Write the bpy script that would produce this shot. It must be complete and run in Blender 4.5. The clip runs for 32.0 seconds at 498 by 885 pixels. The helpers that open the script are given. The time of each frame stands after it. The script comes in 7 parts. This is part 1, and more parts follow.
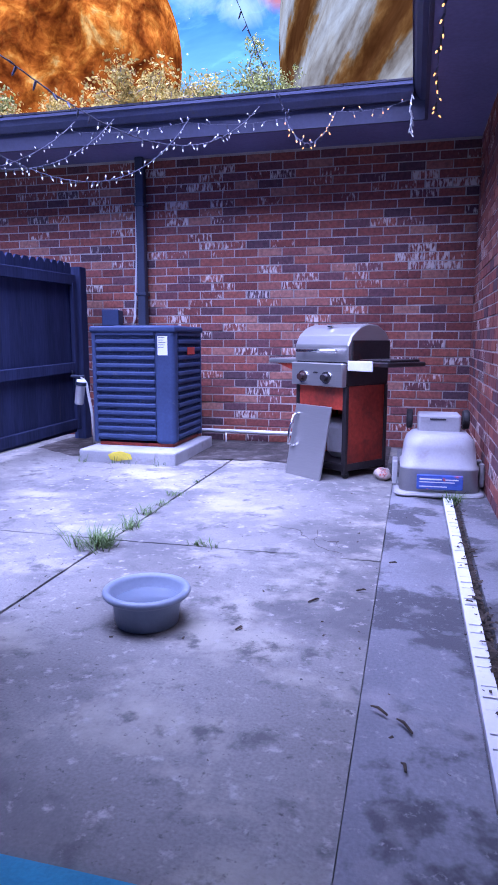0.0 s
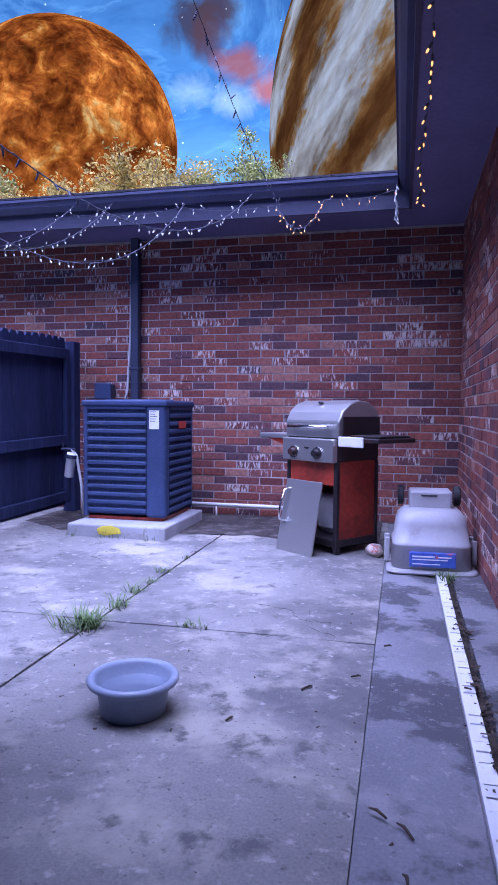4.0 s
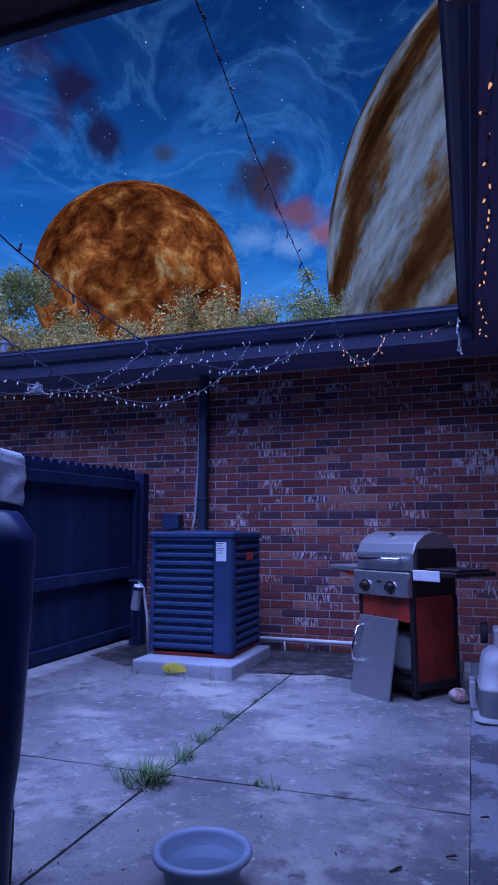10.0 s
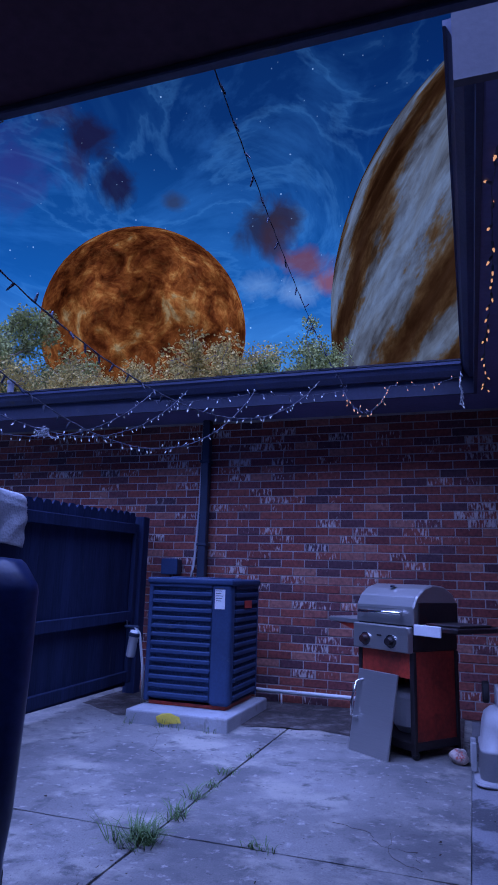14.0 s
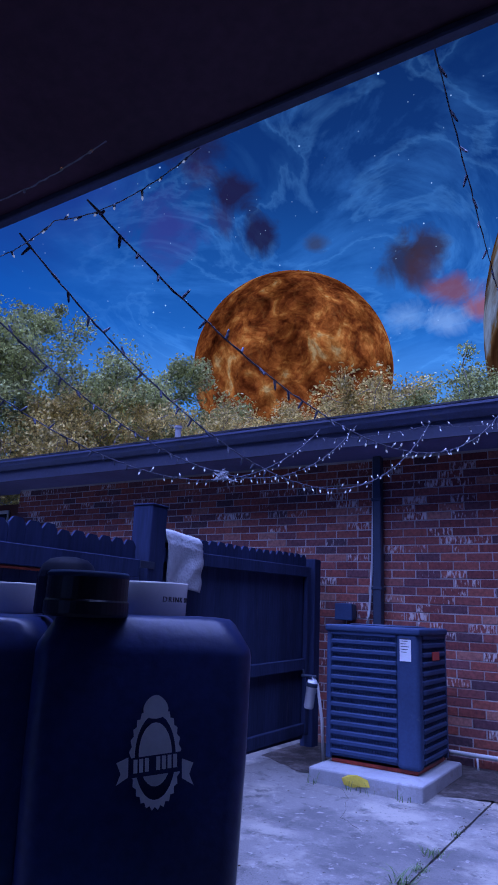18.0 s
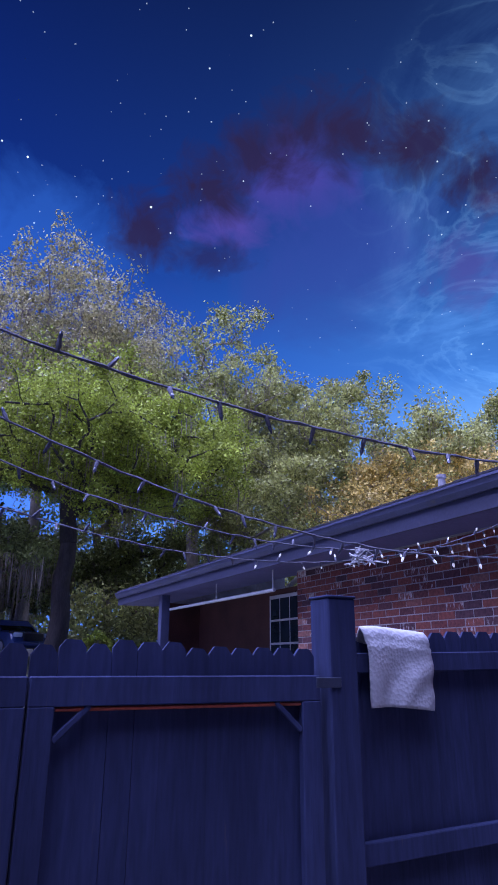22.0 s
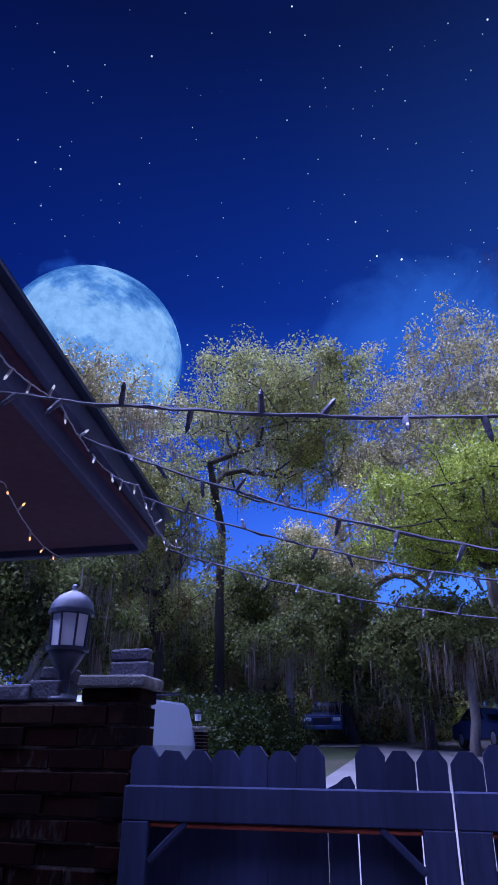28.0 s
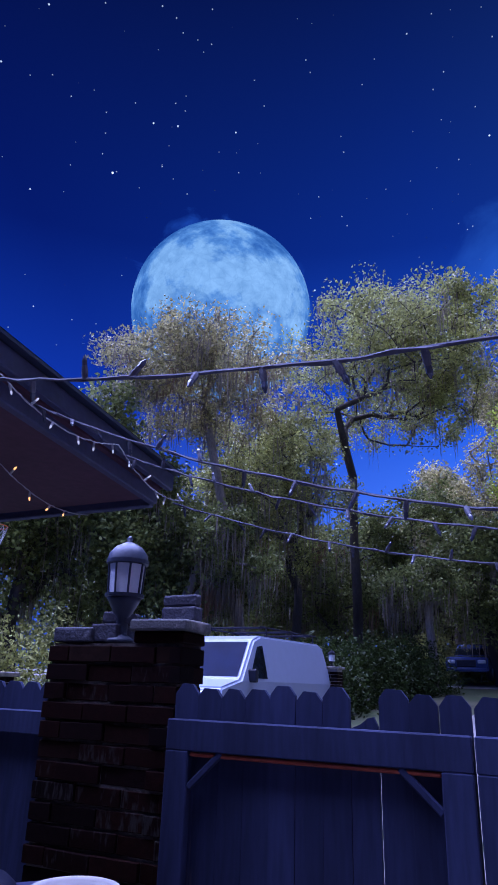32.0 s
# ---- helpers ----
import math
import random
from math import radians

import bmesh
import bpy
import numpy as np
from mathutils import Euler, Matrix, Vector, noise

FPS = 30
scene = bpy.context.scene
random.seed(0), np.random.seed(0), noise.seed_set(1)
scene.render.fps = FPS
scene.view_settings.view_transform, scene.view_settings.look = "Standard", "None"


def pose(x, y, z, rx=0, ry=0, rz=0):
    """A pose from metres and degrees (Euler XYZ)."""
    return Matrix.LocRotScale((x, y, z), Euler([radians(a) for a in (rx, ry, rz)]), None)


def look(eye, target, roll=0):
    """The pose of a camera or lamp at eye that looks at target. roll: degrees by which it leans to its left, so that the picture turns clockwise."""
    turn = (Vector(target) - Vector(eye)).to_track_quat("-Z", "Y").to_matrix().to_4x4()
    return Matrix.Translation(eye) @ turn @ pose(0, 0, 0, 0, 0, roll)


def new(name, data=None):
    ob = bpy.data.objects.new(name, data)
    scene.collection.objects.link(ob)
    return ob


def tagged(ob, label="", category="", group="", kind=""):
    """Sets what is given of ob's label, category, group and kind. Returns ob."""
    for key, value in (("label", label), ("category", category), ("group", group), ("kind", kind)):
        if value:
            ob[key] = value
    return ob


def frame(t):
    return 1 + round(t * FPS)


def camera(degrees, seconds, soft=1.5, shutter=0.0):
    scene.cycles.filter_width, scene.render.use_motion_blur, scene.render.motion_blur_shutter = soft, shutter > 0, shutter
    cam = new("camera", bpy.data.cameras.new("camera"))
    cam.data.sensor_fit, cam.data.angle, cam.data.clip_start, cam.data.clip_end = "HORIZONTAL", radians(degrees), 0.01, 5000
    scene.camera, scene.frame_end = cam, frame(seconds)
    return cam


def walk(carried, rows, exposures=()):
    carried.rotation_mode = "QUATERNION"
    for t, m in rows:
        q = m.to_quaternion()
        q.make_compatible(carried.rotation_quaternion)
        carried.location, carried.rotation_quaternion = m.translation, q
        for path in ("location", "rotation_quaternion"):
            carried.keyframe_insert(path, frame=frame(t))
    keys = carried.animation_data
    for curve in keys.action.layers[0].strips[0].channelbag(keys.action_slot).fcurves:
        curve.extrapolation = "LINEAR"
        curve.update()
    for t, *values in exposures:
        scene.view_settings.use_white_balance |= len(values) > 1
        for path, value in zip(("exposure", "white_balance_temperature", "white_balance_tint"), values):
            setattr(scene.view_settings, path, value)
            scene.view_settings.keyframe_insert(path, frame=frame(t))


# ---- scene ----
cam = camera(42.04, 32.0, soft=1.7)
# seconds, place, tilt, lean, turn
PATH = [
    (0, (1.346, 0.089, 0.878, 80.97, -0.10, 14.12)),
    (0.5, (1.346, 0.093, 0.876, 81.49, 0.01, 13.00)),
    (1, (1.366, 0.093, 0.883, 82.06, -0.17, 10.19)),
    (1.5, (1.378, 0.096, 0.885, 82.64, -0.39, 8.89)),
    (2, (1.362, 0.095, 0.893, 83.71, -0.43, 9.60)),
    (2.5, (1.359, 0.099, 0.897, 84.44, -0.61, 9.91)),
    (3, (1.347, 0.097, 0.900, 84.86, -0.65, 11.16)),
    (3.5, (1.339, 0.102, 0.904, 85.76, -0.20, 12.13)),
    (4, (1.335, 0.102, 0.908, 87.15, -0.53, 13.26)),
    (4.5, (1.330, 0.095, 0.916, 87.91, -0.18, 14.73)),
    (6.5, (1.318, 0.109, 0.936, 92.14, -0.15, 18.39)),
    (7, (1.313, 0.113, 0.940, 93.04, -0.13, 18.55)),
    (7.5, (1.309, 0.107, 0.950, 94.71, -0.15, 18.20)),
    (8, (1.304, 0.107, 0.955, 95.97, -0.25, 18.58)),
    (8.5, (1.300, 0.108, 0.958, 96.59, -0.32, 18.53)),
    (9, (1.301, 0.117, 0.957, 97.19, -0.26, 18.67)),
    (9.5, (1.300, 0.113, 0.962, 97.55, -0.13, 18.78)),
    (10, (1.301, 0.119, 0.963, 97.97, -0.12, 18.86)),
    (10.5, (1.300, 0.119, 0.966, 98.92, -0.08, 18.87)),
    (11, (1.294, 0.116, 0.971, 99.42, -0.26, 18.95)),
    (11.5, (1.296, 0.116, 0.975, 100.04, -0.62, 19.06)),
    (12, (1.292, 0.110, 0.980, 100.50, -0.74, 19.32)),
    (12.5, (1.294, 0.106, 0.986, 100.94, -0.91, 19.32)),
    (13, (1.291, 0.097, 0.989, 100.90, -0.34, 19.55)),
    (13.5, (1.302, 0.099, 0.989, 101.76, -0.16, 19.30)),
    (14, (1.293, 0.095, 0.988, 101.79, -1.72, 18.64)),
    (14.5, (1.300, 0.078, 1.000, 102.15, -1.32, 21.15)),
    (16.5, (1.238, -0.010, 0.962, 102.31, -2.08, 21.11)),
    (17, (1.229, -0.008, 0.945, 101.50, -2.13, 25.17)),
    (17.5, (1.190, 0.027, 0.931, 102.02, -2.18, 28.99)),
    (18, (1.070, 0.211, 1.035, 104.58, -2.54, 32.05)),
    (18.5, (1.039, 0.272, 1.220, 102.73, -1.12, 31.00)),
    (19, (1.017, 0.312, 1.278, 103.60, -0.92, 30.88)),
    (19.5, (1.059, 0.522, 1.273, 103.76, -2.47, 38.50)),
    (20, (1.064, 0.652, 1.264, 104.95, 1.38, 46.26)),
    (20.5, (1.062, 0.720, 1.256, 103.39, 2.49, 48.15)),
    (21, (0.956, 0.910, 1.269, 106.98, 2.87, 51.24)),
    (21.5, (0.917, 1.108, 1.315, 106.75, 3.41, 53.90)),
    (22, (0.996, 1.451, 1.330, 108.87, -0.28, 63.08)),
    (22.5, (0.990, 1.542, 1.320, 110.88, 0.00, 69.40)),
    (23, (0.913, 1.657, 1.298, 111.80, 1.80, 78.57)),
    (23.5, (0.863, 1.708, 1.350, 112.11, 2.20, 85.53)),
    (24, (0.851, 1.684, 1.362, 112.26, 1.02, 89.52)),
    (24.5, (0.856, 1.658, 1.364, 112.66, 0.19, 91.84)),
    (25, (0.865, 1.647, 1.362, 113.16, -0.55, 93.35)),
    (25.5, (0.845, 1.640, 1.372, 113.35, -1.73, 93.92)),
    (27.5, (0.812, 1.690, 1.387, 114.40, -0.60, 100.60)),
    (28, (0.796, 1.734, 1.387, 115.50, -0.48, 102.71)),
    (28.5, (0.727, 1.788, 1.391, 116.40, -1.84, 105.82)),
    (29, (0.693, 1.898, 1.395, 117.05, -0.90, 106.76)),
    (29.5, (0.699, 2.043, 1.402, 117.13, -1.67, 109.86)),
    (30, (0.707, 2.128, 1.413, 118.43, -1.22, 112.92)),
    (30.5, (0.706, 2.171, 1.387, 118.60, -0.81, 114.69)),
    (31, (0.713, 2.174, 1.382, 117.68, -0.72, 115.44)),
    (31.5, (0.707, 2.152, 1.381, 115.91, -0.97, 116.25)),
    (32, (0.690, 2.118, 1.400, 110.61, -1.82, 115.08)),
]
EXPOSURES = [(0.0, 1.95, 5800, 13), (2.0, 1.9, 5800, 13), (3.0, 1.8, 5800, 13), (4.0, 1.58, 5850, 12), (4.5, 1.52, 5900, 12), (6.5, 1.3, 5600, 13), (7.0, 1.2, 5650, 13), (8.0, 0.88, 5250, 14), (9.0, 0.45, 4700, 15), (12.0, 0.18, 4600, 15), (14.5, 0.13, 4600, 15), (17.0, 0.3, 4700, 16), (19.0, 0.65, 5000, 17), (21.0, 0.95, 5750, 17), (23.0, 1.5, 5950, 17), (27.0, 1.45, 5700, 17), (32.0, 1.35, 5650, 17)]
walk(cam, [(t, pose(*p)) for t, p in PATH], EXPOSURES)

# large light: direction of the sun, its power, and the sky
SUN_FROM = (-0.10, -0.28, 0.92)
SUN_POWER, SUN_ANGLE, SUN_COLOR = 5.6, 75.0, (0.52, 0.54, 1.0)
SKY_AXIS = (-0.35, 0.80, 0.48)
SKY_STRENGTH = 0.72
# dark and rosy dust clouds: direction, size, stretch, colour, amount, edge
DUST = [((-0.279, 0.820, 0.500), 0.040, (1.0, 1.0, 0.9), (0.030, 0.022, 0.035), 0.85, 0.7),
        ((-0.243, 0.822, 0.515), 0.034, (1.0, 1.0, 0.9), (0.040, 0.024, 0.032), 0.85, 0.7),
        ((-0.255, 0.835, 0.485), 0.030, (1.0, 1.0, 1.0), (0.060, 0.030, 0.040), 0.7, 0.8),
        ((-0.213, 0.862, 0.456), 0.042, (1.0, 1.0, 1.5), (0.22, 0.065, 0.062), 0.8, 0.7),
        ((-0.180, 0.882, 0.434), 0.034, (1.0, 1.0, 1.7), (0.34, 0.10, 0.085), 0.8, 0.7),
        ((-0.282, 0.858, 0.430), 0.036, (1.0, 1.0, 1.6), (0.30, 0.43, 0.62), 0.55, 0.9),
        ((-0.232, 0.876, 0.420), 0.036, (1.0, 1.0, 1.4), (0.33, 0.44, 0.62), 0.55, 0.9),
        ((-0.388, 0.758, 0.524), 0.026, (1.0, 1.0, 1.8), (0.045, 0.050, 0.085), 0.8, 0.8),
        ((-0.505, 0.620, 0.602), 0.034, (1.0, 1.0, 1.2), (0.035, 0.020, 0.060), 0.70, 1.0),
        ((-0.496, 0.672, 0.550), 0.026, (1.4, 1.0, 0.7), (0.035, 0.022, 0.070), 0.65, 1.0),
        ((-0.650, 0.490, 0.560), 0.20, (1.0, 0.9, 1.4), (0.022, 0.040, 0.19), 0.65, 1.3),
        ((-0.561, 0.632, 0.535), 0.07, (1.0, 1.0, 1.0), (0.060, 0.030, 0.16), 0.45, 1.3),
        ((-0.722, 0.332, 0.607), 0.075, (0.9, 0.9, 2.2), (0.060, 0.042, 0.21), 0.70, 1.1),
        ((-0.640, 0.400, 0.650), 0.090, (0.9, 0.9, 1.6), (0.050, 0.036, 0.20), 0.60, 1.1),
        ((-0.763, 0.308, 0.568), 0.060, (0.8, 0.8, 2.2), (0.014, 0.014, 0.060), 0.75, 0.9),
        ((-0.829, 0.088, 0.552), 0.16, (1.0, 0.9, 1.6), (0.05, 0.20, 0.72), 0.2, 1.8),
        ((-0.755, -0.396, 0.522), 0.13, (1.0, 1.0, 1.0), (0.030, 0.13, 0.60), 0.55, 1.7)]
# a dark ridge of dust that arches over the roofs: points and half widths
ARCH = [(Vector(q), w) for q, w in (((-0.810, 0.170, 0.560), 0.044), ((-0.735, 0.262, 0.627), 0.044), ((-0.675, 0.320, 0.664), 0.044), ((-0.622, 0.362, 0.692), 0.050), ((-0.579, 0.417, 0.700), 0.050), ((-0.545, 0.485, 0.684), 0.046), ((-0.509, 0.560, 0.655), 0.040), ((-0.484, 0.635, 0.602), 0.030), ((-0.452, 0.692, 0.562), 0.024), ((-0.460, 0.730, 0.505), 0.026))]
for (a, wa), (b, wb) in zip(ARCH, ARCH[1:]):
    DUST.append((tuple(a.lerp(b, 0.5)), (wa + wb) * 0.78, (1.0, 1.0, 1.3), (0.016, 0.011, 0.036), 0.90, 0.8))

# ---------------------------------------------------------------- world and sun
world = bpy.data.worlds.new("night_sky")
scene.world = world
world.use_nodes = True
wn, wl = world.node_tree.nodes, world.node_tree.links
wn.clear()


def wnode(kind, **values):
    n = wn.new(kind)
    for key, value in values.items():
        if key in n.inputs:
            n.inputs[key].default_value = value
    return n


def ramp(tree, stops, interp="LINEAR"):
    r = tree.new("ShaderNodeValToRGB")
    r.color_ramp.interpolation = interp
    while len(r.color_ramp.elements) < len(stops):
        r.color_ramp.elements.new(0.5)
    for e, (at, col) in zip(r.color_ramp.elements, stops):
        e.position = at
        e.color = (*col, 1)
    return r


w_coord = wn.new("ShaderNodeTexCoord")
w_sep = wn.new("ShaderNodeSeparateXYZ")
wl.new(w_coord.outputs["Generated"], w_sep.inputs[0])
# height gradient of the blue night sky
w_grad = ramp(wn, [(0.0, (0.085, 0.200, 0.60)), (0.22, (0.060, 0.165, 0.60)), (0.40, (0.012, 0.055, 0.33)), (0.60, (0.0040, 0.0165, 0.125)), (0.85, (0.0018, 0.0050, 0.034))])
wl.new(w_sep.outputs["Z"], w_grad.inputs[0])
# the sky is lighter and greener over the courtyard, darker over the road
w_dir = wn.new("ShaderNodeVectorMath")
w_dir.operation = "DOT_PRODUCT"
w_dir.inputs[1].default_value = SKY_AXIS
wl.new(w_coord.outputs["Generated"], w_dir.inputs[0])
w_side = ramp(wn, [(0.0, (0.42, 0.38, 0.58)), (0.5, (0.85, 0.9, 1.0)), (0.8, (1.6, 1.45, 1.02)), (1.0, (3.4, 2.55, 1.15))])
wl.new(w_dir.outputs["Value"], w_side.inputs[0])
w_mul = wn.new("ShaderNodeMix")
w_mul.data_type, w_mul.blend_type = "RGBA", "MULTIPLY"
w_mul.inputs[0].default_value = 1.0
wl.new(w_grad.outputs[0], w_mul.inputs[6])
wl.new(w_side.outputs[0], w_mul.inputs[7])
# nebula: wisps of lighter cloud and dark red-brown dust
w_map = wn.new("ShaderNodeMapping")
w_map.inputs["Scale"].default_value = (1.0, 1.0, 1.7)
wl.new(w_coord.outputs["Generated"], w_map.inputs[0])
w_n1 = wnode("ShaderNodeTexNoise", Scale=3.1, Detail=9.0, Roughness=0.62, Distortion=1.4)
wl.new(w_map.outputs[0], w_n1.inputs["Vector"])
w_r1 = ramp(wn, [(0.46, (0, 0, 0)), (0.62, (0.05, 0.12, 0.22)), (0.78, (0.16, 0.26, 0.42))])
wl.new(w_n1.outputs["Fac"], w_r1.inputs[0])
w_band = ramp(wn, [(0.885, (0, 0, 0)), (0.97, (1, 1, 1))])
wl.new(w_dir.outputs["Value"], w_band.inputs[0])
w_neb = wn.new("ShaderNodeMix")
w_neb.data_type, w_neb.blend_type = "RGBA", "MULTIPLY"
w_neb.inputs[0].default_value = 1.0
wl.new(w_r1.outputs[0], w_neb.inputs[6])
wl.new(w_band.outputs[0], w_neb.inputs[7])
w_add = wn.new("ShaderNodeMix")
w_add.data_type, w_add.blend_type = "RGBA", "ADD"
w_add.inputs[0].default_value = 0.5
wl.new(w_mul.outputs[2], w_add.inputs[6])
wl.new(w_neb.outputs[2], w_add.inputs[7])
# thin bright filaments
w_n2 = wnode("ShaderNodeTexNoise", Scale=3.6, Detail=7.0, Roughness=0.55, Distortion=2.2)
wl.new(w_map.outputs[0], w_n2.inputs["Vector"])
w_r2 = ramp(wn, [(0.44, (0, 0, 0)), (0.495, (0.085, 0.18, 0.26)), (0.52, (0.02, 0.05, 0.08)), (0.60, (0, 0, 0))])
wl.new(w_n2.outputs["Fac"], w_r2.inputs[0])
w_fil = wn.new("ShaderNodeMix")
w_fil.data_type, w_fil.blend_type = "RGBA", "MULTIPLY"
w_fil.inputs[0].default_value = 1.0
wl.new(w_r2.outputs[0], w_fil.inputs[6])
wl.new(w_band.outputs[0], w_fil.inputs[7])
w_add2 = wn.new("ShaderNodeMix")
w_add2.data_type, w_add2.blend_type = "RGBA", "ADD"
w_add2.inputs[0].default_value = 0.30
wl.new(w_add.outputs[2], w_add2.inputs[6])
wl.new(w_fil.outputs[2], w_add2.inputs[7])
# dust clouds
sky_now = w_add2.outputs[2]
for at, size, stretch, col, amount, edge in DUST:
    d = wn.new("ShaderNodeVectorMath")
    d.operation = "SUBTRACT"
    d.inputs[1].default_value = Vector(at).normalized()
    wl.new(w_coord.outputs["Generated"], d.inputs[0])
    n = wnode("ShaderNodeTexNoise", Scale=1.1 / max(size, 0.06), Detail=7.0, Roughness=0.6, Distortion=0.7)
    wl.new(w_coord.outputs["Generated"], n.inputs["Vector"])
    mp = wn.new("ShaderNodeMapping")
    mp.inputs["Scale"].default_value = stretch
    wl.new(d.outputs[0], mp.inputs[0])
    ln = wn.new("ShaderNodeVectorMath")
    ln.operation = "LENGTH"
    wl.new(mp.outputs[0], ln.inputs[0])
    m1 = wn.new("ShaderNodeMath")
    m1.operation = "MULTIPLY_ADD"
    m1.inputs[1].default_value = 1.0 / size
    wl.new(ln.outputs["Value"], m1.inputs[0])
    m2 = wn.new("ShaderNodeMath")
    m2.operation = "MULTIPLY_ADD"
    m2.inputs[1].default_value = 2.0
    m2.inputs[2].default_value = -1.0
    wl.new(n.outputs["Fac"], m2.inputs[0])
    wl.new(m2.outputs[0], m1.inputs[2])
    rr = ramp(wn, [(0.25, (amount,) * 3), (0.25 + edge, (0, 0, 0))])
    wl.new(m1.outputs[0], rr.inputs[0])
    mx = wn.new("ShaderNodeMix")
    mx.data_type = "RGBA"
    wl.new(rr.outputs[0], mx.inputs[0])
    wl.new(sky_now, mx.inputs[6])
    mx.inputs[7].default_value = (*col, 1)
    sky_now = mx.outputs[2]
# stars
for scale, size, power, rare in ((75.0, 0.085, 0.40, 0.50), (46.0, 0.070, 0.9, 0.66), (20.0, 0.034, 2.0, 0.72)):
    v = wnode("ShaderNodeTexVoronoi", Scale=scale)
    wl.new(w_coord.outputs["Generated"], v.inputs["Vector"])
    rs = ramp(wn, [(0.0, (power * 0.75, power * 0.9, power)), (size, (0, 0, 0))])
    wl.new(v.outputs["Distance"], rs.inputs[0])
    keep = wn.new("ShaderNodeSeparateColor")
    wl.new(v.outputs["Color"], keep.inputs[0])
    km = wn.new("ShaderNodeMath")
    km.operation = "GREATER_THAN"
    km.inputs[1].default_value = rare
    wl.new(keep.outputs[0], km.inputs[0])
    ad = wn.new("ShaderNodeMix")
    ad.data_type, ad.blend_type = "RGBA", "ADD"
    wl.new(km.outputs[0], ad.inputs[0])
    wl.new(sky_now, ad.inputs[6])
    wl.new(rs.outputs[0], ad.inputs[7])
    sky_now = ad.outputs[2]
w_bg = wn.new("ShaderNodeBackground")
w_bg.inputs["Strength"].default_value = SKY_STRENGTH
w_out = wn.new("ShaderNodeOutputWorld")
wl.new(sky_now, w_bg.inputs["Color"])
wl.new(w_bg.outputs[0], w_out.inputs[0])

sun = new("sun", bpy.data.lights.new("sun", "SUN"))
sun.data.energy, sun.data.angle, sun.data.color = SUN_POWER, radians(SUN_ANGLE), SUN_COLOR
sun.matrix_world = look((0, 0, 20), Vector((0, 0, 20)) - Vector(SUN_FROM))


# ---------------------------------------------------------------- materials
def material(name, base, rough=0.7, metal=0.0, vary=0.15, scale=8.0, fine=90.0, bump=0.15, spots=None, per="object", tint=0.0, spec=0.5, stretch=(1, 1, 1)):
    """A surface with two scales of variation, fine relief and, if given, spots (colour, scale, low, high) of wear."""
    m = bpy.data.materials.new(name)
    m.use_nodes = True
    t, l = m.node_tree.nodes, m.node_tree.links
    b = t["Principled BSDF"]
    b.inputs["Roughness"].default_value, b.inputs["Metallic"].default_value = rough, metal
    b.inputs["Specular IOR Level"].default_value = spec
    co = t.new("ShaderNodeTexCoord")
    geo = t.new("ShaderNodeNewGeometry")
    mp = t.new("ShaderNodeMapping")
    mp.inputs["Scale"].default_value = stretch
    l.new(geo.outputs["Position"], mp.inputs[0])
    big = t.new("ShaderNodeTexNoise")
    big.inputs["Scale"].default_value, big.inputs["Detail"].default_value = scale, 5.0
    small = t.new("ShaderNodeTexNoise")
    small.inputs["Scale"].default_value, small.inputs["Detail"].default_value = fine, 3.0
    l.new(mp.outputs[0], big.inputs["Vector"])
    l.new(mp.outputs[0], small.inputs["Vector"])
    c = Vector(base)
    r1 = ramp(t, [(0.3, tuple(c * (1 - vary))), (0.7, tuple(min(v * (1 + vary), 1) for v in c))])
    l.new(big.outputs["Fac"], r1.inputs[0])
    r2 = ramp(t, [(0.25, (1 - vary * 0.9,) * 3), (0.75, (1.0 + vary * 0.5,) * 3)])
    l.new(small.outputs["Fac"], r2.inputs[0])
    mul = t.new("ShaderNodeMix")
    mul.data_type, mul.blend_type = "RGBA", "MULTIPLY"
    mul.inputs[0].default_value = 1.0
    l.new(r1.outputs[0], mul.inputs[6])
    l.new(r2.outputs[0], mul.inputs[7])
    now = mul.outputs[2]
    if tint:
        source = t.new("ShaderNodeObjectInfo").outputs["Random"] if per == "object" else geo.outputs["Random Per Island"]
        hs = t.new("ShaderNodeHueSaturation")
        mm = t.new("ShaderNodeMath")
        mm.operation = "MULTIPLY_ADD"
        mm.inputs[1].default_value, mm.inputs[2].default_value = 2 * tint, 1 - tint
        l.new(source, mm.inputs[0])
        l.new(mm.outputs[0], hs.inputs["Value"])
        l.new(now, hs.inputs["Color"])
        now = hs.outputs[0]
    for col, sc, lo, hi in spots or ():
        n = t.new("ShaderNodeTexNoise")
        n.inputs["Scale"].default_value, n.inputs["Detail"].default_value, n.inputs["Roughness"].default_value = sc, 6.0, 0.65
        l.new(mp.outputs[0], n.inputs["Vector"])
        rr = ramp(t, [(lo, (0, 0, 0)), (hi, (1, 1, 1))])
        l.new(n.outputs["Fac"], rr.inputs[0])
        mx = t.new("ShaderNodeMix")
        mx.data_type = "RGBA"
        l.new(rr.outputs[0], mx.inputs[0])
        l.new(now, mx.inputs[6])
        mx.inputs[7].default_value = (*col, 1)
        now = mx.outputs[2]
    l.new(now, b.inputs["Base Color"])
    if bump:
        bp = t.new("ShaderNodeBump")
        bp.inputs["Strength"].default_value, bp.inputs["Distance"].default_value = bump, 0.01
        l.new(small.outputs["Fac"], bp.inputs["Height"])
        l.new(bp.outputs[0], b.inputs["Normal"])
    return m


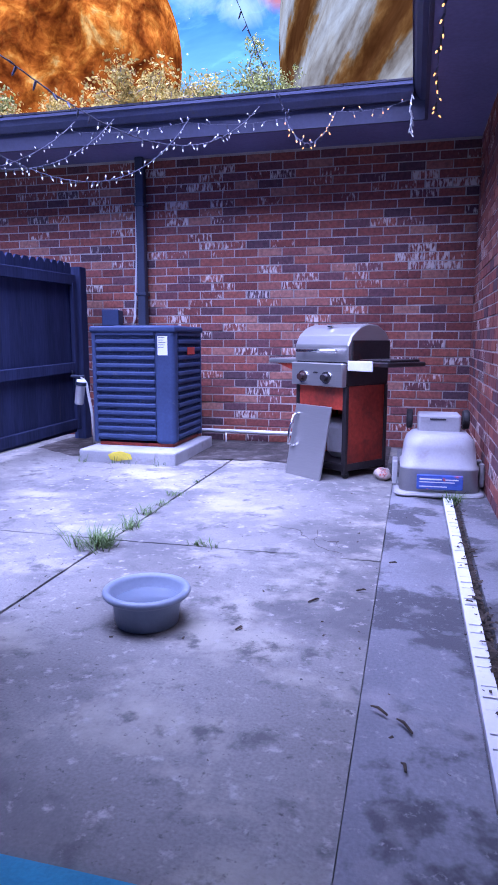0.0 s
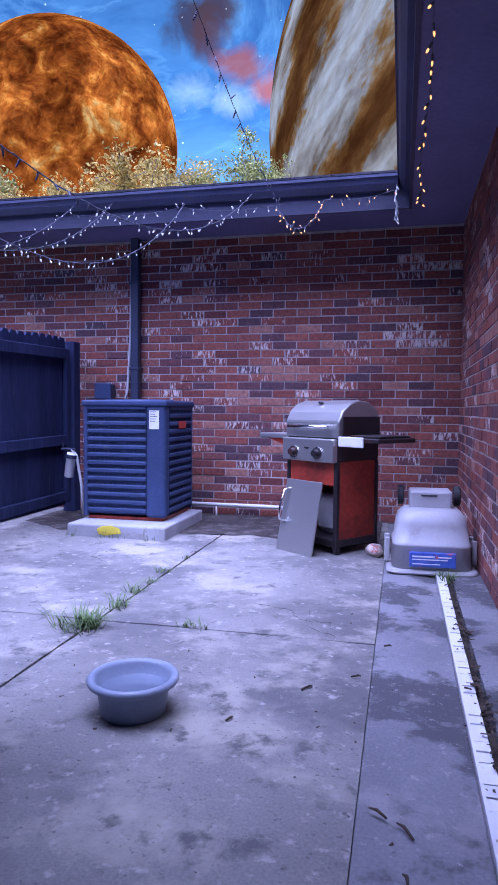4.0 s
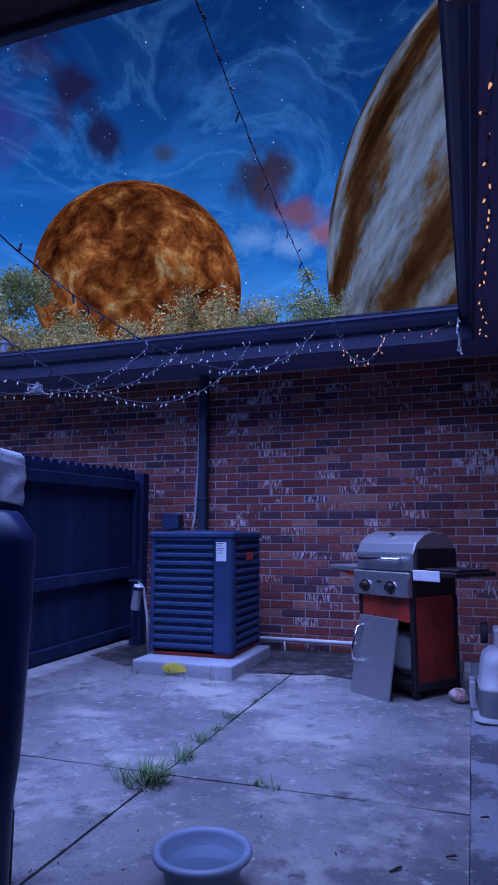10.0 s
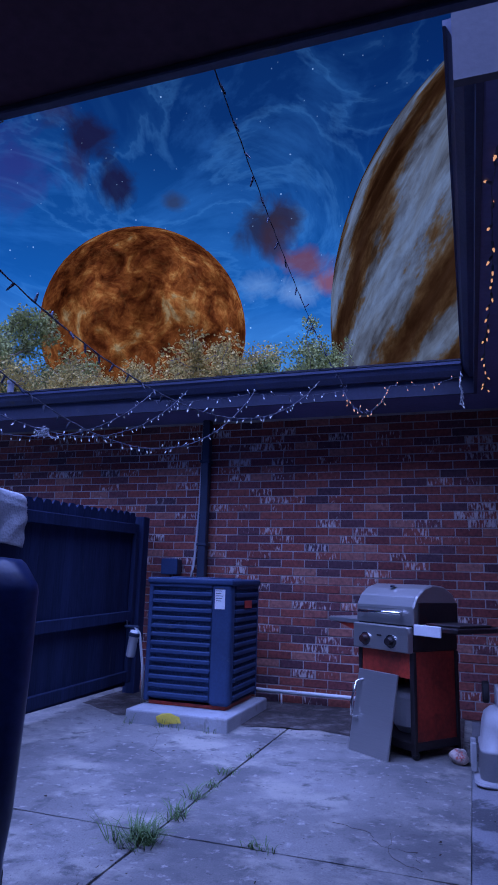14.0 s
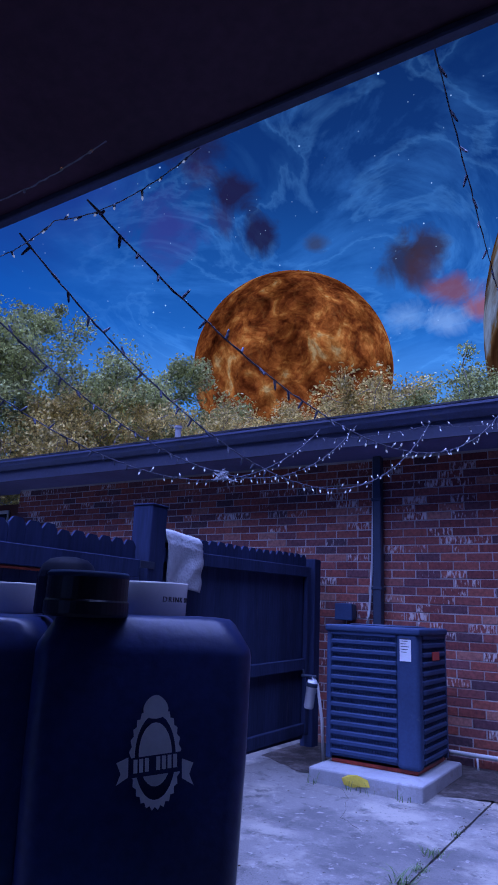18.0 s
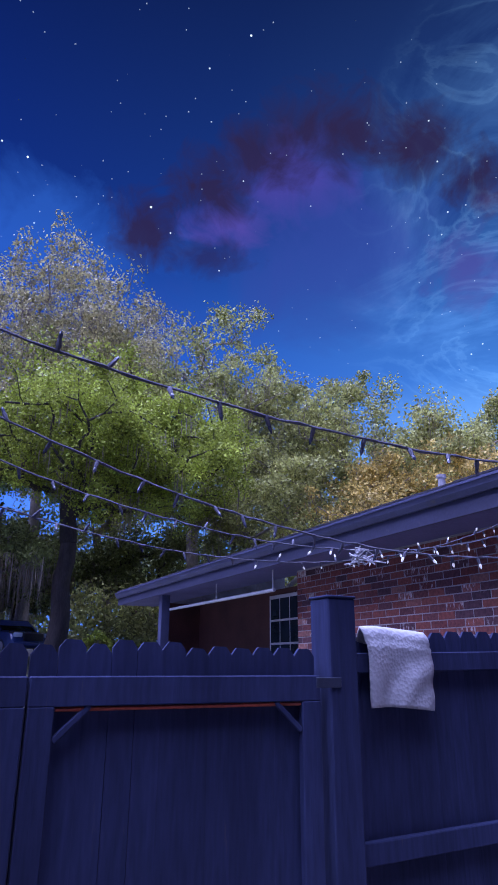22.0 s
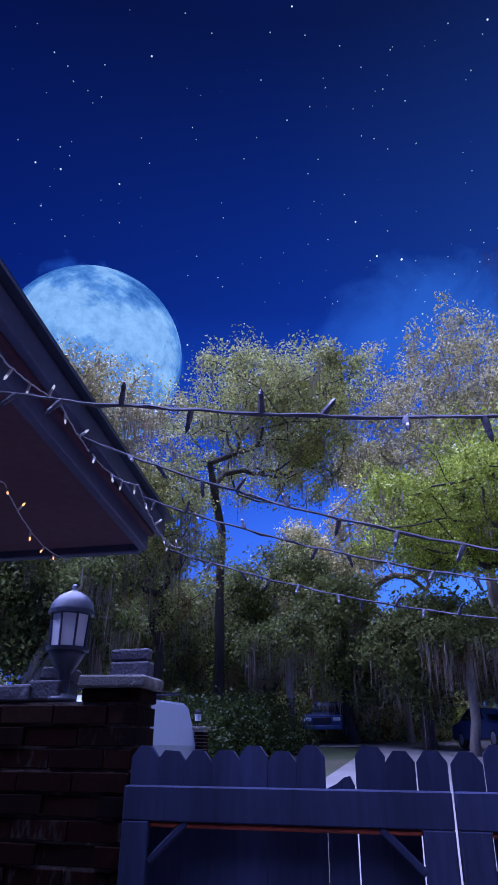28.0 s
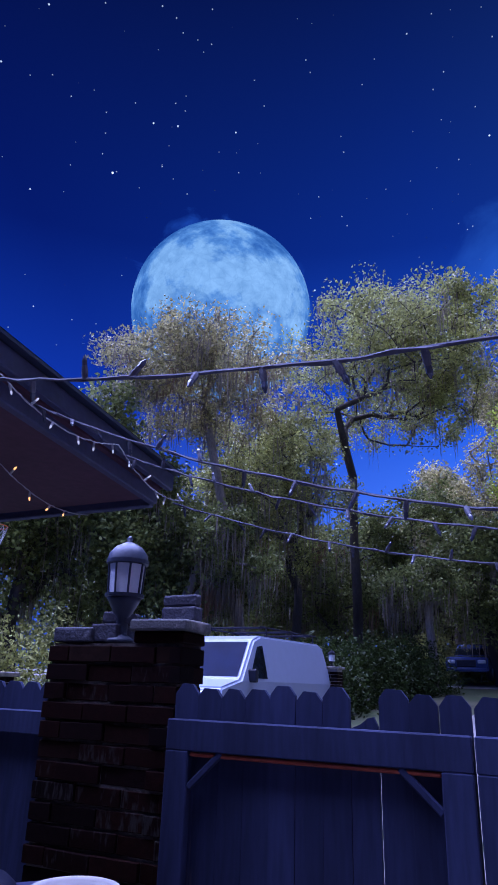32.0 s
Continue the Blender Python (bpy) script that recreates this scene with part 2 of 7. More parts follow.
def brick_material(name, per, shade_factor=1.0):
    """Old red brick: each brick of its own tone, with smears of white paint and lime. A last factor below 1 paints
    shade into the colours.
    """
    m = bpy.data.materials.new(name)
    m.use_nodes = True
    t, l = m.node_tree.nodes, m.node_tree.links
    b = t["Principled BSDF"]
    b.inputs["Roughness"].default_value = 0.82
    b.inputs["Specular IOR Level"].default_value = 0.4 * min(1.0, shade_factor + 0.1)
    geo = t.new("ShaderNodeNewGeometry")
    rnd = t.new("ShaderNodeObjectInfo").outputs["Random"] if per == "object" else geo.outputs["Random Per Island"]
    tone = ramp(t, [(0.0, (0.130, 0.036, 0.034)), (0.18, (0.215, 0.060, 0.046)), (0.38, (0.270, 0.085, 0.060)), (0.52, (0.175, 0.052, 0.048)), (0.66, (0.075, 0.040, 0.052)), (0.78, (0.150, 0.055, 0.060)), (0.88, (0.24, 0.075, 0.058)), (0.96, (0.32, 0.15, 0.115))])
    l.new(rnd, tone.inputs[0])
    n1 = t.new("ShaderNodeTexNoise")
    n1.inputs["Scale"].default_value, n1.inputs["Detail"].default_value = 38.0, 6.0
    l.new(geo.outputs["Position"], n1.inputs["Vector"])
    r1 = ramp(t, [(0.3, tuple(v * shade_factor for v in (0.62, 0.62, 0.66))), (0.7, tuple(v * shade_factor for v in (1.22, 1.2, 1.18)))])
    l.new(n1.outputs["Fac"], r1.inputs[0])
    mul = t.new("ShaderNodeMix")
    mul.data_type, mul.blend_type = "RGBA", "MULTIPLY"
    mul.inputs[0].default_value = 1.0
    l.new(tone.outputs[0], mul.inputs[6])
    l.new(r1.outputs[0], mul.inputs[7])
    # white smears on some bricks: upright streaks, in patches over the wall
    sep = t.new("ShaderNodeMapping")
    sep.inputs["Scale"].default_value = (1.0, 1.0, 0.28)
    l.new(geo.outputs["Position"], sep.inputs[0])
    n2 = t.new("ShaderNodeTexNoise")
    n2.inputs["Scale"].default_value, n2.inputs["Detail"].default_value = 62.0, 6.0
    l.new(sep.outputs[0], n2.inputs["Vector"])
    n3 = t.new("ShaderNodeTexNoise")
    n3.inputs["Scale"].default_value, n3.inputs["Detail"].default_value = 1.7, 3.0
    l.new(geo.outputs["Position"], n3.inputs["Vector"])
    pick = t.new("ShaderNodeMath")
    pick.operation = "FRACT"
    p7 = t.new("ShaderNodeMath")
    p7.operation = "MULTIPLY"
    p7.inputs[1].default_value = 37.77
    l.new(rnd, p7.inputs[0])
    l.new(p7.outputs[0], pick.inputs[0])
    chosen = ramp(t, [(0.66, (0, 0, 0)), (0.80, (0.16, 0.16, 0.16)), (0.97, (0.27, 0.27, 0.27))])
    l.new(pick.outputs[0], chosen.inputs[0])
    area = ramp(t, [(0.36, (0, 0, 0)), (0.60, (0.12, 0.12, 0.12))])
    l.new(n3.outputs["Fac"], area.inputs[0])
    s1 = t.new("ShaderNodeMath")
    s1.operation = "ADD"
    l.new(chosen.outputs[0], s1.inputs[0])
    l.new(area.outputs[0], s1.inputs[1])
    s2 = t.new("ShaderNodeMath")
    s2.operation = "ADD"
    l.new(s1.outputs[0], s2.inputs[0])
    l.new(n2.outputs["Fac"], s2.inputs[1])
    r2 = ramp(t, [(0.80, (0, 0, 0)), (0.93, (0.85, 0.85, 0.85))])
    l.new(s2.outputs[0], r2.inputs[0])
    mx = t.new("ShaderNodeMix")
    mx.data_type = "RGBA"
    l.new(r2.outputs[0], mx.inputs[0])
    l.new(mul.outputs[2], mx.inputs[6])
    mx.inputs[7].default_value = (0.62 * shade_factor, 0.56 * shade_factor, 0.52 * shade_factor, 1)
    l.new(mx.outputs[2], b.inputs["Base Color"])
    bp = t.new("ShaderNodeBump")
    bp.inputs["Strength"].default_value, bp.inputs["Distance"].default_value = 0.5, 0.004
    l.new(n1.outputs["Fac"], bp.inputs["Height"])
    l.new(bp.outputs[0], b.inputs["Normal"])
    return m


def glow(name, color, strength):
    m = bpy.data.materials.new(name)
    m.use_nodes = True
    b = m.node_tree.nodes["Principled BSDF"]
    b.inputs["Base Color"].default_value = (*color, 1)
    b.inputs["Emission Color"].default_value = (*color, 1)
    b.inputs["Emission Strength"].default_value = strength
    return m


def glass(name, color=(0.8, 0.9, 1.0), rough=0.05):
    m = bpy.data.materials.new(name)
    m.use_nodes = True
    b = m.node_tree.nodes["Principled BSDF"]
    b.inputs["Base Color"].default_value = (*color, 1)
    b.inputs["Roughness"].default_value = rough
    b.inputs["Transmission Weight"].default_value = 0.85
    return m


M = {}
M["brick_one"] = brick_material("brick_one", "object")
# darkened copy of brick_one: the pillars' shade is put into its colour
M["brick_shaded"] = brick_material("brick_shaded", "object", 0.055)
M["brick_rest"] = brick_material("brick_rest", "island")
M["mortar"] = material("mortar", (0.37, 0.345, 0.335), 0.9, vary=0.25, scale=3, fine=160, bump=0.4, spots=[((0.22, 0.19, 0.18), 5.0, 0.54, 0.72)])
M["concrete"] = material("concrete", (0.215, 0.205, 0.188), 0.85, vary=0.25, scale=1.6, fine=130, bump=0.35,
                         spots=[((0.118, 0.114, 0.111), 1.1, 0.47, 0.58), ((0.327, 0.306, 0.257), 1.7, 0.52, 0.62), ((0.101, 0.098, 0.094), 7.0, 0.55, 0.66), ((0.348, 0.327, 0.292), 18.0, 0.58, 0.68), ((0.076, 0.073, 0.070), 45.0, 0.60, 0.70)])
M["concrete_dark"] = material("concrete_dark", (0.194, 0.194, 0.205), 0.7, vary=0.22, scale=2.0, fine=110, bump=0.35,
                              spots=[((0.070, 0.070, 0.075), 2.1, 0.50, 0.55), ((0.235, 0.225, 0.225), 3.5, 0.54, 0.66), ((0.281, 0.271, 0.263), 40.0, 0.60, 0.70)])
M["dirt"] = material("dirt", (0.050, 0.040, 0.036), 0.9, vary=0.5, scale=6, fine=60, bump=0.6, spots=[((0.14, 0.125, 0.115), 7.0, 0.50, 0.66)])
M["soil"] = material("soil", (0.055, 0.042, 0.032), 0.95, vary=0.4, scale=14, fine=70, bump=0.9)
M["earth"] = material("earth", (0.055, 0.056, 0.030), 0.95, vary=0.4, scale=0.5, fine=9, bump=0.6, spots=[((0.036, 0.055, 0.016), 0.35, 0.45, 0.6), ((0.09, 0.062, 0.036), 2.2, 0.6, 0.72)])
M["asphalt"] = material("asphalt", (0.19, 0.185, 0.18), 0.85, vary=0.15, scale=0.6, fine=40, bump=0.3)
M["paint_dark"] = material("paint_dark", (0.062, 0.070, 0.135), 0.5, vary=0.2, scale=3, fine=60, bump=0.12, spots=[((0.09, 0.085, 0.085), 9, 0.62, 0.75)])
M["fascia"] = material("fascia", (0.040, 0.043, 0.085), 0.6, vary=0.18, scale=3, fine=40, bump=0.1, spots=[((0.09, 0.085, 0.09), 11, 0.64, 0.76)])
M["soffit"] = material("soffit", (0.155, 0.150, 0.29), 0.7, vary=0.15, scale=2, fine=40, bump=0.08)
M["fence"] = material("fence", (0.027, 0.034, 0.080), 0.8, spec=0.12, vary=0.25, scale=5, fine=55, bump=0.25, tint=0.12, stretch=(1, 1, 0.12), spots=[((0.075, 0.07, 0.08), 14, 0.66, 0.78)])
# red tint of the gate rails' dark underside, as a colour
M["batten"] = material("batten", (0.26, 0.045, 0.022), 0.8, vary=0.3, scale=5, fine=50, bump=0.2)
M["shingle"] = material("shingle", (0.105, 0.100, 0.11), 0.9, vary=0.3, scale=6, fine=120, bump=0.6, tint=0.3, per="island")
M["shingle_one"] = material("shingle_one", (0.105, 0.100, 0.11), 0.9, vary=0.3, scale=6, fine=120, bump=0.6, tint=0.3)
M["metal_dark"] = material("metal_dark", (0.034, 0.044, 0.075), 0.45, 0.2, vary=0.15, scale=6, fine=70, bump=0.05)
M["ac_grey"] = material("ac_grey", (0.037, 0.055, 0.122), 0.7, 0.0, spec=0.2, vary=0.14, scale=5, fine=60, bump=0.06, spots=[((0.13, 0.14, 0.16), 9, 0.64, 0.78)])
M["ac_dark"] = material("ac_dark", (0.036, 0.052, 0.112), 0.7, vary=0.2, scale=30, fine=90, bump=0.1)
M["steel"] = material("steel", (0.48, 0.47, 0.46), 0.36, 0.8, vary=0.06, scale=3, fine=220, bump=0.04, stretch=(0.05, 0.05, 1))
M["chrome"] = material("chrome", (0.8, 0.8, 0.8), 0.12, 1.0, vary=0.03, bump=0)
M["grill_black"] = material("grill_black", (0.020, 0.016, 0.018), 0.4, 0.1, vary=0.3, scale=5, fine=60, bump=0.06, spots=[((0.075, 0.018, 0.012), 4, 0.58, 0.75)])
M["grill_red"] = material("grill_red", (0.36, 0.042, 0.022), 0.5, 0.0, vary=0.35, scale=3.5, fine=40, bump=0.06, spots=[((0.03, 0.012, 0.010), 3, 0.56, 0.76)])
M["plastic_white"] = material("plastic_white", (0.75, 0.75, 0.74), 0.4, vary=0.05, scale=6, bump=0.03, spots=[((0.45, 0.43, 0.40), 12, 0.66, 0.8)])
M["paper"] = material("paper", (0.72, 0.72, 0.72), 0.7, vary=0.06, bump=0.02)
M["label_red"] = material("label_red", (0.45, 0.045, 0.03), 0.5, vary=0.08, bump=0)
M["label_blue"] = material("label_blue", (0.05, 0.10, 0.38), 0.5, vary=0.2, scale=30, bump=0, spots=[((0.45, 0.10, 0.10), 22, 0.6, 0.66)])
M["print_dark"] = material("print_dark", (0.03, 0.03, 0.035), 0.6, vary=0.1, bump=0)
M["print_light"] = material("print_light", (0.72, 0.72, 0.74), 0.6, vary=0.06, bump=0)
M["plastic_grey"] = material("plastic_grey", (0.35, 0.345, 0.35), 0.45, vary=0.08, scale=5, fine=90, bump=0.04, spots=[((0.26, 0.24, 0.23), 7, 0.6, 0.75)])
M["bowl_blue"] = material("bowl_blue", (0.25, 0.29, 0.36), 0.38, vary=0.08, scale=7, fine=90, bump=0.03, spots=[((0.38, 0.40, 0.44), 11, 0.62, 0.75)])
M["ceramic"] = material("ceramic", (0.78, 0.76, 0.73), 0.25, vary=0.03, bump=0.01)
M["cover"] = material("cover", (0.030, 0.040, 0.135), 0.36, vary=0.3, scale=4, fine=45, bump=0.1)
M["capstone"] = material("capstone", (0.050, 0.052, 0.078), 0.85, vary=0.4, scale=9, fine=90, bump=0.5, spots=[((0.15, 0.15, 0.18), 14, 0.60, 0.72)])
M["rubber"] = material("rubber", (0.014, 0.013, 0.015), 0.65, vary=0.2, bump=0.1)
M["black_gloss"] = material("black_gloss", (0.012, 0.013, 0.026), 0.38, vary=0.2, bump=0.02)
M["canister"] = material("canister", (0.009, 0.011, 0.030), 0.6, vary=0.2, bump=0.02, spec=0.15)
M["cloth"] = material("cloth", (0.38, 0.385, 0.40), 0.95, vary=0.12, scale=20, fine=260, bump=0.8)
M["wire_white"] = material("wire_white", (0.42, 0.43, 0.45), 0.6, vary=0.1, bump=0)
M["wire_court"] = material("wire_court", (0.12, 0.124, 0.16), 0.8, vary=0.15, bump=0, spec=0.2)
M["bulb_clear"] = material("bulb_clear", (0.075, 0.085, 0.13), 0.25, vary=0.1, bump=0)
M["wire_dark"] = material("wire_dark", (0.020, 0.020, 0.032), 0.9, vary=0.1, bump=0, spec=0.1)
M["bulb_lit"] = glow("bulb_lit", (0.62, 0.62, 0.70), 0.26)
M["bulb_warm"] = glow("bulb_warm", (1.0, 0.40, 0.13), 0.75)
M["yellow"] = material("yellow", (0.62, 0.50, 0.05), 0.7, vary=0.15, bump=0.1)
M["stone_paint"] = material("stone_paint", (0.52, 0.42, 0.36), 0.7, vary=0.35, scale=16, fine=80, bump=0.4, spots=[((0.45, 0.07, 0.05), 14, 0.58, 0.66), ((0.06, 0.05, 0.05), 20, 0.6, 0.68)])
M["mat_teal"] = material("mat_teal", (0.03, 0.22, 0.32), 0.8, vary=0.15, scale=12, fine=150, bump=0.3)
M["grass"] = material("grass", (0.10, 0.16, 0.045), 0.7, vary=0.3, scale=20, bump=0, tint=0.3, per="island")
M["litter"] = material("litter", (0.05, 0.035, 0.022), 0.9, vary=0.4, scale=30, bump=0.1, tint=0.5, per="island")
M["bark"] = material("bark", (0.31, 0.265, 0.225), 0.95, vary=0.35, scale=3, fine=26, bump=1.0, stretch=(1, 1, 0.25))
M["bark_dark"] = material("bark_dark", (0.075, 0.062, 0.055), 0.95, vary=0.35, scale=3, fine=26, bump=1.0, stretch=(1, 1, 0.25))
M["moss"] = material("moss", (0.33, 0.28, 0.21), 0.95, vary=0.3, scale=1.2, fine=20, bump=0, tint=0.35, per="island", spots=[((0.30, 0.15, 0.07), 0.35, 0.55, 0.66)])


def leaf_material(name, base):
    m = material(name, base, 0.42, vary=0.35, scale=0.6, fine=12, bump=0, tint=0.55, per="island", spec=0.15)
    t, l = m.node_tree.nodes, m.node_tree.links
    b = t["Principled BSDF"]
    tr = t.new("ShaderNodeBsdfTranslucent")
    mix = t.new("ShaderNodeMixShader")
    mix.inputs[0].default_value = 0.28
    src = b.inputs["Base Color"].links[0].from_socket
    l.new(src, tr.inputs["Color"])
    out = t["Material Output"]
    l.new(b.outputs[0], mix.inputs[1])
    l.new(tr.outputs[0], mix.inputs[2])
    l.new(mix.outputs[0], out.inputs[0])
    return m


M["leaf_bright"] = leaf_material("leaf_bright", (0.40, 0.47, 0.075))
M["leaf_olive"] = leaf_material("leaf_olive", (0.42, 0.43, 0.14))
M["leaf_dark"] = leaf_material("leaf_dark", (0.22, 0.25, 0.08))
M["leaf_gold"] = leaf_material("leaf_gold", (0.60, 0.47, 0.14))
M["leaf_grey"] = leaf_material("leaf_grey", (0.47, 0.43, 0.20))
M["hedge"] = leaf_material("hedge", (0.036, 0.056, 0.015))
M["car_white"] = material("car_white", (0.34, 0.39, 0.53), 0.3, vary=0.03, bump=0, spec=0.6)
M["car_navy"] = material("car_navy", (0.045, 0.070, 0.19), 0.25, vary=0.06, bump=0, spec=0.6)
M["car_black"] = material("car_black", (0.012, 0.014, 0.020), 0.25, vary=0.1, bump=0, spec=0.6)
M["car_silver"] = material("car_silver", (0.30, 0.31, 0.33), 0.3, vary=0.06, bump=0, spec=0.6)
M["window_dark"] = material("window_dark", (0.02, 0.03, 0.045), 0.14, vary=0.2, scale=3, bump=0, spec=0.35)
M["orange"] = material("orange", (0.55, 0.13, 0.02), 0.5, vary=0.1, bump=0)
M["terracotta"] = material("terracotta", (0.32, 0.11, 0.06), 0.8, vary=0.2, bump=0.2)
M["lantern_glass"] = material("lantern_glass", (0.62, 0.66, 0.72), 0.25, vary=0.05, bump=0)
M["net"] = material("net", (0.60, 0.60, 0.60), 0.8, vary=0.1, bump=0)
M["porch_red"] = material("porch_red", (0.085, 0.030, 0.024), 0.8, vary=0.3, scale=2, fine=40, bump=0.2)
M["trim_white"] = material("trim_white", (0.62, 0.62, 0.64), 0.5, vary=0.08, scale=4, bump=0.05)
M["screen_shade"] = material("screen_shade", (0.012, 0.026, 0.095), 0.45, vary=0.2, scale=2, bump=0, spec=0.08)
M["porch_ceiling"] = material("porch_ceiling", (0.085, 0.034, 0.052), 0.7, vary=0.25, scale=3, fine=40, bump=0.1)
M["trim_grey"] = material("trim_grey", (0.085, 0.080, 0.090), 0.6, vary=0.12, scale=4, fine=40, bump=0.08)
M["concrete_pale"] = material("concrete_pale", (0.33, 0.33, 0.34), 0.8, vary=0.15, scale=5, fine=120, bump=0.2, spots=[((0.25, 0.24, 0.23), 8.0, 0.56, 0.68)])


# ---------------------------------------------------------------- mesh helpers
def thing(name, label, category, group="", kind="", at=(0, 0, 0), turn=0.0):
    """An empty at the base of a thing, which holds its parts."""
    ob = new(name)
    ob.empty_display_size = 0.1
    ob.matrix_world = pose(*at, 0, 0, turn)
    return tagged(ob, label, category, group, kind)


def part(name, bm, mat, parent=None, label="", smooth=False):
    me = bpy.data.meshes.new(name)
    if isinstance(bm, tuple):
        me.from_pydata(bm[0], [], bm[1])
        me.update()
    else:
        bm.to_mesh(me)
        bm.free()
    me.materials.append(mat if not isinstance(mat, str) else M[mat])
    if smooth:
        me.polygons.foreach_set("use_smooth", [True] * len(me.polygons))
    ob = new(name, me)
    if parent is not None:
        ob.parent = parent
    if label:
        ob["label"] = label
    return ob


def box(x0, y0, z0, x1, y1, z1, bevel=0.0, seg=1, bm=None):
    own = bmesh.new()
    bmesh.ops.create_cube(own, size=1, matrix=Matrix.Translation(((x0 + x1) / 2, (y0 + y1) / 2, (z0 + z1) / 2)) @ Matrix.Diagonal((abs(x1 - x0), abs(y1 - y0), abs(z1 - z0), 1)))
    if bevel:
        bmesh.ops.bevel(own, geom=own.edges[:], offset=bevel, segments=seg, affect="EDGES", profile=0.5)
    return join(bm, own)


def join(bm, own, m=None):
    if m is not None:
        bmesh.ops.transform(own, matrix=m, verts=own.verts)
    if bm is None:
        return own
    me = bpy.data.meshes.new("tmp")
    own.to_mesh(me)
    own.free()
    bm.from_mesh(me)
    bpy.data.meshes.remove(me)
    return bm


def lathe(profile, sides=32, bm=None, m=None):
    """A solid of revolution from (radius, height) pairs."""
    own = bmesh.new()
    rings = []
    for r, z in profile:
        if r < 1e-5:
            rings.append([own.verts.new((0, 0, z))])
        else:
            rings.append([own.verts.new((r * math.cos(2 * math.pi * k / sides), r * math.sin(2 * math.pi * k / sides), z)) for k in range(sides)])
    for a, b in zip(rings, rings[1:]):
        for k in range(sides):
            k2 = (k + 1) % sides
            quad = [a[k % len(a)], a[k2 % len(a)], b[k2 % len(b)], b[k % len(b)]]
            seen = []
            for v in quad:
                if v not in seen:
                    seen.append(v)
            if len(seen) > 2:
                own.faces.new(seen)
    bmesh.ops.recalc_face_normals(own, faces=own.faces)
    return join(bm, own, m)


def tube(points, radii, sides=8, cap=True):
    """Verts and faces of a tube along points; radii a number or a list."""
    pts = [Vector(p) for p in points]
    if not isinstance(radii, (list, tuple)):
        radii = [radii] * len(pts)
    verts, faces = [], []
    up = Vector((0.13, 0.21, 0.97))
    for i, p in enumerate(pts):
        d = (pts[min(i + 1, len(pts) - 1)] - pts[max(i - 1, 0)])
        d = d.normalized() if d.length > 1e-9 else Vector((0, 0, 1))
        if abs(d.dot(up)) > 0.98:
            up = Vector((0.9, 0.3, 0.1)).normalized()
        a = d.cross(up).normalized()
        b = d.cross(a)
        for k in range(sides):
            w = 2 * math.pi * k / sides
            verts.append(tuple(p + (a * math.cos(w) + b * math.sin(w)) * radii[i]))
    for i in range(len(pts) - 1):
        for k in range(sides):
            k2 = (k + 1) % sides
            faces.append((i * sides + k, i * sides + k2, (i + 1) * sides + k2, (i + 1) * sides + k))
    if cap:
        faces.append(tuple(range(sides))[::-1])
        faces.append(tuple(range((len(pts) - 1) * sides, len(pts) * sides)))
    return verts, faces


def merge(*pieces):
    verts, faces = [], []
    for v, f in pieces:
        n = len(verts)
        verts.extend(v)
        faces.extend(tuple(i + n for i in q) for q in f)
    return verts, faces


def prism(outline, depth, axis="y", bm=None, bevel=0.0):
    """An outline of (a, b) pairs in the x-z plane, drawn out along y from 0 to depth."""
    own = bmesh.new()
    front = [own.verts.new((a, 0, b)) for a, b in outline]
    own.faces.new(front)
    r = bmesh.ops.extrude_face_region(own, geom=own.faces[:])
    bmesh.ops.translate(own, vec=(0, depth, 0), verts=[v for v in r["geom"] if isinstance(v, bmesh.types.BMVert)])
    bmesh.ops.recalc_face_normals(own, faces=own.faces)
    if bevel:
        bmesh.ops.bevel(own, geom=own.edges[:], offset=bevel, segments=1, affect="EDGES")
    return join(bm, own)


def curve_between(a, b, sag, n=24):
    a, b = Vector(a), Vector(b)
    return [a.lerp(b, k / n) - Vector((0, 0, sag * 4 * (k / n) * (1 - k / n))) for k in range(n + 1)]


def slab_bm(x0, y0, x1, y1, z0, z1, cuts, rough=0.0015, seed=1):
    """A slab with a slightly uneven top and a rounded rim."""
    own = bmesh.new()
    nx, ny = max(2, int((x1 - x0) * cuts)), max(2, int((y1 - y0) * cuts))
    grid = [[own.verts.new((x0 + (x1 - x0) * i / nx, y0 + (y1 - y0) * j / ny,
                            z1 + rough * 2 * noise.noise((i * 0.6 + seed, j * 0.6, seed)) - (0.006 if i in (0, nx) or j in (0, ny) else 0))) for j in range(ny + 1)] for i in range(nx + 1)]
    for i in range(nx):
        for j in range(ny):
            own.faces.new((grid[i][j], grid[i + 1][j], grid[i + 1][j + 1], grid[i][j + 1]))
    rim = [e for e in own.edges if e.is_boundary]
    r = bmesh.ops.extrude_edge_only(own, edges=rim)
    for v in r["geom"]:
        if isinstance(v, bmesh.types.BMVert):
            v.co.z = z0
    bmesh.ops.recalc_face_normals(own, faces=own.faces)
    return own


# ---------------------------------------------------------------- brickwork
COURSE, PITCH, JOINT = 0.0677, 0.203, 0.0085
brick_meshes = {}


def brick_mesh(length, depth, mat="brick_one"):
    key = (round(length, 3), depth, mat)
    if key not in brick_meshes:
        me = bpy.data.meshes.new("brick")
        b = box(0, 0, 0, length, depth, COURSE - JOINT, 0.0025)
        b.to_mesh(me)
        b.free()
        me.materials.append(M[mat])
        brick_meshes[key] = me
    return brick_meshes[key]


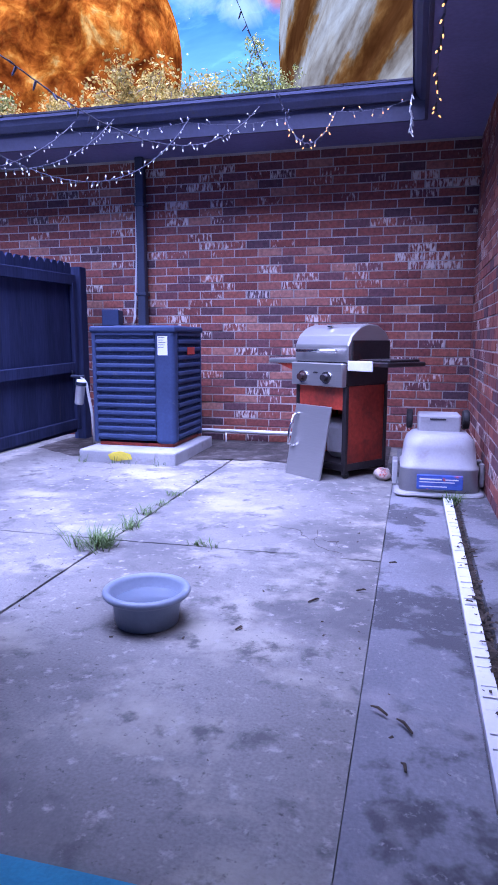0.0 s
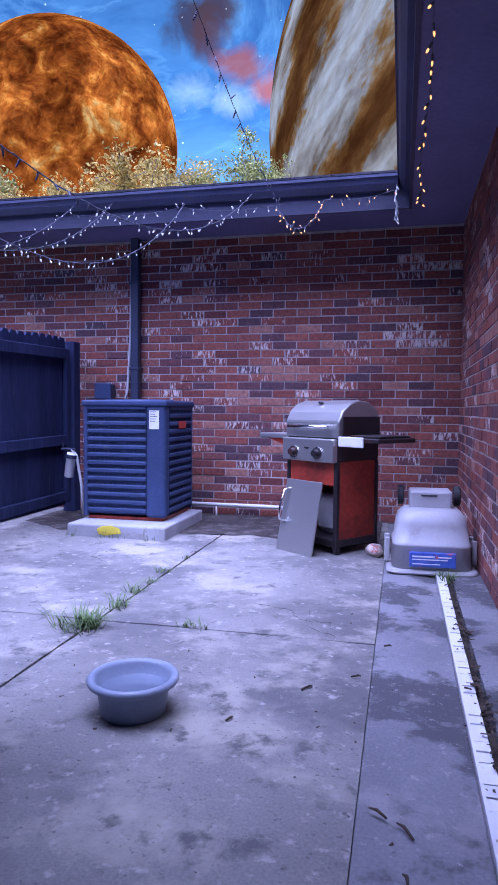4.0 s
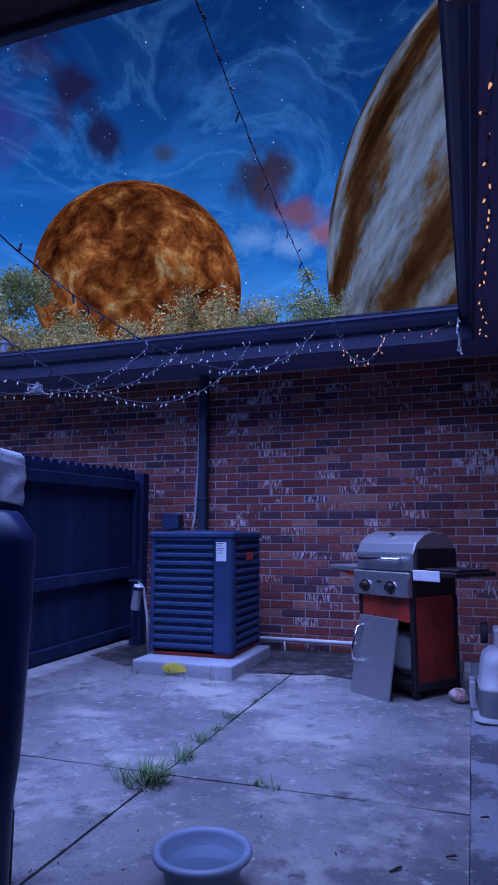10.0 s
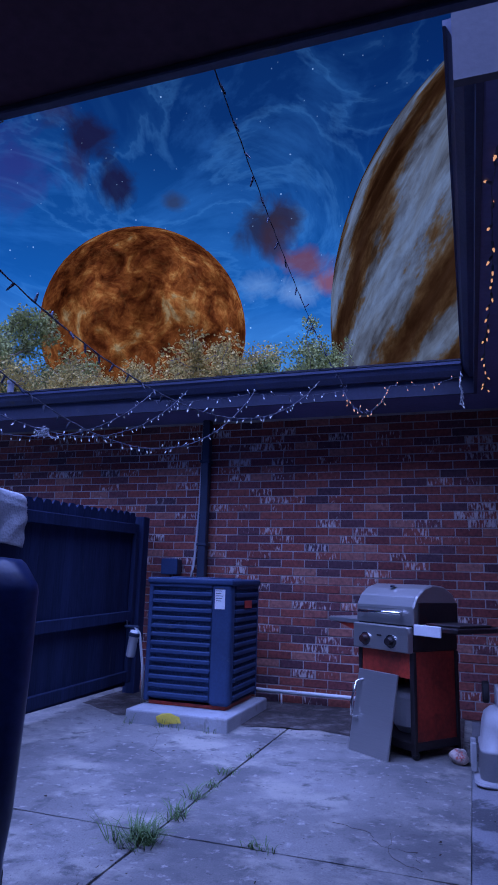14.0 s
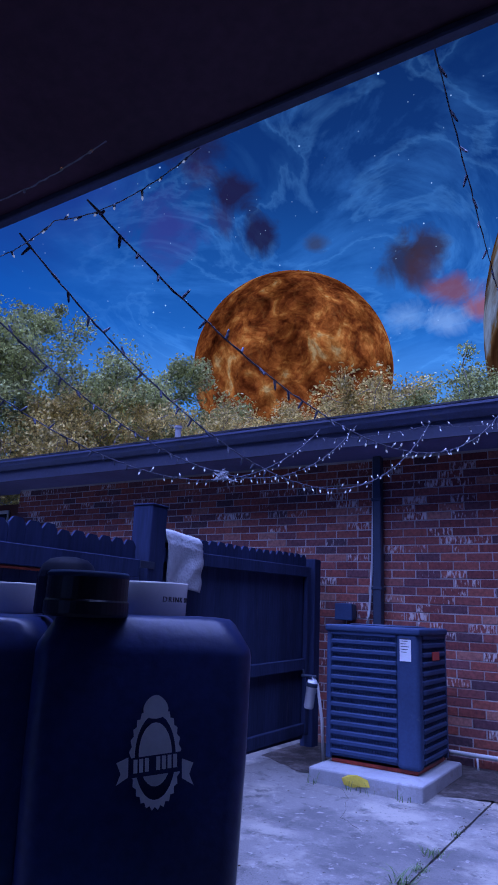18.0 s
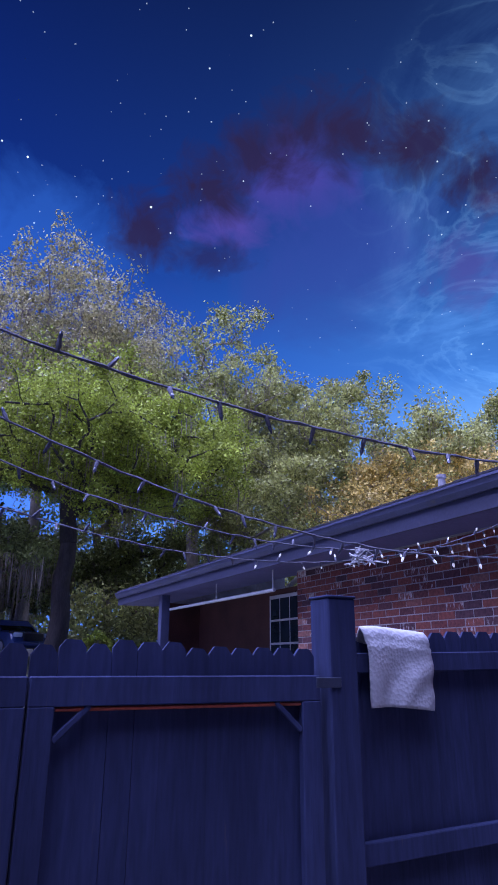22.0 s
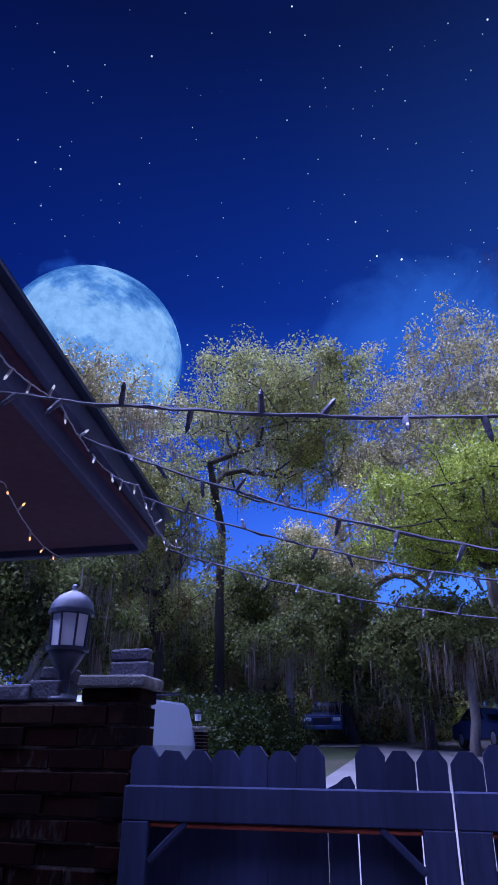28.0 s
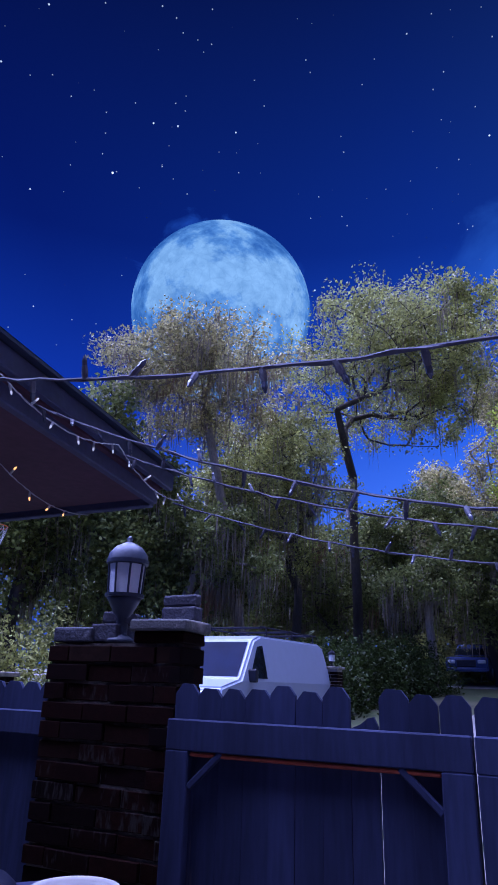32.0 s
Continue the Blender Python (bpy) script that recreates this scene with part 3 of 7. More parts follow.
def brickwork(parent, length, courses, place, near, proud=0.0035, depth=0.03, skip=None, seed=3):
    """Running bond over a wall face. place(u, z) is the pose of a brick; near(u, z) picks the single ones; the rest is one mesh."""
    rnd = random.Random(seed)
    cand = []
    for c in range(courses):
        u = -PITCH / 2 if c % 2 else 0.0
        while u < length - 0.02:
            a, b = max(u, 0.0), min(u + PITCH - JOINT, length)
            if b - a > 0.03 and not (skip and skip(a, b, c * COURSE)):
                cand.append((a, b - a, c * COURSE))
            u += PITCH
    cand.sort(key=lambda q: near(q[0], q[2]))
    verts, faces = [], []
    for k, (u, w, z) in enumerate(cand):
        push = rnd.uniform(-0.002, 0.003)
        m = place(u, z) @ Matrix.Translation((0, -proud - push, 0)) @ Matrix.Rotation(rnd.uniform(-0.006, 0.006), 4, "Y")
        if k < 290:
            ob = new("brick", brick_mesh(w, depth))
            ob.parent = parent
            ob.matrix_world = m
        else:
            n = len(verts)
            h, e = COURSE - JOINT, 0.003
            for x, y, zz in ((0, depth, 0), (w, depth, 0), (w, depth, h), (0, depth, h), (0, e, 0), (w, e, 0), (w, e, h), (0, e, h), (e, 0, e), (w - e, 0, e), (w - e, 0, h - e), (e, 0, h - e)):
                verts.append(tuple(m @ Vector((x, y, zz))))
            for a in range(4):
                b = (a + 1) % 4
                faces.append((n + a, n + b, n + 4 + b, n + 4 + a))
                faces.append((n + 4 + a, n + 4 + b, n + 8 + b, n + 8 + a))
            faces.append((n + 8, n + 9, n + 10, n + 11))
    if verts:
        ob = part("brickwork", (verts, faces), "brick_rest", parent, "red brick with lime smears")
        ob["kind"] = "stuff"
        ob.matrix_parent_inverse = parent.matrix_world.inverted()


# ---------------------------------------------------------------- ground and paving
XR = 1.782         # face of the side wall
YW = 5.50          # face of the rear wall
YE, XE = 4.98, 1.355  # gutter lines of the rear and the side roof
ZS, ZG = 2.385, 2.60  # soffit and gutter top

ground_bm = bmesh.new()
gxs = [-400, -120, -60, -40, -30, -24, -20, -16, -13, -10, -8, -6.2, -4, -1.75, 4, 12, 60, 400]
gys = [-400, -120, -60, -30, -18, -12, -8, -5, -3, -1, 1, 3, 5.4, 8, 12, 18, 30, 60, 120, 400]


def ground_z(x, y):
    """The land lies level by the court and rises gently beyond the drive to the street."""
    d = max(0.0, -7.0 - x)
    return -0.085 + 0.072 * min(d, 34.0) + 0.02 * max(0.0, min(d - 34.0, 60.0))


gv = [[ground_bm.verts.new((x, y, ground_z(x, y))) for y in gys] for x in gxs]
for i in range(len(gxs) - 1):
    for j in range(len(gys) - 1):
        ground_bm.faces.new((gv[i][j], gv[i + 1][j], gv[i + 1][j + 1], gv[i][j + 1]))
tagged(part("ground", ground_bm, "earth"), "leaf-strewn grassy ground rising towards the street", "ground", kind="structure")

court = thing("pavement", "stained pale concrete court of poured slabs with weedy joints", "pavement", kind="structure")
JX, JY = 0.07, 2.65
for n, (x0, y0, x1, y1) in enumerate([(JX + 0.006, JY + 0.006, 1.25, 5.5), (-1.75, JY + 0.006, JX - 0.006, 5.5), (JX + 0.006, -1.2, 1.25, JY - 0.006), (-1.75, -1.2, JX - 0.006, JY - 0.006)]):
    part("slab", slab_bm(x0, y0, x1, y1, -0.08, 0.0, 9, 0.002, n + 2), "concrete", court, smooth=False)
part("slab", slab_bm(1.2515, -1.2, 1.535, 5.5, -0.08, -0.006, 9, 0.003, 9), "concrete_dark", court, "dark damp concrete strip")
part("slab", slab_bm(1.62, -1.2, XR + 0.215, 5.5, -0.08, 0.004, 9, 0.003, 12), "concrete_dark", court, "narrow concrete margin along the brick wall")
drain = thing("drain", "white slotted drain channel filled with dead leaves beside the wall", "drain", kind="structure")
part("channel", box(1.537, -1.2, -0.07, 1.617, 4.75, -0.03), "soil", drain, "leaf mould in the channel")
gr = bmesh.new()
box(1.539, -1.2, -0.03, 1.547, 4.1, 0.004, bm=gr)
for k in range(96):
    y = -1.1 + k * 0.0535
    if y < 4.05:
        box(1.547, y, -0.022, 1.587, y + 0.0495, 0.0 + 0.002 * math.sin(k * 1.7), bm=gr)
part("grate", gr, "plastic_white", drain, "white plastic grate, half buried")
seam = bmesh.new()
box(JX - 0.005, -1.2, -0.06, JX + 0.005, 5.5, -0.018, bm=seam)
box(-1.75, JY - 0.005, -0.06, 1.25, JY + 0.005, -0.018, bm=seam)
part("joint_fill", seam, "soil", court, "dark soil in the slab joints")
# dark damp dirt swept against the rear wall
dv, df = [], []
nx = 70
for i in range(nx + 1):
    x = -1.60 + 2.80 * i / nx
    front = 4.60 + 0.24 * noise.noise(Vector((x * 2.2, 3.0, 0))) + 0.05 * noise.noise(Vector((x * 9, 1.0, 0)))
    for j, f in enumerate((0.0, 0.25, 0.6, 1.0)):
        dv.append((x, front + (5.492 - front) * f, 0.0035 + (0.004 if j else 0.0) + 0.003 * noise.noise(Vector((x * 20, f * 8, 0)))))
for i in range(nx):
    for j in range(3):
        a = i * 4 + j
        df.append((a, a + 4, a + 5, a + 1))
part("damp_dirt", (dv, df), "dirt", court, "damp dark dirt along the foot of the wall")
# fine cracks
for pts in (((0.70, 3.02, 0.0015), (0.86, 2.98, 0.0015), (0.92, 2.86, 0.0015), (1.05, 2.84, 0.0015), (1.08, 2.72, 0.0015)), ((-0.9, 4.45, 0.0015), (-0.62, 4.1, 0.0015), (-0.5, 3.72, 0.0015), (-0.28, 3.55, 0.0015)), ((0.95, 3.0, 0.0015), (0.97, 2.76, 0.0015), (1.12, 2.66, 0.0015))):
    ps = []
    rnd = random.Random(len(pts))
    for a, b in zip(pts, pts[1:]):
        for k in range(5):
            p = Vector(a).lerp(Vector(b), k / 5)
            ps.append(p + Vector((rnd.uniform(-0.012, 0.012), rnd.uniform(-0.012, 0.012), 0)))
    part("crack", tube(ps, 0.0008, 4), "soil", court)


def blades(spots, seed, hmin, hmax, width=0.004, lean=1.1):
    rnd = random.Random(seed)
    verts, faces = [], []
    for x, y, r, n in spots:
        for _ in range(n):
            a, d = rnd.uniform(0, 6.283), r * math.sqrt(rnd.random())
            px, py, h = x + math.cos(a) * d, y + math.sin(a) * d, rnd.uniform(hmin, hmax)
            b, ln = rnd.uniform(0, 6.283), rnd.uniform(0.25 * lean, lean) * h
            dx, dy = math.cos(b) * ln, math.sin(b) * ln
            wx, wy = -math.sin(b) * width, math.cos(b) * width
            i = len(verts)
            verts += [(px - wx, py - wy, -0.01), (px + wx, py + wy, -0.01), (px + dx * 0.45 + wx * 0.8, py + dy * 0.45 + wy * 0.8, h * 0.62), (px + dx * 0.45 - wx * 0.8, py + dy * 0.45 - wy * 0.8, h * 0.62), (px + dx, py + dy, h * rnd.uniform(0.7, 1.0))]
            faces += [(i, i + 1, i + 2, i + 3), (i + 3, i + 2, i + 4)]
    return verts, faces


for k, (spots, lo, hi, lab) in enumerate([([(0.07, 2.55, 0.05, 120), (0.05, 2.53, 0.10, 70)], 0.04, 0.085, "tuft of long green grass growing in the slab joint"),
                                          ([(0.08, 2.82, 0.05, 50), (0.05, 3.1, 0.05, 30)], 0.02, 0.07, "low green weeds in the slab joint"),
                                          ([(0.06, 3.28, 0.04, 24), (0.06, 3.5, 0.05, 34), (0.06, 3.85, 0.03, 16), (0.52, 2.65, 0.05, 22), (0.46, 2.65, 0.03, 12)], 0.008, 0.03, "small dark weeds along the slab joints"),
                                          ([(1.57, 3.80, 0.05, 40), (1.60, 3.72, 0.04, 30)], 0.02, 0.07, "green weeds at the end of the drain")]):
    tagged(part("weeds", blades(spots, 20 + k, lo, hi, 0.0022, 2.8), "grass"), lab, "weeds", kind="stuff")
rnd = random.Random(77)
lv, lf = [], []
for k in range(1250):
    if k < 1000:
        x, y, z = rnd.gauss(1.601, 0.018), rnd.uniform(-0.6, 4.3), rnd.uniform(-0.03, 0.012)
    elif k < 1130:
        x, y, z = rnd.gauss(JX, 0.02), rnd.uniform(1.2, 4.7), 0.003
    else:
        x, y, z = rnd.uniform(-1.3, 1.45), rnd.uniform(1.2, 4.6), 0.005
    s, a = rnd.uniform(0.004, 0.016) * (0.6 if k > 1000 else 1), rnd.uniform(0, 6.28)
    i = len(lv)
    for ca, cb in ((-1, -0.4), (1, -0.3), (0.8, 0.4), (-0.7, 0.35)):
        lv.append((x + s * (ca * math.cos(a) - cb * math.sin(a)), y + s * (ca * math.sin(a) + cb * math.cos(a)), z + rnd.uniform(0, 0.006)))
    lf.append((i, i + 1, i + 2, i + 3))
tagged(part("leaf_litter", (lv, lf), "litter"), "dead brown leaves and bits in the drain and joints", "leaves", kind="stuff")
for k, (x, y, a, ln) in enumerate([(1.05, 2.17, 0.9, 0.05), (1.20, 2.3, 0.4, 0.035), (1.30, 1.55, 2.5, 0.05), (1.36, 1.5, 2.2, 0.06), (0.86, 1.9, 1.1, 0.03), (1.30, 2.62, 0.2, 0.03), (1.36, 1.35, 1.9, 0.03)]):
    d = Vector((math.cos(a), math.sin(a), 0)) * ln / 2
    p = Vector((x, y, 0.004))
    tagged(part("twig", merge(tube([p - d, p + d * 0.3 + Vector((0.004, 0, 0.004)), p + d], [0.003, 0.004, 0.002], 5)), "litter"), "small dead twig lying on the concrete", "twig", "twigs on the court")

# ---------------------------------------------------------------- walls
wall_n = thing("wall_north", "old red brick house wall with smears of white lime", "wall", kind="structure")
X0N = -5.72
part("backing", box(X0N, YW, -0.3, XR + 0.3, YW + 0.22, ZS + 0.02), "mortar", wall_n, "grey mortar")
wall_e = thing("wall_east", "red brick side wall of the house in the court", "wall", kind="structure")
YD = 2.04          # the side wall ends here, at a doorway
part("backing", box(XR, YD, -0.3, XR + 0.22, YW - 0.004, ZS + 0.02), "mortar", wall_e, "grey mortar")
rnd = random.Random(12)
for c in range(34):
    hb = box(XR + 0.004, 0, 0, XR + 0.095, 0.03, COURSE - JOINT, 0.010, 2)
    bmesh.ops.translate(hb, vec=(rnd.uniform(-0.003, 0.003), YD - 0.007 - rnd.uniform(0, 0.004), c * COURSE + 0.003), verts=hb.verts)
    part("brick", hb, "brick_one", wall_e)
    hb = box(XR + 0.104, 0, 0, XR + 0.215, 0.03, COURSE - JOINT, 0.006, 2)
    bmesh.ops.translate(hb, vec=(0, YD - 0.006 - rnd.uniform(0, 0.004), c * COURSE + 0.003), verts=hb.verts)
    part("brick", hb, "brick_one", wall_e)
tagged(part("door_step", box(XR + 0.025, 1.35, -0.05, XR + 0.22, YD - 0.012, 0.12, 0.012, 2), "concrete_pale"), "pale concrete door step at the end of the brick wall", "step", kind="structure")
tagged(part("wall_doorway", box(XR + 0.22, -3.2, -0.3, XR + 0.42, YD, ZS + 0.02), "mortar"), "plain recessed wall of the doorway behind the court", "wall", kind="structure")
# plain walls that close the place behind the camera
tagged(part("wall_south", box(-0.2, -3.4, -0.3, XR + 0.3, -3.2, 2.9), "mortar"), "plain house wall behind the court", "wall", kind="structure")

# eaves and roofs
eaves = thing("roof_eaves", "dark painted eaves with gutter and grey shingle roof over the court", "roof", kind="structure")
XL = -11.5
part("soffit", box(XL, YE + 0.012, ZS, XR + 0.2, YW + 0.2, ZS + 0.03), "soffit", eaves, "dark painted soffit")
part("soffit", box(XE + 0.012, 1.78, ZS - 0.003, XR + 0.2, YE + 0.012, ZS + 0.027), "soffit", eaves, "dark painted soffit")


part("fascia", box(XL, YE + 0.0, ZS - 0.012, XE + 0.02, YE + 0.022, ZG - 0.005), "fascia", eaves, "dark fascia board")
part("fascia", box(XE, 1.78, ZS - 0.012, XE + 0.022, YE, ZG - 0.005), "fascia", eaves, "dark fascia board")


def moulding(a, b, out):
    """A gutter profile along the line a-b; out points away from the house."""
    prof = [(0.0, ZG - 0.10), (0.03, ZG - 0.10), (0.06, ZG - 0.06), (0.075, ZG - 0.02), (0.085, ZG - 0.02), (0.085, ZG), (0.06, ZG + 0.002), (0.0, ZG - 0.012)]
    a, b, out = Vector(a), Vector(b), Vector(out)
    verts, faces, n = [], [], len(prof)
    for p in (a, b):
        for d, z in prof:
            q = p + out * d
            verts.append((q.x, q.y, z))
    for k in range(n):
        faces.append((k, (k + 1) % n, n + (k + 1) % n, n + k))
    faces += [tuple(range(n))[::-1], tuple(range(n, 2 * n))]
    return verts, faces


part("gutter", moulding((XL, YE, 0), (XE - 0.08, YE, 0), (0, -1, 0)), "paint_dark", eaves, "dark metal gutter")
part("gutter", moulding((XE, YE, 0), (XE, 1.78, 0), (-1, 0, 0)), "paint_dark", eaves, "dark metal gutter")
SL = 0.30


def roof_slope(name, corners):
    return part(name, (corners, [tuple(range(len(corners)))]), "shingle_one", eaves, "grey asphalt shingles")


def shingle_rows(a, along, length, up, rows, expose, seed, lo=0.0):
    """Overlapping shingle tabs on a slope, from the point a; one joined mesh."""
    rnd = random.Random(seed)
    a, along, up = Vector(a), Vector(along).normalized(), Vector(up).normalized()
    nrm = along.cross(up).normalized()
    if nrm.z < 0:
        nrm = -nrm
    verts, faces = [], []
    for r in range(rows):
        u = -0.15 if r % 2 else 0.0
        while u < length:
            w = 0.30
            p = a + along * max(u, 0) + up * (r * expose)
            q = a + along * min(u + w - 0.006, length) + up * (r * expose + rnd.uniform(-0.004, 0.004))
            i = len(verts)
            t0, t1 = nrm * (0.012 + rnd.uniform(0, 0.004)), nrm * 0.003
            for b, off in ((p, t0 * 0), (q, t0 * 0), (p, t0), (q, t0), (p + up * expose * 1.15, t1), (q + up * expose * 1.15, t1)):
                verts.append(tuple(b + off + nrm * 0.01))
            faces += [(i, i + 1, i + 3, i + 2), (i + 2, i + 3, i + 5, i + 4)]
            u += w
    return verts, faces


RIDGE = 3.6
part("gable_return", prism([(XE - 0.06, ZS - 0.02), (XE + 1.4, ZS - 0.02), (XE + 1.4, ZG + SL * 1.4), (XE - 0.06, ZG)], 0.03), "trim_grey", eaves, "pale grey end board of the side eave").location = (0, 1.748, 0)
roof_slope("roof_deck", [(XL, YE - 0.02, ZG + 0.012), (XE, YE - 0.02, ZG + 0.012), (XE + RIDGE, YE + RIDGE, ZG + SL * RIDGE), (XL, YE + RIDGE, ZG + SL * RIDGE)])
roof_slope("roof_deck", [(XE - 0.02, YE, ZG + 0.012), (XE - 0.02, 1.74, ZG + 0.012), (XE + RIDGE, 1.74, ZG + SL * RIDGE), (XE + RIDGE, YE + RIDGE, ZG + SL * RIDGE)])
upv = Vector((0, 1, SL)).normalized()
sh = part("shingles", shingle_rows((XL, YE - 0.03, ZG + 0.014), (1, 0, 0), XE - XL - 0.05, upv, 24, 0.145, 5), "shingle", eaves, "weathered grey shingles")
sh["kind"] = "stuff"
tagged(part("gable_wall", ([(XL + 0.15, YW + 0.2, ZS), (XL + 0.15, YE + RIDGE, ZS), (XL + 0.15, YE + RIDGE, ZG + SL * RIDGE - 0.03)], [(0, 1, 2)]), "mortar", eaves))


# ---------------------------------------------------------------- things of the court
def bars(parent_ob, mat, rows, m, depth=0.0015):
    """Unreadable print as plain bars: rows of (x, z, width, height) on a face whose pose is m."""
    b = bmesh.new()
    for x, z, w, h in rows:
        own = box(x, -depth, z, x + w, 0.001, z + h)
        join(b, own, m)
    return part("print", b, mat, parent_ob)


def place(ob, m):
    ob.matrix_basis = m
    return ob


# condenser unit on its pad
AX0, AX1, AY0, AY1, AZ0, AZ1 = -0.965, -0.315, 4.50, 5.12, 0.115, 0.962
pad = part("equipment_pad", box(-0.985, 4.29, -0.02, -0.24, 5.16, 0.09, 0.012, 2), M["concrete_pale"])
tagged(pad, "pale concrete pad under the air conditioner", "pad")
ac = thing("air_conditioner", "dark blue-grey outdoor air conditioner with louvred sides", "air conditioner", at=((AX0 + AX1) / 2, (AY0 + AY1) / 2, 0.09))
off = Vector(((AX0 + AX1) / 2, (AY0 + AY1) / 2, 0.09))


def ac_part(name, bm, mat, label="", parent=None):
    if isinstance(bm, tuple):
        bm = ([tuple(Vector(v) - off) for v in bm[0]], bm[1])
    else:
        bmesh.ops.translate(bm, vec=-off, verts=bm.verts)
    return part(name, bm, mat, parent or ac, label)


ac_part("base_pan", box(AX0 + 0.03, AY0 + 0.03, 0.09, AX1 - 0.03, AY1 - 0.03, AZ0 + 0.02, 0.004), "grill_red", "rust-red base pan")
ac_part("core", box(AX0 + 0.03, AY0 + 0.03, AZ0, AX1 - 0.03, AY1 - 0.03, AZ1 - 0.03), "ac_dark", "dark coil behind the louvres")
for x0, y0, x1, y1 in ((AX0, AY0, AX0 + 0.035, AY0 + 0.035), (AX1 - 0.035, AY1 - 0.035, AX1, AY1), (AX0, AY1 - 0.035, AX0 + 0.035, AY1)):
    ac_part("corner_post", box(x0, y0, AZ0, x1, y1, AZ1 - 0.02, 0.008, 2), "ac_grey")
ac_part("service_panel", box(AX1 - 0.155, AY0 - 0.004, AZ0, AX1, AY0 + 0.09, AZ1 - 0.02, 0.03, 4), "ac_grey", "smooth corner panel")
NL = 14
for k in range(NL):
    z = AZ0 + 0.03 + k * (AZ1 - AZ0 - 0.09) / (NL - 1)
    for x0, y0, x1, y1 in ((AX0 + 0.03, AY0 - 0.002, AX1 - 0.15, AY0 + 0.016), (AX1 - 0.016, AY0 + 0.085, AX1 + 0.002, AY1 - 0.03), (AX0 - 0.002, AY0 + 0.03, AX0 + 0.016, AY1 - 0.03)):
        own = box(x0, y0, z, x1, y1, z + 0.034, 0.008)
        ac_part("louvre", own, "ac_grey")
wire_bm = box(0, 0, 0, 0.003, 0.003, AZ1 - AZ0 - 0.06)
wire_me = bpy.data.meshes.new("guard_wire")
wire_bm.to_mesh(wire_me)
wire_bm.free()
wire_me.materials.append(M["ac_grey"])
for k in range(44):
    w = new("guard_wire", wire_me)
    w.parent, w.matrix_basis = ac, Matrix.Translation(Vector((AX0 + 0.04 + k * (AX1 - AX0 - 0.2) / 43, AY0 + 0.006, AZ0 + 0.02)) - off)
for k in range(46):
    w = new("guard_wire", wire_me)
    w.parent, w.matrix_basis = ac, Matrix.Translation(Vector((AX1 - 0.012, AY0 + 0.10 + k * (AY1 - AY0 - 0.14) / 45, AZ0 + 0.02)) - off)
ac_part("lid", box(AX0 - 0.012, AY0 - 0.014, AZ1 - 0.035, AX1 + 0.012, AY1 + 0.01, AZ1 + 0.012, 0.016, 3), "ac_grey", "top cover with rounded rim")
fan = bmesh.new()
for r in (0.08, 0.14, 0.20, 0.26):
    n = 40
    v = [(math.cos(6.2832 * k / n) * r + off.x, math.sin(6.2832 * k / n) * r + off.y, AZ1 + 0.016) for k in range(n + 1)]
    tv, tf = tube(v, 0.004, 5, cap=False)
    me = bpy.data.meshes.new("tmp")
    me.from_pydata(tv, [], tf)
    fan.from_mesh(me)
ac_part("fan_guard", fan, "ac_dark")
lab = ac_part("rating_label", box(AX1 - 0.125, AY0 - 0.0075, 0.765, AX1 - 0.05, AY0 - 0.004, 0.90), "paper", "pale printed label")
bars(lab, "print_dark", [(AX1 - 0.118 - off.x, 0.915 - k * 0.017 - 0.10, 0.055 - 0.008 * (k % 3), 0.004) for k in range(6)], Matrix.Translation((0, AY0 - 0.0076 - off.y, 0)))
ac_part("badge", box(AX1 + 0.002, AY0 + 0.27, 0.765, AX1 + 0.006, AY0 + 0.43, 0.82), "label_red", "red maker's plate")

tagged(part("dead_leaf", ([(x * 0.075 - 0.66, 4.284 + random.uniform(-0.006, 0.004), 0.055 + z * 0.04) for x, z in ((-1, -0.8), (-0.3, -1), (0.5, -0.7), (1.3, -0.5), (1.1, 0.4), (0.2, 0.9), (-0.6, 0.7), (-1.2, 0.1))], [(0, 1, 2, 3, 4, 5, 6, 7)]), "yellow"), "crumpled yellow tape on the pad's edge", "tape")
tagged(part("weeds", blades([(-0.95, 4.275, 0.05, 14), (-0.62, 4.272, 0.10, 34), (-0.35, 4.275, 0.06, 16)], 31, 0.02, 0.09, 0.002), "grass"), "thin weeds in front of the pad", "weeds", kind="stuff")

# downspout, conduit, meter box, filter canister, pipe on the rear wall
dsp = thing("downspout", "dark metal downspout from gutter to ground on the brick wall", "downspout")
part("pipe", box(-0.985, 5.40, 0.05, -0.91, 5.475, ZS, 0.012, 2), "metal_dark", dsp)
for z in (0.6, 1.25, 1.99):
    part("strap", box(-0.995, 5.395, z, -0.90, 5.488, z + 0.025, 0.004), "metal_dark", dsp)
cond = part("conduit", tube([(-1.04, 5.42, 0.98), (-1.04, 5.46, 1.06), (-1.03, 5.47, 1.2), (-1.01, 5.47, 1.6), (-1.0, 5.47, ZS)], 0.011, 10), "wire_white", smooth=True)
tagged(cond, "thin grey electrical conduit up the brick wall", "conduit")
eb = thing("electrical_box", "grey electrical disconnect box on the wall", "electrical box")
part("case", box(-1.30, 5.38, 1.0, -1.16, 5.485, 1.13, 0.01, 2), "metal_dark", eb)
part("cover", box(-1.31, 5.365, 0.995, -1.15, 5.385, 1.135, 0.008, 2), "ac_grey", eb, "pale blue-grey cover")
fc = thing("water_filter", "white water filter canister on a standpipe beside the fence", "water filter", at=(0.05, 0, 0))
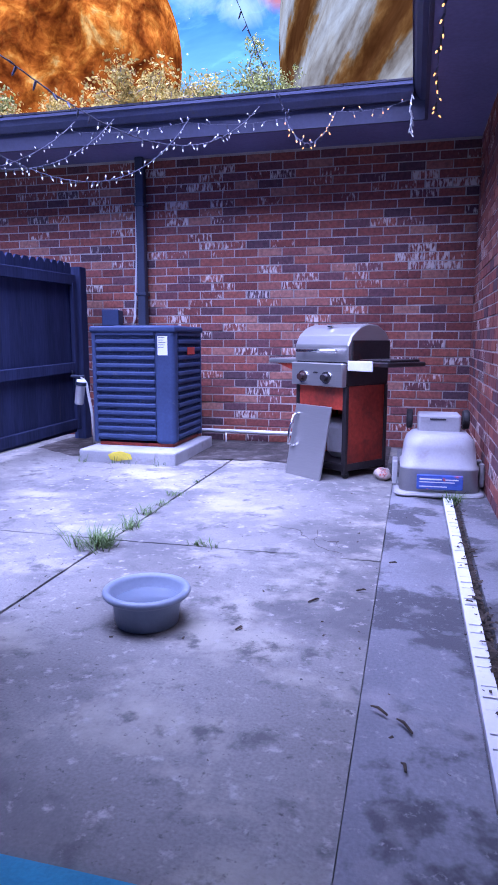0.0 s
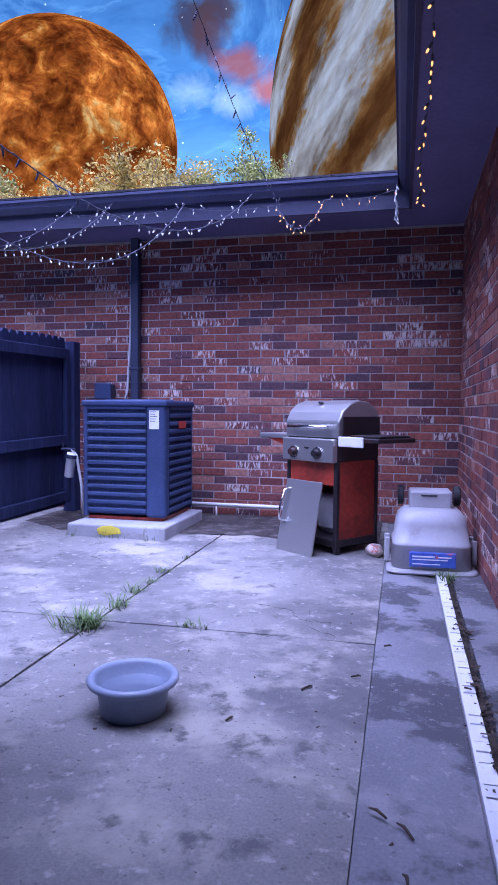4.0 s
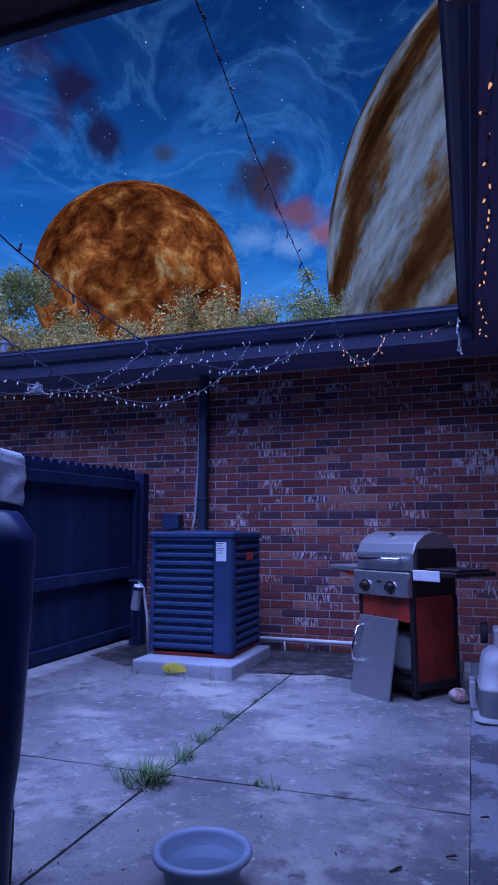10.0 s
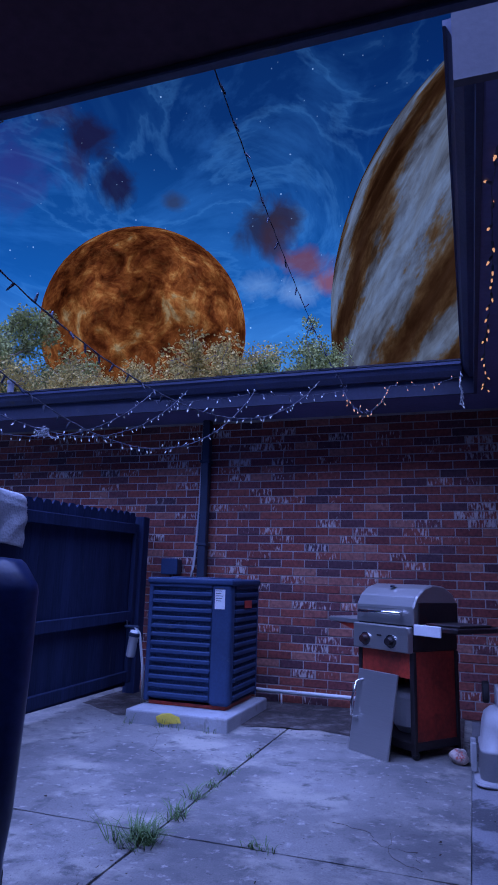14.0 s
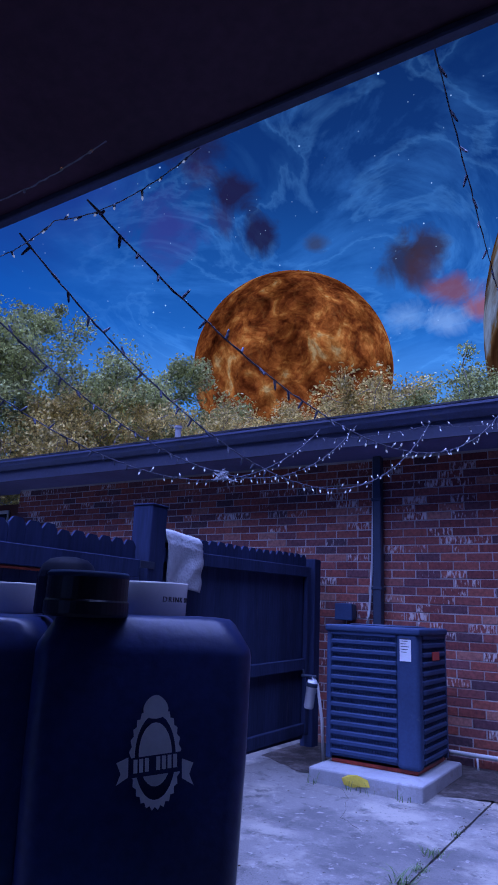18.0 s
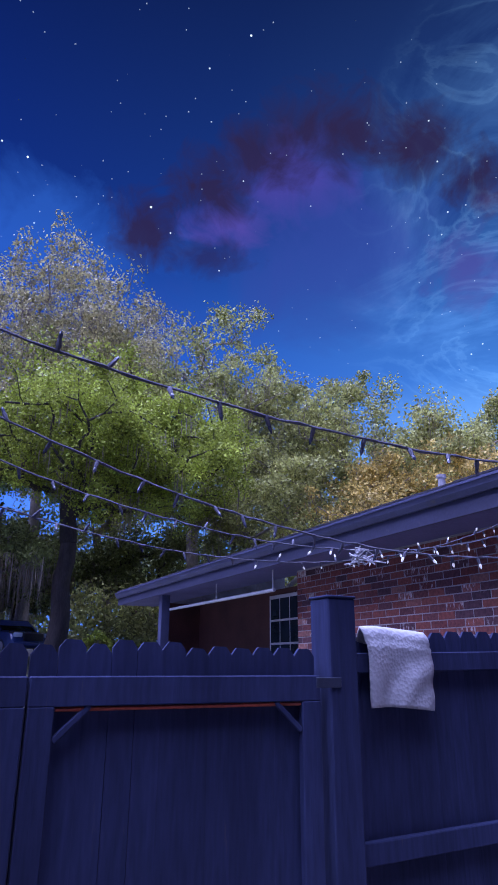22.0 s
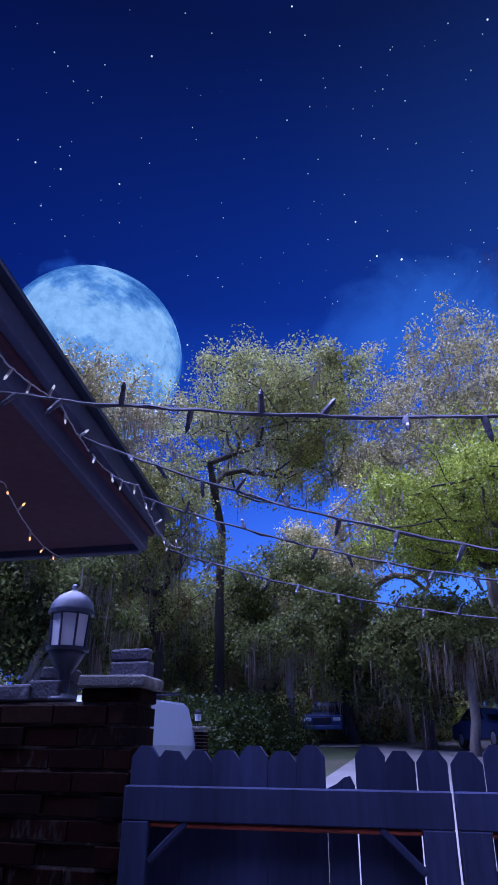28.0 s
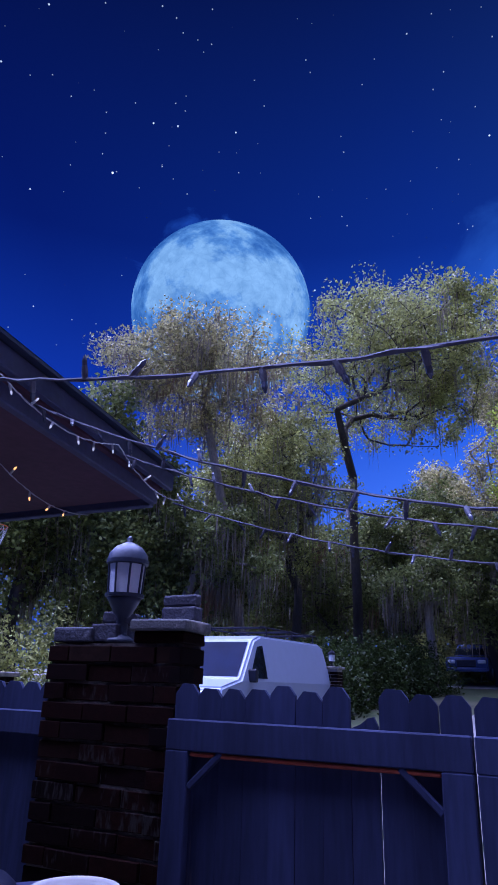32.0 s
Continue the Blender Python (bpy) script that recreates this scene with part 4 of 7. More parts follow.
part("canister", lathe([(0.0, 0.0), (0.03, 0.0), (0.036, 0.01), (0.037, 0.15), (0.042, 0.155), (0.042, 0.175), (0.034, 0.18), (0.034, 0.2), (0.0, 0.2)], 20, m=Matrix.Translation((-1.30, 4.80, 0.36)) @ Matrix.Rotation(0.14, 4, "Y")), "plastic_white", fc, smooth=True)
part("collar", lathe([(0.036, 0.0), (0.044, 0.004), (0.044, 0.028), (0.036, 0.032)], 20, m=Matrix.Translation((-1.278, 4.80, 0.51)) @ Matrix.Rotation(0.14, 4, "Y")), "metal_dark", fc)
part("standpipe", tube([(-1.20, 4.86, 0.0), (-1.215, 4.85, 0.3), (-1.24, 4.82, 0.53), (-1.27, 4.80, 0.585)], 0.012, 8), "plastic_white", fc, smooth=True)
part("valve", merge(tube([(-1.36, 4.80, 0.585), (-1.24, 4.80, 0.585)], 0.011, 8), tube([(-1.34, 4.80, 0.58), (-1.345, 4.79, 0.63)], 0.006, 6)), "metal_dark", fc, "brass tap")
tagged(part("wall_pipe", merge(tube([(-0.60, 5.42, 0.10), (0.2, 5.42, 0.098), (0.95, 5.42, 0.09)], 0.016, 10), tube([(-0.2, 5.42, 0.10), (-0.19, 5.40, 0.0)], 0.008, 6)), "plastic_white", smooth=True), "white plastic pipe along the foot of the wall", "pipe")

# gas grill, turned towards the gate
grill = thing("gas_grill", "small two-burner gas grill with steel lid and rusty red cart", "grill", at=(0.585, 4.42, 0), turn=-37.5)
grill.scale = (1.07, 1.0, 0.95)
GW, GD = 0.43, 0.40
for x in (0.0, GW - 0.03):
    for y in (0.0, GD - 0.03):
        part("leg", box(x, y, 0.03, x + 0.03, y + 0.03, 0.62, 0.004), "grill_black", grill)
part("side_panel", box(GW - 0.02, 0.03, 0.06, GW - 0.008, GD - 0.03, 0.62), "grill_red", grill, "rusty dark red side panel")
part("side_panel", box(0.008, 0.03, 0.06, 0.02, GD - 0.03, 0.62), "grill_red", grill, "rusty dark red side panel")
part("back_panel", box(0.03, GD - 0.02, 0.06, GW - 0.03, GD - 0.01, 0.62), "grill_red", grill)
part("bottom_shelf", box(0.0, 0.0, 0.05, GW, GD, 0.10, 0.006), "grill_black", grill)
part("front_rail", box(0.03, 0.005, 0.46, GW - 0.03, 0.02, 0.62, 0.003), "grill_red", grill, "rusty red front rail")
tankb = lathe([(0, 0), (0.10, 0.0), (0.13, 0.04), (0.13, 0.2), (0.10, 0.26), (0.03, 0.28), (0.03, 0.31), (0, 0.31)], 20, m=Matrix.Translation((0.24, 0.245, 0.10)))
tagged(part("gas_bottle", tankb, "plastic_grey"), "grey gas bottle inside the grill cart", "gas bottle").matrix_world = grill.matrix_world
cp = part("control_panel", prism([(0.0, 0.615), (0.0, 0.77), (GW, 0.77), (GW, 0.615)], 0.05, bevel=0.006), "steel", grill, "brushed steel control panel")
cp.location = (0, -0.045, 0)
for x in (0.11, 0.31):
    kn = part("knob", lathe([(0.0, 0.0), (0.036, 0.0), (0.036, 0.008), (0.026, 0.012), (0.022, 0.038), (0.0, 0.04)], 20, m=Matrix.Translation((x, -0.045, 0.675)) @ Matrix.Rotation(math.pi / 2, 4, "X")), "grill_black", grill, "black control knob", smooth=False)
    part("bezel", lathe([(0.036, 0.0), (0.041, 0.0), (0.041, 0.006), (0.036, 0.006)], 20, m=Matrix.Translation((x, -0.046, 0.675)) @ Matrix.Rotation(math.pi / 2, 4, "X")), "chrome", kn)
part("igniter", box(0.20, -0.05, 0.70, 0.235, -0.042, 0.712, 0.002), "grill_black", grill)
part("firebox", box(0.0, 0.0, 0.62, GW, GD, 0.79, 0.01), "grill_black", grill)
hood_outline = [(0.0, 0.775), (0.0, 0.885), (0.035, 0.955), (0.10, 1.005), (0.18, 1.03), (0.28, 1.02), (0.36, 0.975), (0.405, 0.90), (0.41, 0.79)]
hb = prism(hood_outline, GW + 0.02, bevel=0.008)
bmesh.ops.transform(hb, matrix=Matrix(((0, 1, 0, -0.01), (1, 0, 0, -0.005), (0, 0, 1, 0), (0, 0, 0, 1))), verts=hb.verts)
bmesh.ops.recalc_face_normals(hb, faces=hb.faces)
hood = part("lid", hb, "steel", grill, "curved stainless lid")
for x in (0.075, 0.355):
    part("handle_post", tube([(x, 0.0, 0.85), (x, -0.045, 0.85)], 0.008, 8), "chrome", hood)
part("handle", tube([(0.05, -0.045, 0.85), (0.38, -0.045, 0.85)], 0.011, 10), "chrome", hood, "chrome lid handle", smooth=True)
part("gauge", lathe([(0, 0), (0.02, 0), (0.02, 0.01), (0, 0.012)], 16, m=Matrix.Translation((0.21, 0.09, 1.008))), "chrome", hood)
part("lid_end", box(GW + 0.012, 0.03, 0.79, GW + 0.02, 0.38, 0.92, 0.003), "grill_black", hood, "black lid end")
sl = part("side_shelf", box(-0.30, 0.03, 0.755, -0.012, 0.36, 0.79, 0.008, 2), "steel", grill, "steel side shelf")
part("bracket", prism([(-0.25, 0.755), (-0.012, 0.755), (-0.012, 0.69)], 0.02), "grill_red", sl).location = (0, 0.05, 0)
part("side_shelf", box(GW + 0.012, 0.0, 0.755, GW + 0.30, 0.36, 0.785, 0.006), "grill_black", grill, "black side shelf")
part("shelf_trim", box(GW + 0.014, -0.012, 0.725, GW + 0.20, 0.0, 0.79, 0.004), "print_light", grill, "pale shelf front")
part("shelf_tray", box(GW + 0.05, 0.05, 0.786, GW + 0.28, 0.33, 0.80, 0.004), "grill_black", grill)
for x in (0.02, GW - 0.02):
    part("caster", lathe([(0, -0.012), (0.022, -0.012), (0.025, 0), (0.022, 0.012), (0, 0.012)], 14, m=Matrix.Translation((x, 0.03, 0.025)) @ Matrix.Rotation(math.pi / 2, 4, "Y")), "rubber", grill)
door = thing("cabinet_door", "loose stainless steel grill door leaning against the cart", "door", at=(0.545, 4.26, 0.0), turn=-38)
db = box(0, 0, 0, 0.325, 0.016, 0.47, 0.003)
bmesh.ops.rotate(db, matrix=Matrix.Rotation(-0.20, 3, "X"), verts=db.verts)
part("panel", db, "steel", door)
part("handle", tube([(0.05, 0.036, 0.185), (0.03, 0.0, 0.20), (0.024, 0.012, 0.28), (0.03, 0.045, 0.39), (0.05, 0.08, 0.40)], 0.008, 8), "chrome", door, "curved chrome handle", smooth=True)

# upturned plastic litter box
lb = thing("litter_box", "grey plastic covered litter box standing upside down by the wall", "litter box", at=(1.51, 4.02, 0), turn=2)


def rounded(w, d, z, r, n=6):
    pts = []
    for cx, cy, a0 in ((w / 2 - r, d / 2 - r, 0), (-w / 2 + r, d / 2 - r, 90), (-w / 2 + r, -d / 2 + r, 180), (w / 2 - r, -d / 2 + r, 270)):
        for k in range(n + 1):
            a = radians(a0 + 90 * k / n)
            pts.append((cx + r * math.cos(a), cy + r * math.sin(a), z))
    return pts


def loft(rings, close=True):
    verts, faces, n = [], [], len(rings[0])
    for r in rings:
        verts += r
    for i in range(len(rings) - 1):
        for k in range(n):
            faces.append((i * n + k, i * n + (k + 1) % n, (i + 1) * n + (k + 1) % n, (i + 1) * n + k))
    if close:
        faces.append(tuple(range(n))[::-1])
        faces.append(tuple(range((len(rings) - 1) * n, len(rings) * n)))
    return verts, faces


part("rim", loft([rounded(0.49, 0.44, 0.0, 0.07), rounded(0.50, 0.45, 0.008, 0.07), rounded(0.49, 0.44, 0.02, 0.07), rounded(0.44, 0.40, 0.024, 0.07)]), "plastic_grey", lb, "wide flat rim")
part("tub", loft([rounded(0.44, 0.40, 0.02, 0.07), rounded(0.425, 0.385, 0.145, 0.07), rounded(0.435, 0.395, 0.15, 0.07), rounded(0.435, 0.395, 0.165, 0.07), rounded(0.415, 0.375, 0.172, 0.08), rounded(0.395, 0.36, 0.27, 0.09), rounded(0.37, 0.335, 0.315, 0.09), rounded(0.31, 0.28, 0.345, 0.09), rounded(0.26, 0.23, 0.35, 0.08)]), "plastic_grey", lb, "rounded grey tub", smooth=True)
hd = bmesh.new()
box(-0.12, -0.02, 0.20, 0.12, 0.19, 0.445, 0.012, 2, bm=hd)
part("hood", hd, "plastic_grey", lb, "raised block with a slot")
part("slot", box(-0.055, -0.0245, 0.415, 0.035, -0.02, 0.425), "print_dark", lb)
for x in (-0.165, 0.165):
    part("wheel", lathe([(0, -0.018), (0.055, -0.018), (0.06, -0.01), (0.06, 0.01), (0.055, 0.018), (0, 0.018)], 24, m=Matrix.Translation((x, 0.17, 0.40)) @ Matrix.Rotation(math.pi / 2, 4, "Y")), "rubber", lb, "dark plastic wheel")
for x in (-0.245, 0.245):
    for z, y in ((0.10, -0.05), (0.10, 0.08)):
        part("clip", box(x - 0.015, y, 0.03, x + 0.015, y + 0.03, 0.17, 0.005), "plastic_grey", lb)
sticker = part("sticker", box(-0.125, -0.222, 0.045, 0.125, -0.190, 0.125, 0.002), "label_blue", lb, "blue product label")
bars(sticker, "print_light", [(-0.11, 0.10, 0.12, 0.008), (-0.11, 0.085, 0.19, 0.005), (-0.11, 0.06, 0.15, 0.005), (0.03, 0.10, 0.07, 0.006)], Matrix.Translation((0, -0.2225, 0)))
st = bmesh.new()
bmesh.ops.create_icosphere(st, subdivisions=3, radius=0.055)
for v in st.verts:
    v.co *= 1 + 0.22 * noise.noise(v.co * 22)
    v.co.z *= 0.75
    v.co.z += 0.035
place(tagged(part("painted_stone", st, "stone_paint", smooth=True), "round stone painted with red and dark patches", "stone"), pose(1.185, 4.22, 0))
ba = bmesh.new()
bmesh.ops.create_icosphere(ba, subdivisions=3, radius=0.026)
place(tagged(part("ball", ba, "ceramic", smooth=True), "small white ball on the concrete", "ball"), pose(1.20, 4.34, 0.026))

# water bowl on the slab
wb = lathe([(0.0, 0.004), (0.088, 0.004), (0.092, 0.0), (0.098, 0.004), (0.108, 0.078), (0.124, 0.086), (0.135, 0.094), (0.138, 0.102), (0.134, 0.110), (0.126, 0.113), (0.117, 0.110), (0.112, 0.100), (0.095, 0.030), (0.0, 0.026)], 48)
place(tagged(part("pet_bowl", wb, "bowl_blue", smooth=True), "blue-grey plastic pet bowl with a wide rolled rim", "bowl"), pose(0.565, 1.885, 0))
wat = lathe([(0.0, 0.072), (0.103, 0.072)], 40)
wm = material("water", (0.14, 0.17, 0.22), 0.03, vary=0.05, bump=0, spec=0.9)
place(tagged(part("water", wat, wm), "shallow water standing in the pet bowl", "water"), pose(0.565, 1.885, 0))
tagged(part("door_mat", slab_bm(0.30, 0.25, 1.02, 0.94, 0.002, 0.014, 10, 0.002, 4), "mat_teal"), "teal woven mat lying on the concrete", "mat")


# ---------------------------------------------------------------- fence and gate
FX = -1.45
picket_mesh = {}


def picket(w, h, seed):
    """A fence board with a rounded dog-ear top, standing in the y-z plane."""
    key = (round(w, 3), round(h, 3), seed % 4)
    if key not in picket_mesh:
        rnd = random.Random(seed)
        c = rnd.uniform(0.022, 0.030)
        top = [(0.0, h - c - 0.006), (0.004, h - c), (c * 0.85, h - 0.003), (c, h), (w - c, h - rnd.uniform(0, 0.003)), (w - c * 0.85, h - 0.003), (w - 0.004, h - c), (w, h - c - 0.006)]
        b = prism([(0, 0), (w, 0)] + top[::-1], 0.016)
        bmesh.ops.transform(b, matrix=Matrix.Rotation(math.pi / 2, 4, "Z"), verts=b.verts)
        me = bpy.data.meshes.new("picket")
        b.to_mesh(me)
        b.free()
        me.materials.append(M["fence"])
        picket_mesh[key] = me
    return picket_mesh[key]


def beam(parent, name, a, b, w, h, mat="fence", label=""):
    """A timber of section w x h from a to b, laid along y or upright."""
    a, b = Vector(a), Vector(b)
    d = b - a
    own = box(-w / 2, 0, -h / 2, w / 2, d.length, h / 2, 0.004)
    q = Vector((0, 1, 0)).rotation_difference(d.normalized())
    bmesh.ops.transform(own, matrix=Matrix.Translation(a) @ q.to_matrix().to_4x4(), verts=own.verts)
    return part(name, own, mat, parent, label)


PW = 0.0945


def gate_leaf(name, y0, y1, label, gaps, missing=()):
    """A leaf of pickets on a frame; gaps: widths of the open joints beyond the boards named."""
    g = thing(name, label, "gate", "gate leaves")
    n = round((y1 - y0) / PW)
    pw = (y1 - y0) / n
    rnd = random.Random(int(y0 * 100))
    for k in range(n):
        y = y0 + (y1 - y0) * k / n
        if k in missing:
            # broken off ragged just above the rail
            own = prism([(0, 0), (pw - 0.005, 0), (pw - 0.005, 1.195), (pw * 0.8, 1.222), (pw * 0.6, 1.218), (pw * 0.35, 1.20), (0, 1.186)], 0.016)
            bmesh.ops.transform(own, matrix=Matrix.Translation((FX, y, 0.10)) @ Matrix.Rotation(math.pi / 2, 4, "Z"), verts=own.verts)
            part("picket", own, "fence", g, "broken board")
            continue
        h = 1.30 + rnd.uniform(-0.012, 0.012)
        ob = new("picket", picket(pw - gaps.get(k, 0.0004), h, k))
        ob.parent, ob.matrix_world = g, pose(FX, y, 0.10 + rnd.uniform(-0.004, 0.004), 0, 0, 0)
    # frame on the court side
    beam(g, "top_rail", (FX + 0.028, y0, 1.238), (FX + 0.028, y1, 1.238), 0.038, 0.098)
    # added strip, no real timber: draws the red tint on the shaded rail underside
    beam(g, "batten", (FX + 0.026, y0 + 0.09, 1.180), (FX + 0.026, y1 - 0.09, 1.180), 0.030, 0.014, "batten", "added red-brown strip painting the tint under the top rail")
    beam(g, "bottom_rail", (FX + 0.028, y0, 0.30), (FX + 0.028, y1, 0.30), 0.038, 0.089)
    beam(g, "stile", (FX + 0.030, y0 + 0.045, 0.22), (FX + 0.030, y0 + 0.045, 1.19), 0.036, 0.089)
    beam(g, "stile", (FX + 0.030, y1 - 0.045, 0.22), (FX + 0.030, y1 - 0.045, 1.19), 0.036, 0.089)
    beam(g, "brace", (FX + 0.034, y0 + 0.09, 1.08), (FX + 0.034, y0 + 0.21, 1.19), 0.018, 0.022)
    beam(g, "brace", (FX + 0.034, y1 - 0.09, 1.08), (FX + 0.034, y1 - 0.21, 1.19), 0.018, 0.022)
    return g


gate_leaf("gate", 0.83, 1.838, "dark painted picket gate leaf with one broken board", {1: 0.0012, 2: 0.0012, 4: 0.003, 5: 0.001, 6: 0.0025, 7: 0.004, 9: 0.004}, missing=(7,))
gate_leaf("gate", 1.846, 3.0, "dark painted picket gate leaf with rounded board tops", {0: 0.003, 2: 0.0025, 3: 0.0025})
pst = thing("fence_post", "tall square dark painted fence post", "post")
part("shaft", box(FX - 0.07, 3.03, 0.0, FX + 0.075, 3.17, 1.60, 0.006), "fence", pst)
part("cap", box(FX - 0.075, 3.025, 1.60, FX + 0.08, 3.175, 1.612, 0.004), "fence", pst)
for z in (0.35, 1.24):
    part("hinge", box(FX + 0.075, 2.96, z, FX + 0.082, 3.08, z + 0.04, 0.002), "metal_dark", pst)
fp = thing("fence", "dark painted board fence panel running to the brick wall", "fence")
n = 20
rnd = random.Random(4)
PY0, PY1 = 3.18, 5.22
for k in range(n):
    y = PY0 + (PY1 - PY0) * k / n
    ob = new("board", picket((PY1 - PY0) / n - 0.001, 1.395 + 0.0028 * k + rnd.uniform(-0.005, 0.005), 40 + k % 3))
    ob.parent, ob.matrix_world = fp, pose(FX - 0.06, y, 0.07, 0, 0, 0)
for z0, z1 in ((1.335, 1.375), (0.60, 0.64), (0.13, 0.15)):
    beam(fp, "rail", (FX - 0.035, PY0, z0), (FX - 0.035, PY1, z1), 0.038, 0.085)
beam(fp, "end_stile", (FX - 0.030, PY1 - 0.03, 0.10), (FX - 0.030, PY1 - 0.03, 1.36), 0.038, 0.06)
epost = thing("fence_post", "dark painted fence post beside the brick wall", "post")
part("shaft", box(FX - 0.10, 5.25, 0.0, FX + 0.01, 5.36, 1.49, 0.006), "fence", epost)

# short fence beyond the brick pillar
fs = thing("fence", "dark painted picket fence beyond the brick pillar", "fence")
for k in range(16):
    ob = new("picket", picket(0.0985, 1.30, k % 4))
    ob.parent, ob.matrix_world = fs, pose(FX - 0.12, -1.38 + k * 0.0985, 0.09, 0, 0, 0)
for z in (0.30, 1.235):
    beam(fs, "rail", (FX - 0.092, -1.38, z), (FX - 0.092, 0.195, z), 0.038, 0.089)

# towel over the fence
tv, tf = [], []
nu, nv = 16, 22
for j in range(nv + 1):
    for i in range(nu + 1):
        u, v = i / nu, j / nv
        y = 3.262 + 0.365 * u + 0.008 * math.sin(5 * v) + 0.022 * v
        z = 1.478 - 0.335 * v + 0.012 * math.sin(3 * u + 1)
        x = FX - 0.028 + 0.02 * min(1, v * 9) + 0.008 * math.sin(9 * u + 2 * v) + 0.006 * math.sin(17 * u * v) + (0.012 if v > 0.2 else 0)
        tv.append((x, y, z))
for j in range(nv):
    for i in range(nu):
        a = j * (nu + 1) + i
        tf.append((a, a + 1, a + nu + 2, a + nu + 1))
top = [(x - 0.05, y, z - 0.09) for x, y, z in tv[:nu + 1]]
b0 = len(tv)
tv += top
for i in range(nu):
    tf.append((b0 + i, b0 + i + 1, i + 1, i))
tw = part("towel", (tv, tf), "cloth", smooth=True)
tagged(tw, "pale waffle-weave towel hung over the fence", "towel")
so = tw.modifiers.new("thick", "SOLIDIFY")
so.thickness = 0.006
wf = M["cloth"].node_tree
wv = wf.nodes.new("ShaderNodeTexVoronoi")
wv.inputs["Scale"].default_value = 62.0
gp = wf.nodes.new("ShaderNodeNewGeometry")
wf.links.new(gp.outputs["Position"], wv.inputs["Vector"])
bpn = wf.nodes.new("ShaderNodeBump")
bpn.inputs["Strength"].default_value, bpn.inputs["Distance"].default_value = 0.8, 0.004
wf.links.new(wv.outputs["Distance"], bpn.inputs["Height"])
wf.links.new(bpn.outputs[0], wf.nodes["Principled BSDF"].inputs["Normal"])

# ---------------------------------------------------------------- brick gate pillar with lantern
pil = thing("gate_pillar", "rough red brick gate pillar with loose capstones", "pillar", at=(-1.62, 0.53, 0))
PX0, PX1, PY0p, PY1p = -1.66, -1.47, 0.21, 0.82
core = part("core", box(PX0 + 0.01, PY0p + 0.01, -0.1, PX1 - 0.01, PY1p - 0.01, 1.54), "dirt", pil)
core.matrix_parent_inverse = pil.matrix_world.inverted()
rnd = random.Random(8)
for c in range(22):
    z = c * 0.07
    for face in range(2):
        ln = (PY1p - PY0p) if face == 0 else (PX1 - PX0)
        u = -0.1 if (c + face) % 2 else 0.0
        while u < ln - 0.02:
            a, b = max(u, 0), min(u + 0.193, ln)
            if b - a > 0.03:
                ob = new("brick", brick_mesh(round((b - a) / 0.02) * 0.02, 0.05, "brick_shaded"))
                ob.parent = pil
                j = rnd.uniform(-0.008, 0.010)
                if face == 0:
                    ob.matrix_world = Matrix.Translation((PX1 + j, PY0p + a, z)) @ Matrix.Rotation(math.pi / 2, 4, "Z") @ Matrix.Rotation(rnd.uniform(-0.02, 0.02), 4, "Y")
                else:
                    ob.matrix_world = Matrix.Translation((PX1 - a, PY1p + j, z)) @ Matrix.Rotation(math.pi, 4, "Z") @ Matrix.Rotation(rnd.uniform(-0.02, 0.02), 4, "Y")
            u += 0.203


def stone(parent, x0, y0, z0, x1, y1, z1, seed, mat="brick_shaded"):
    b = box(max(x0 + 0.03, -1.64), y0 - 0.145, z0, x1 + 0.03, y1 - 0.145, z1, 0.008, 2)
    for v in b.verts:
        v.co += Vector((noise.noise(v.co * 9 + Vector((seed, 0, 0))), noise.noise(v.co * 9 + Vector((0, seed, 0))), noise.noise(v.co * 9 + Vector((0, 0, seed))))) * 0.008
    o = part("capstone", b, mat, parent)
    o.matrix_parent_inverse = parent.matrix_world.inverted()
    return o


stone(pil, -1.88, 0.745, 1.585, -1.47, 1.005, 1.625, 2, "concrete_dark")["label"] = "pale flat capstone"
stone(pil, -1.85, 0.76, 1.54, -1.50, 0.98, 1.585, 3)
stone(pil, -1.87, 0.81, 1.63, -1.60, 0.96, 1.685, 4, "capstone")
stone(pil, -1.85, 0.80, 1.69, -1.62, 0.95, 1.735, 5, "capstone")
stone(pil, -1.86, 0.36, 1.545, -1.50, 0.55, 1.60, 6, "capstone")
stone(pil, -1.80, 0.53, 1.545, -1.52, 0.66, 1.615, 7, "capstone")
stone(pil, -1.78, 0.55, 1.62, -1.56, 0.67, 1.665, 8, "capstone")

lan = thing("post_lantern", "dark metal lantern with pale glass on the brick pillar", "lantern", at=(-1.54, 0.50, 1.545))
lan.scale = (1.12, 1.12, 1.06)
part("stem", lathe([(0.0, 0.0), (0.05, 0.0), (0.05, 0.012), (0.022, 0.03), (0.02, 0.09), (0.035, 0.11), (0.055, 0.15), (0.066, 0.172), (0.0, 0.172)], 20), "metal_dark", lan, smooth=True)
part("glass", lathe([(0.058, 0.175), (0.066, 0.30), (0.0, 0.30)], 8), "lantern_glass", lan, "pale frosted glass")
for k in range(8):
    a = 6.2832 * k / 8
    part("glazing_bar", tube([(0.060 * math.cos(a), 0.060 * math.sin(a), 0.173), (0.068 * math.cos(a), 0.068 * math.sin(a), 0.302)], 0.004, 5), "metal_dark", lan)
part("ring", lathe([(0.058, 0.165), (0.070, 0.168), (0.072, 0.180), (0.060, 0.182)], 24), "metal_dark", lan)
part("ring", lathe([(0.064, 0.292), (0.078, 0.296), (0.078, 0.310), (0.064, 0.312)], 24), "metal_dark", lan)
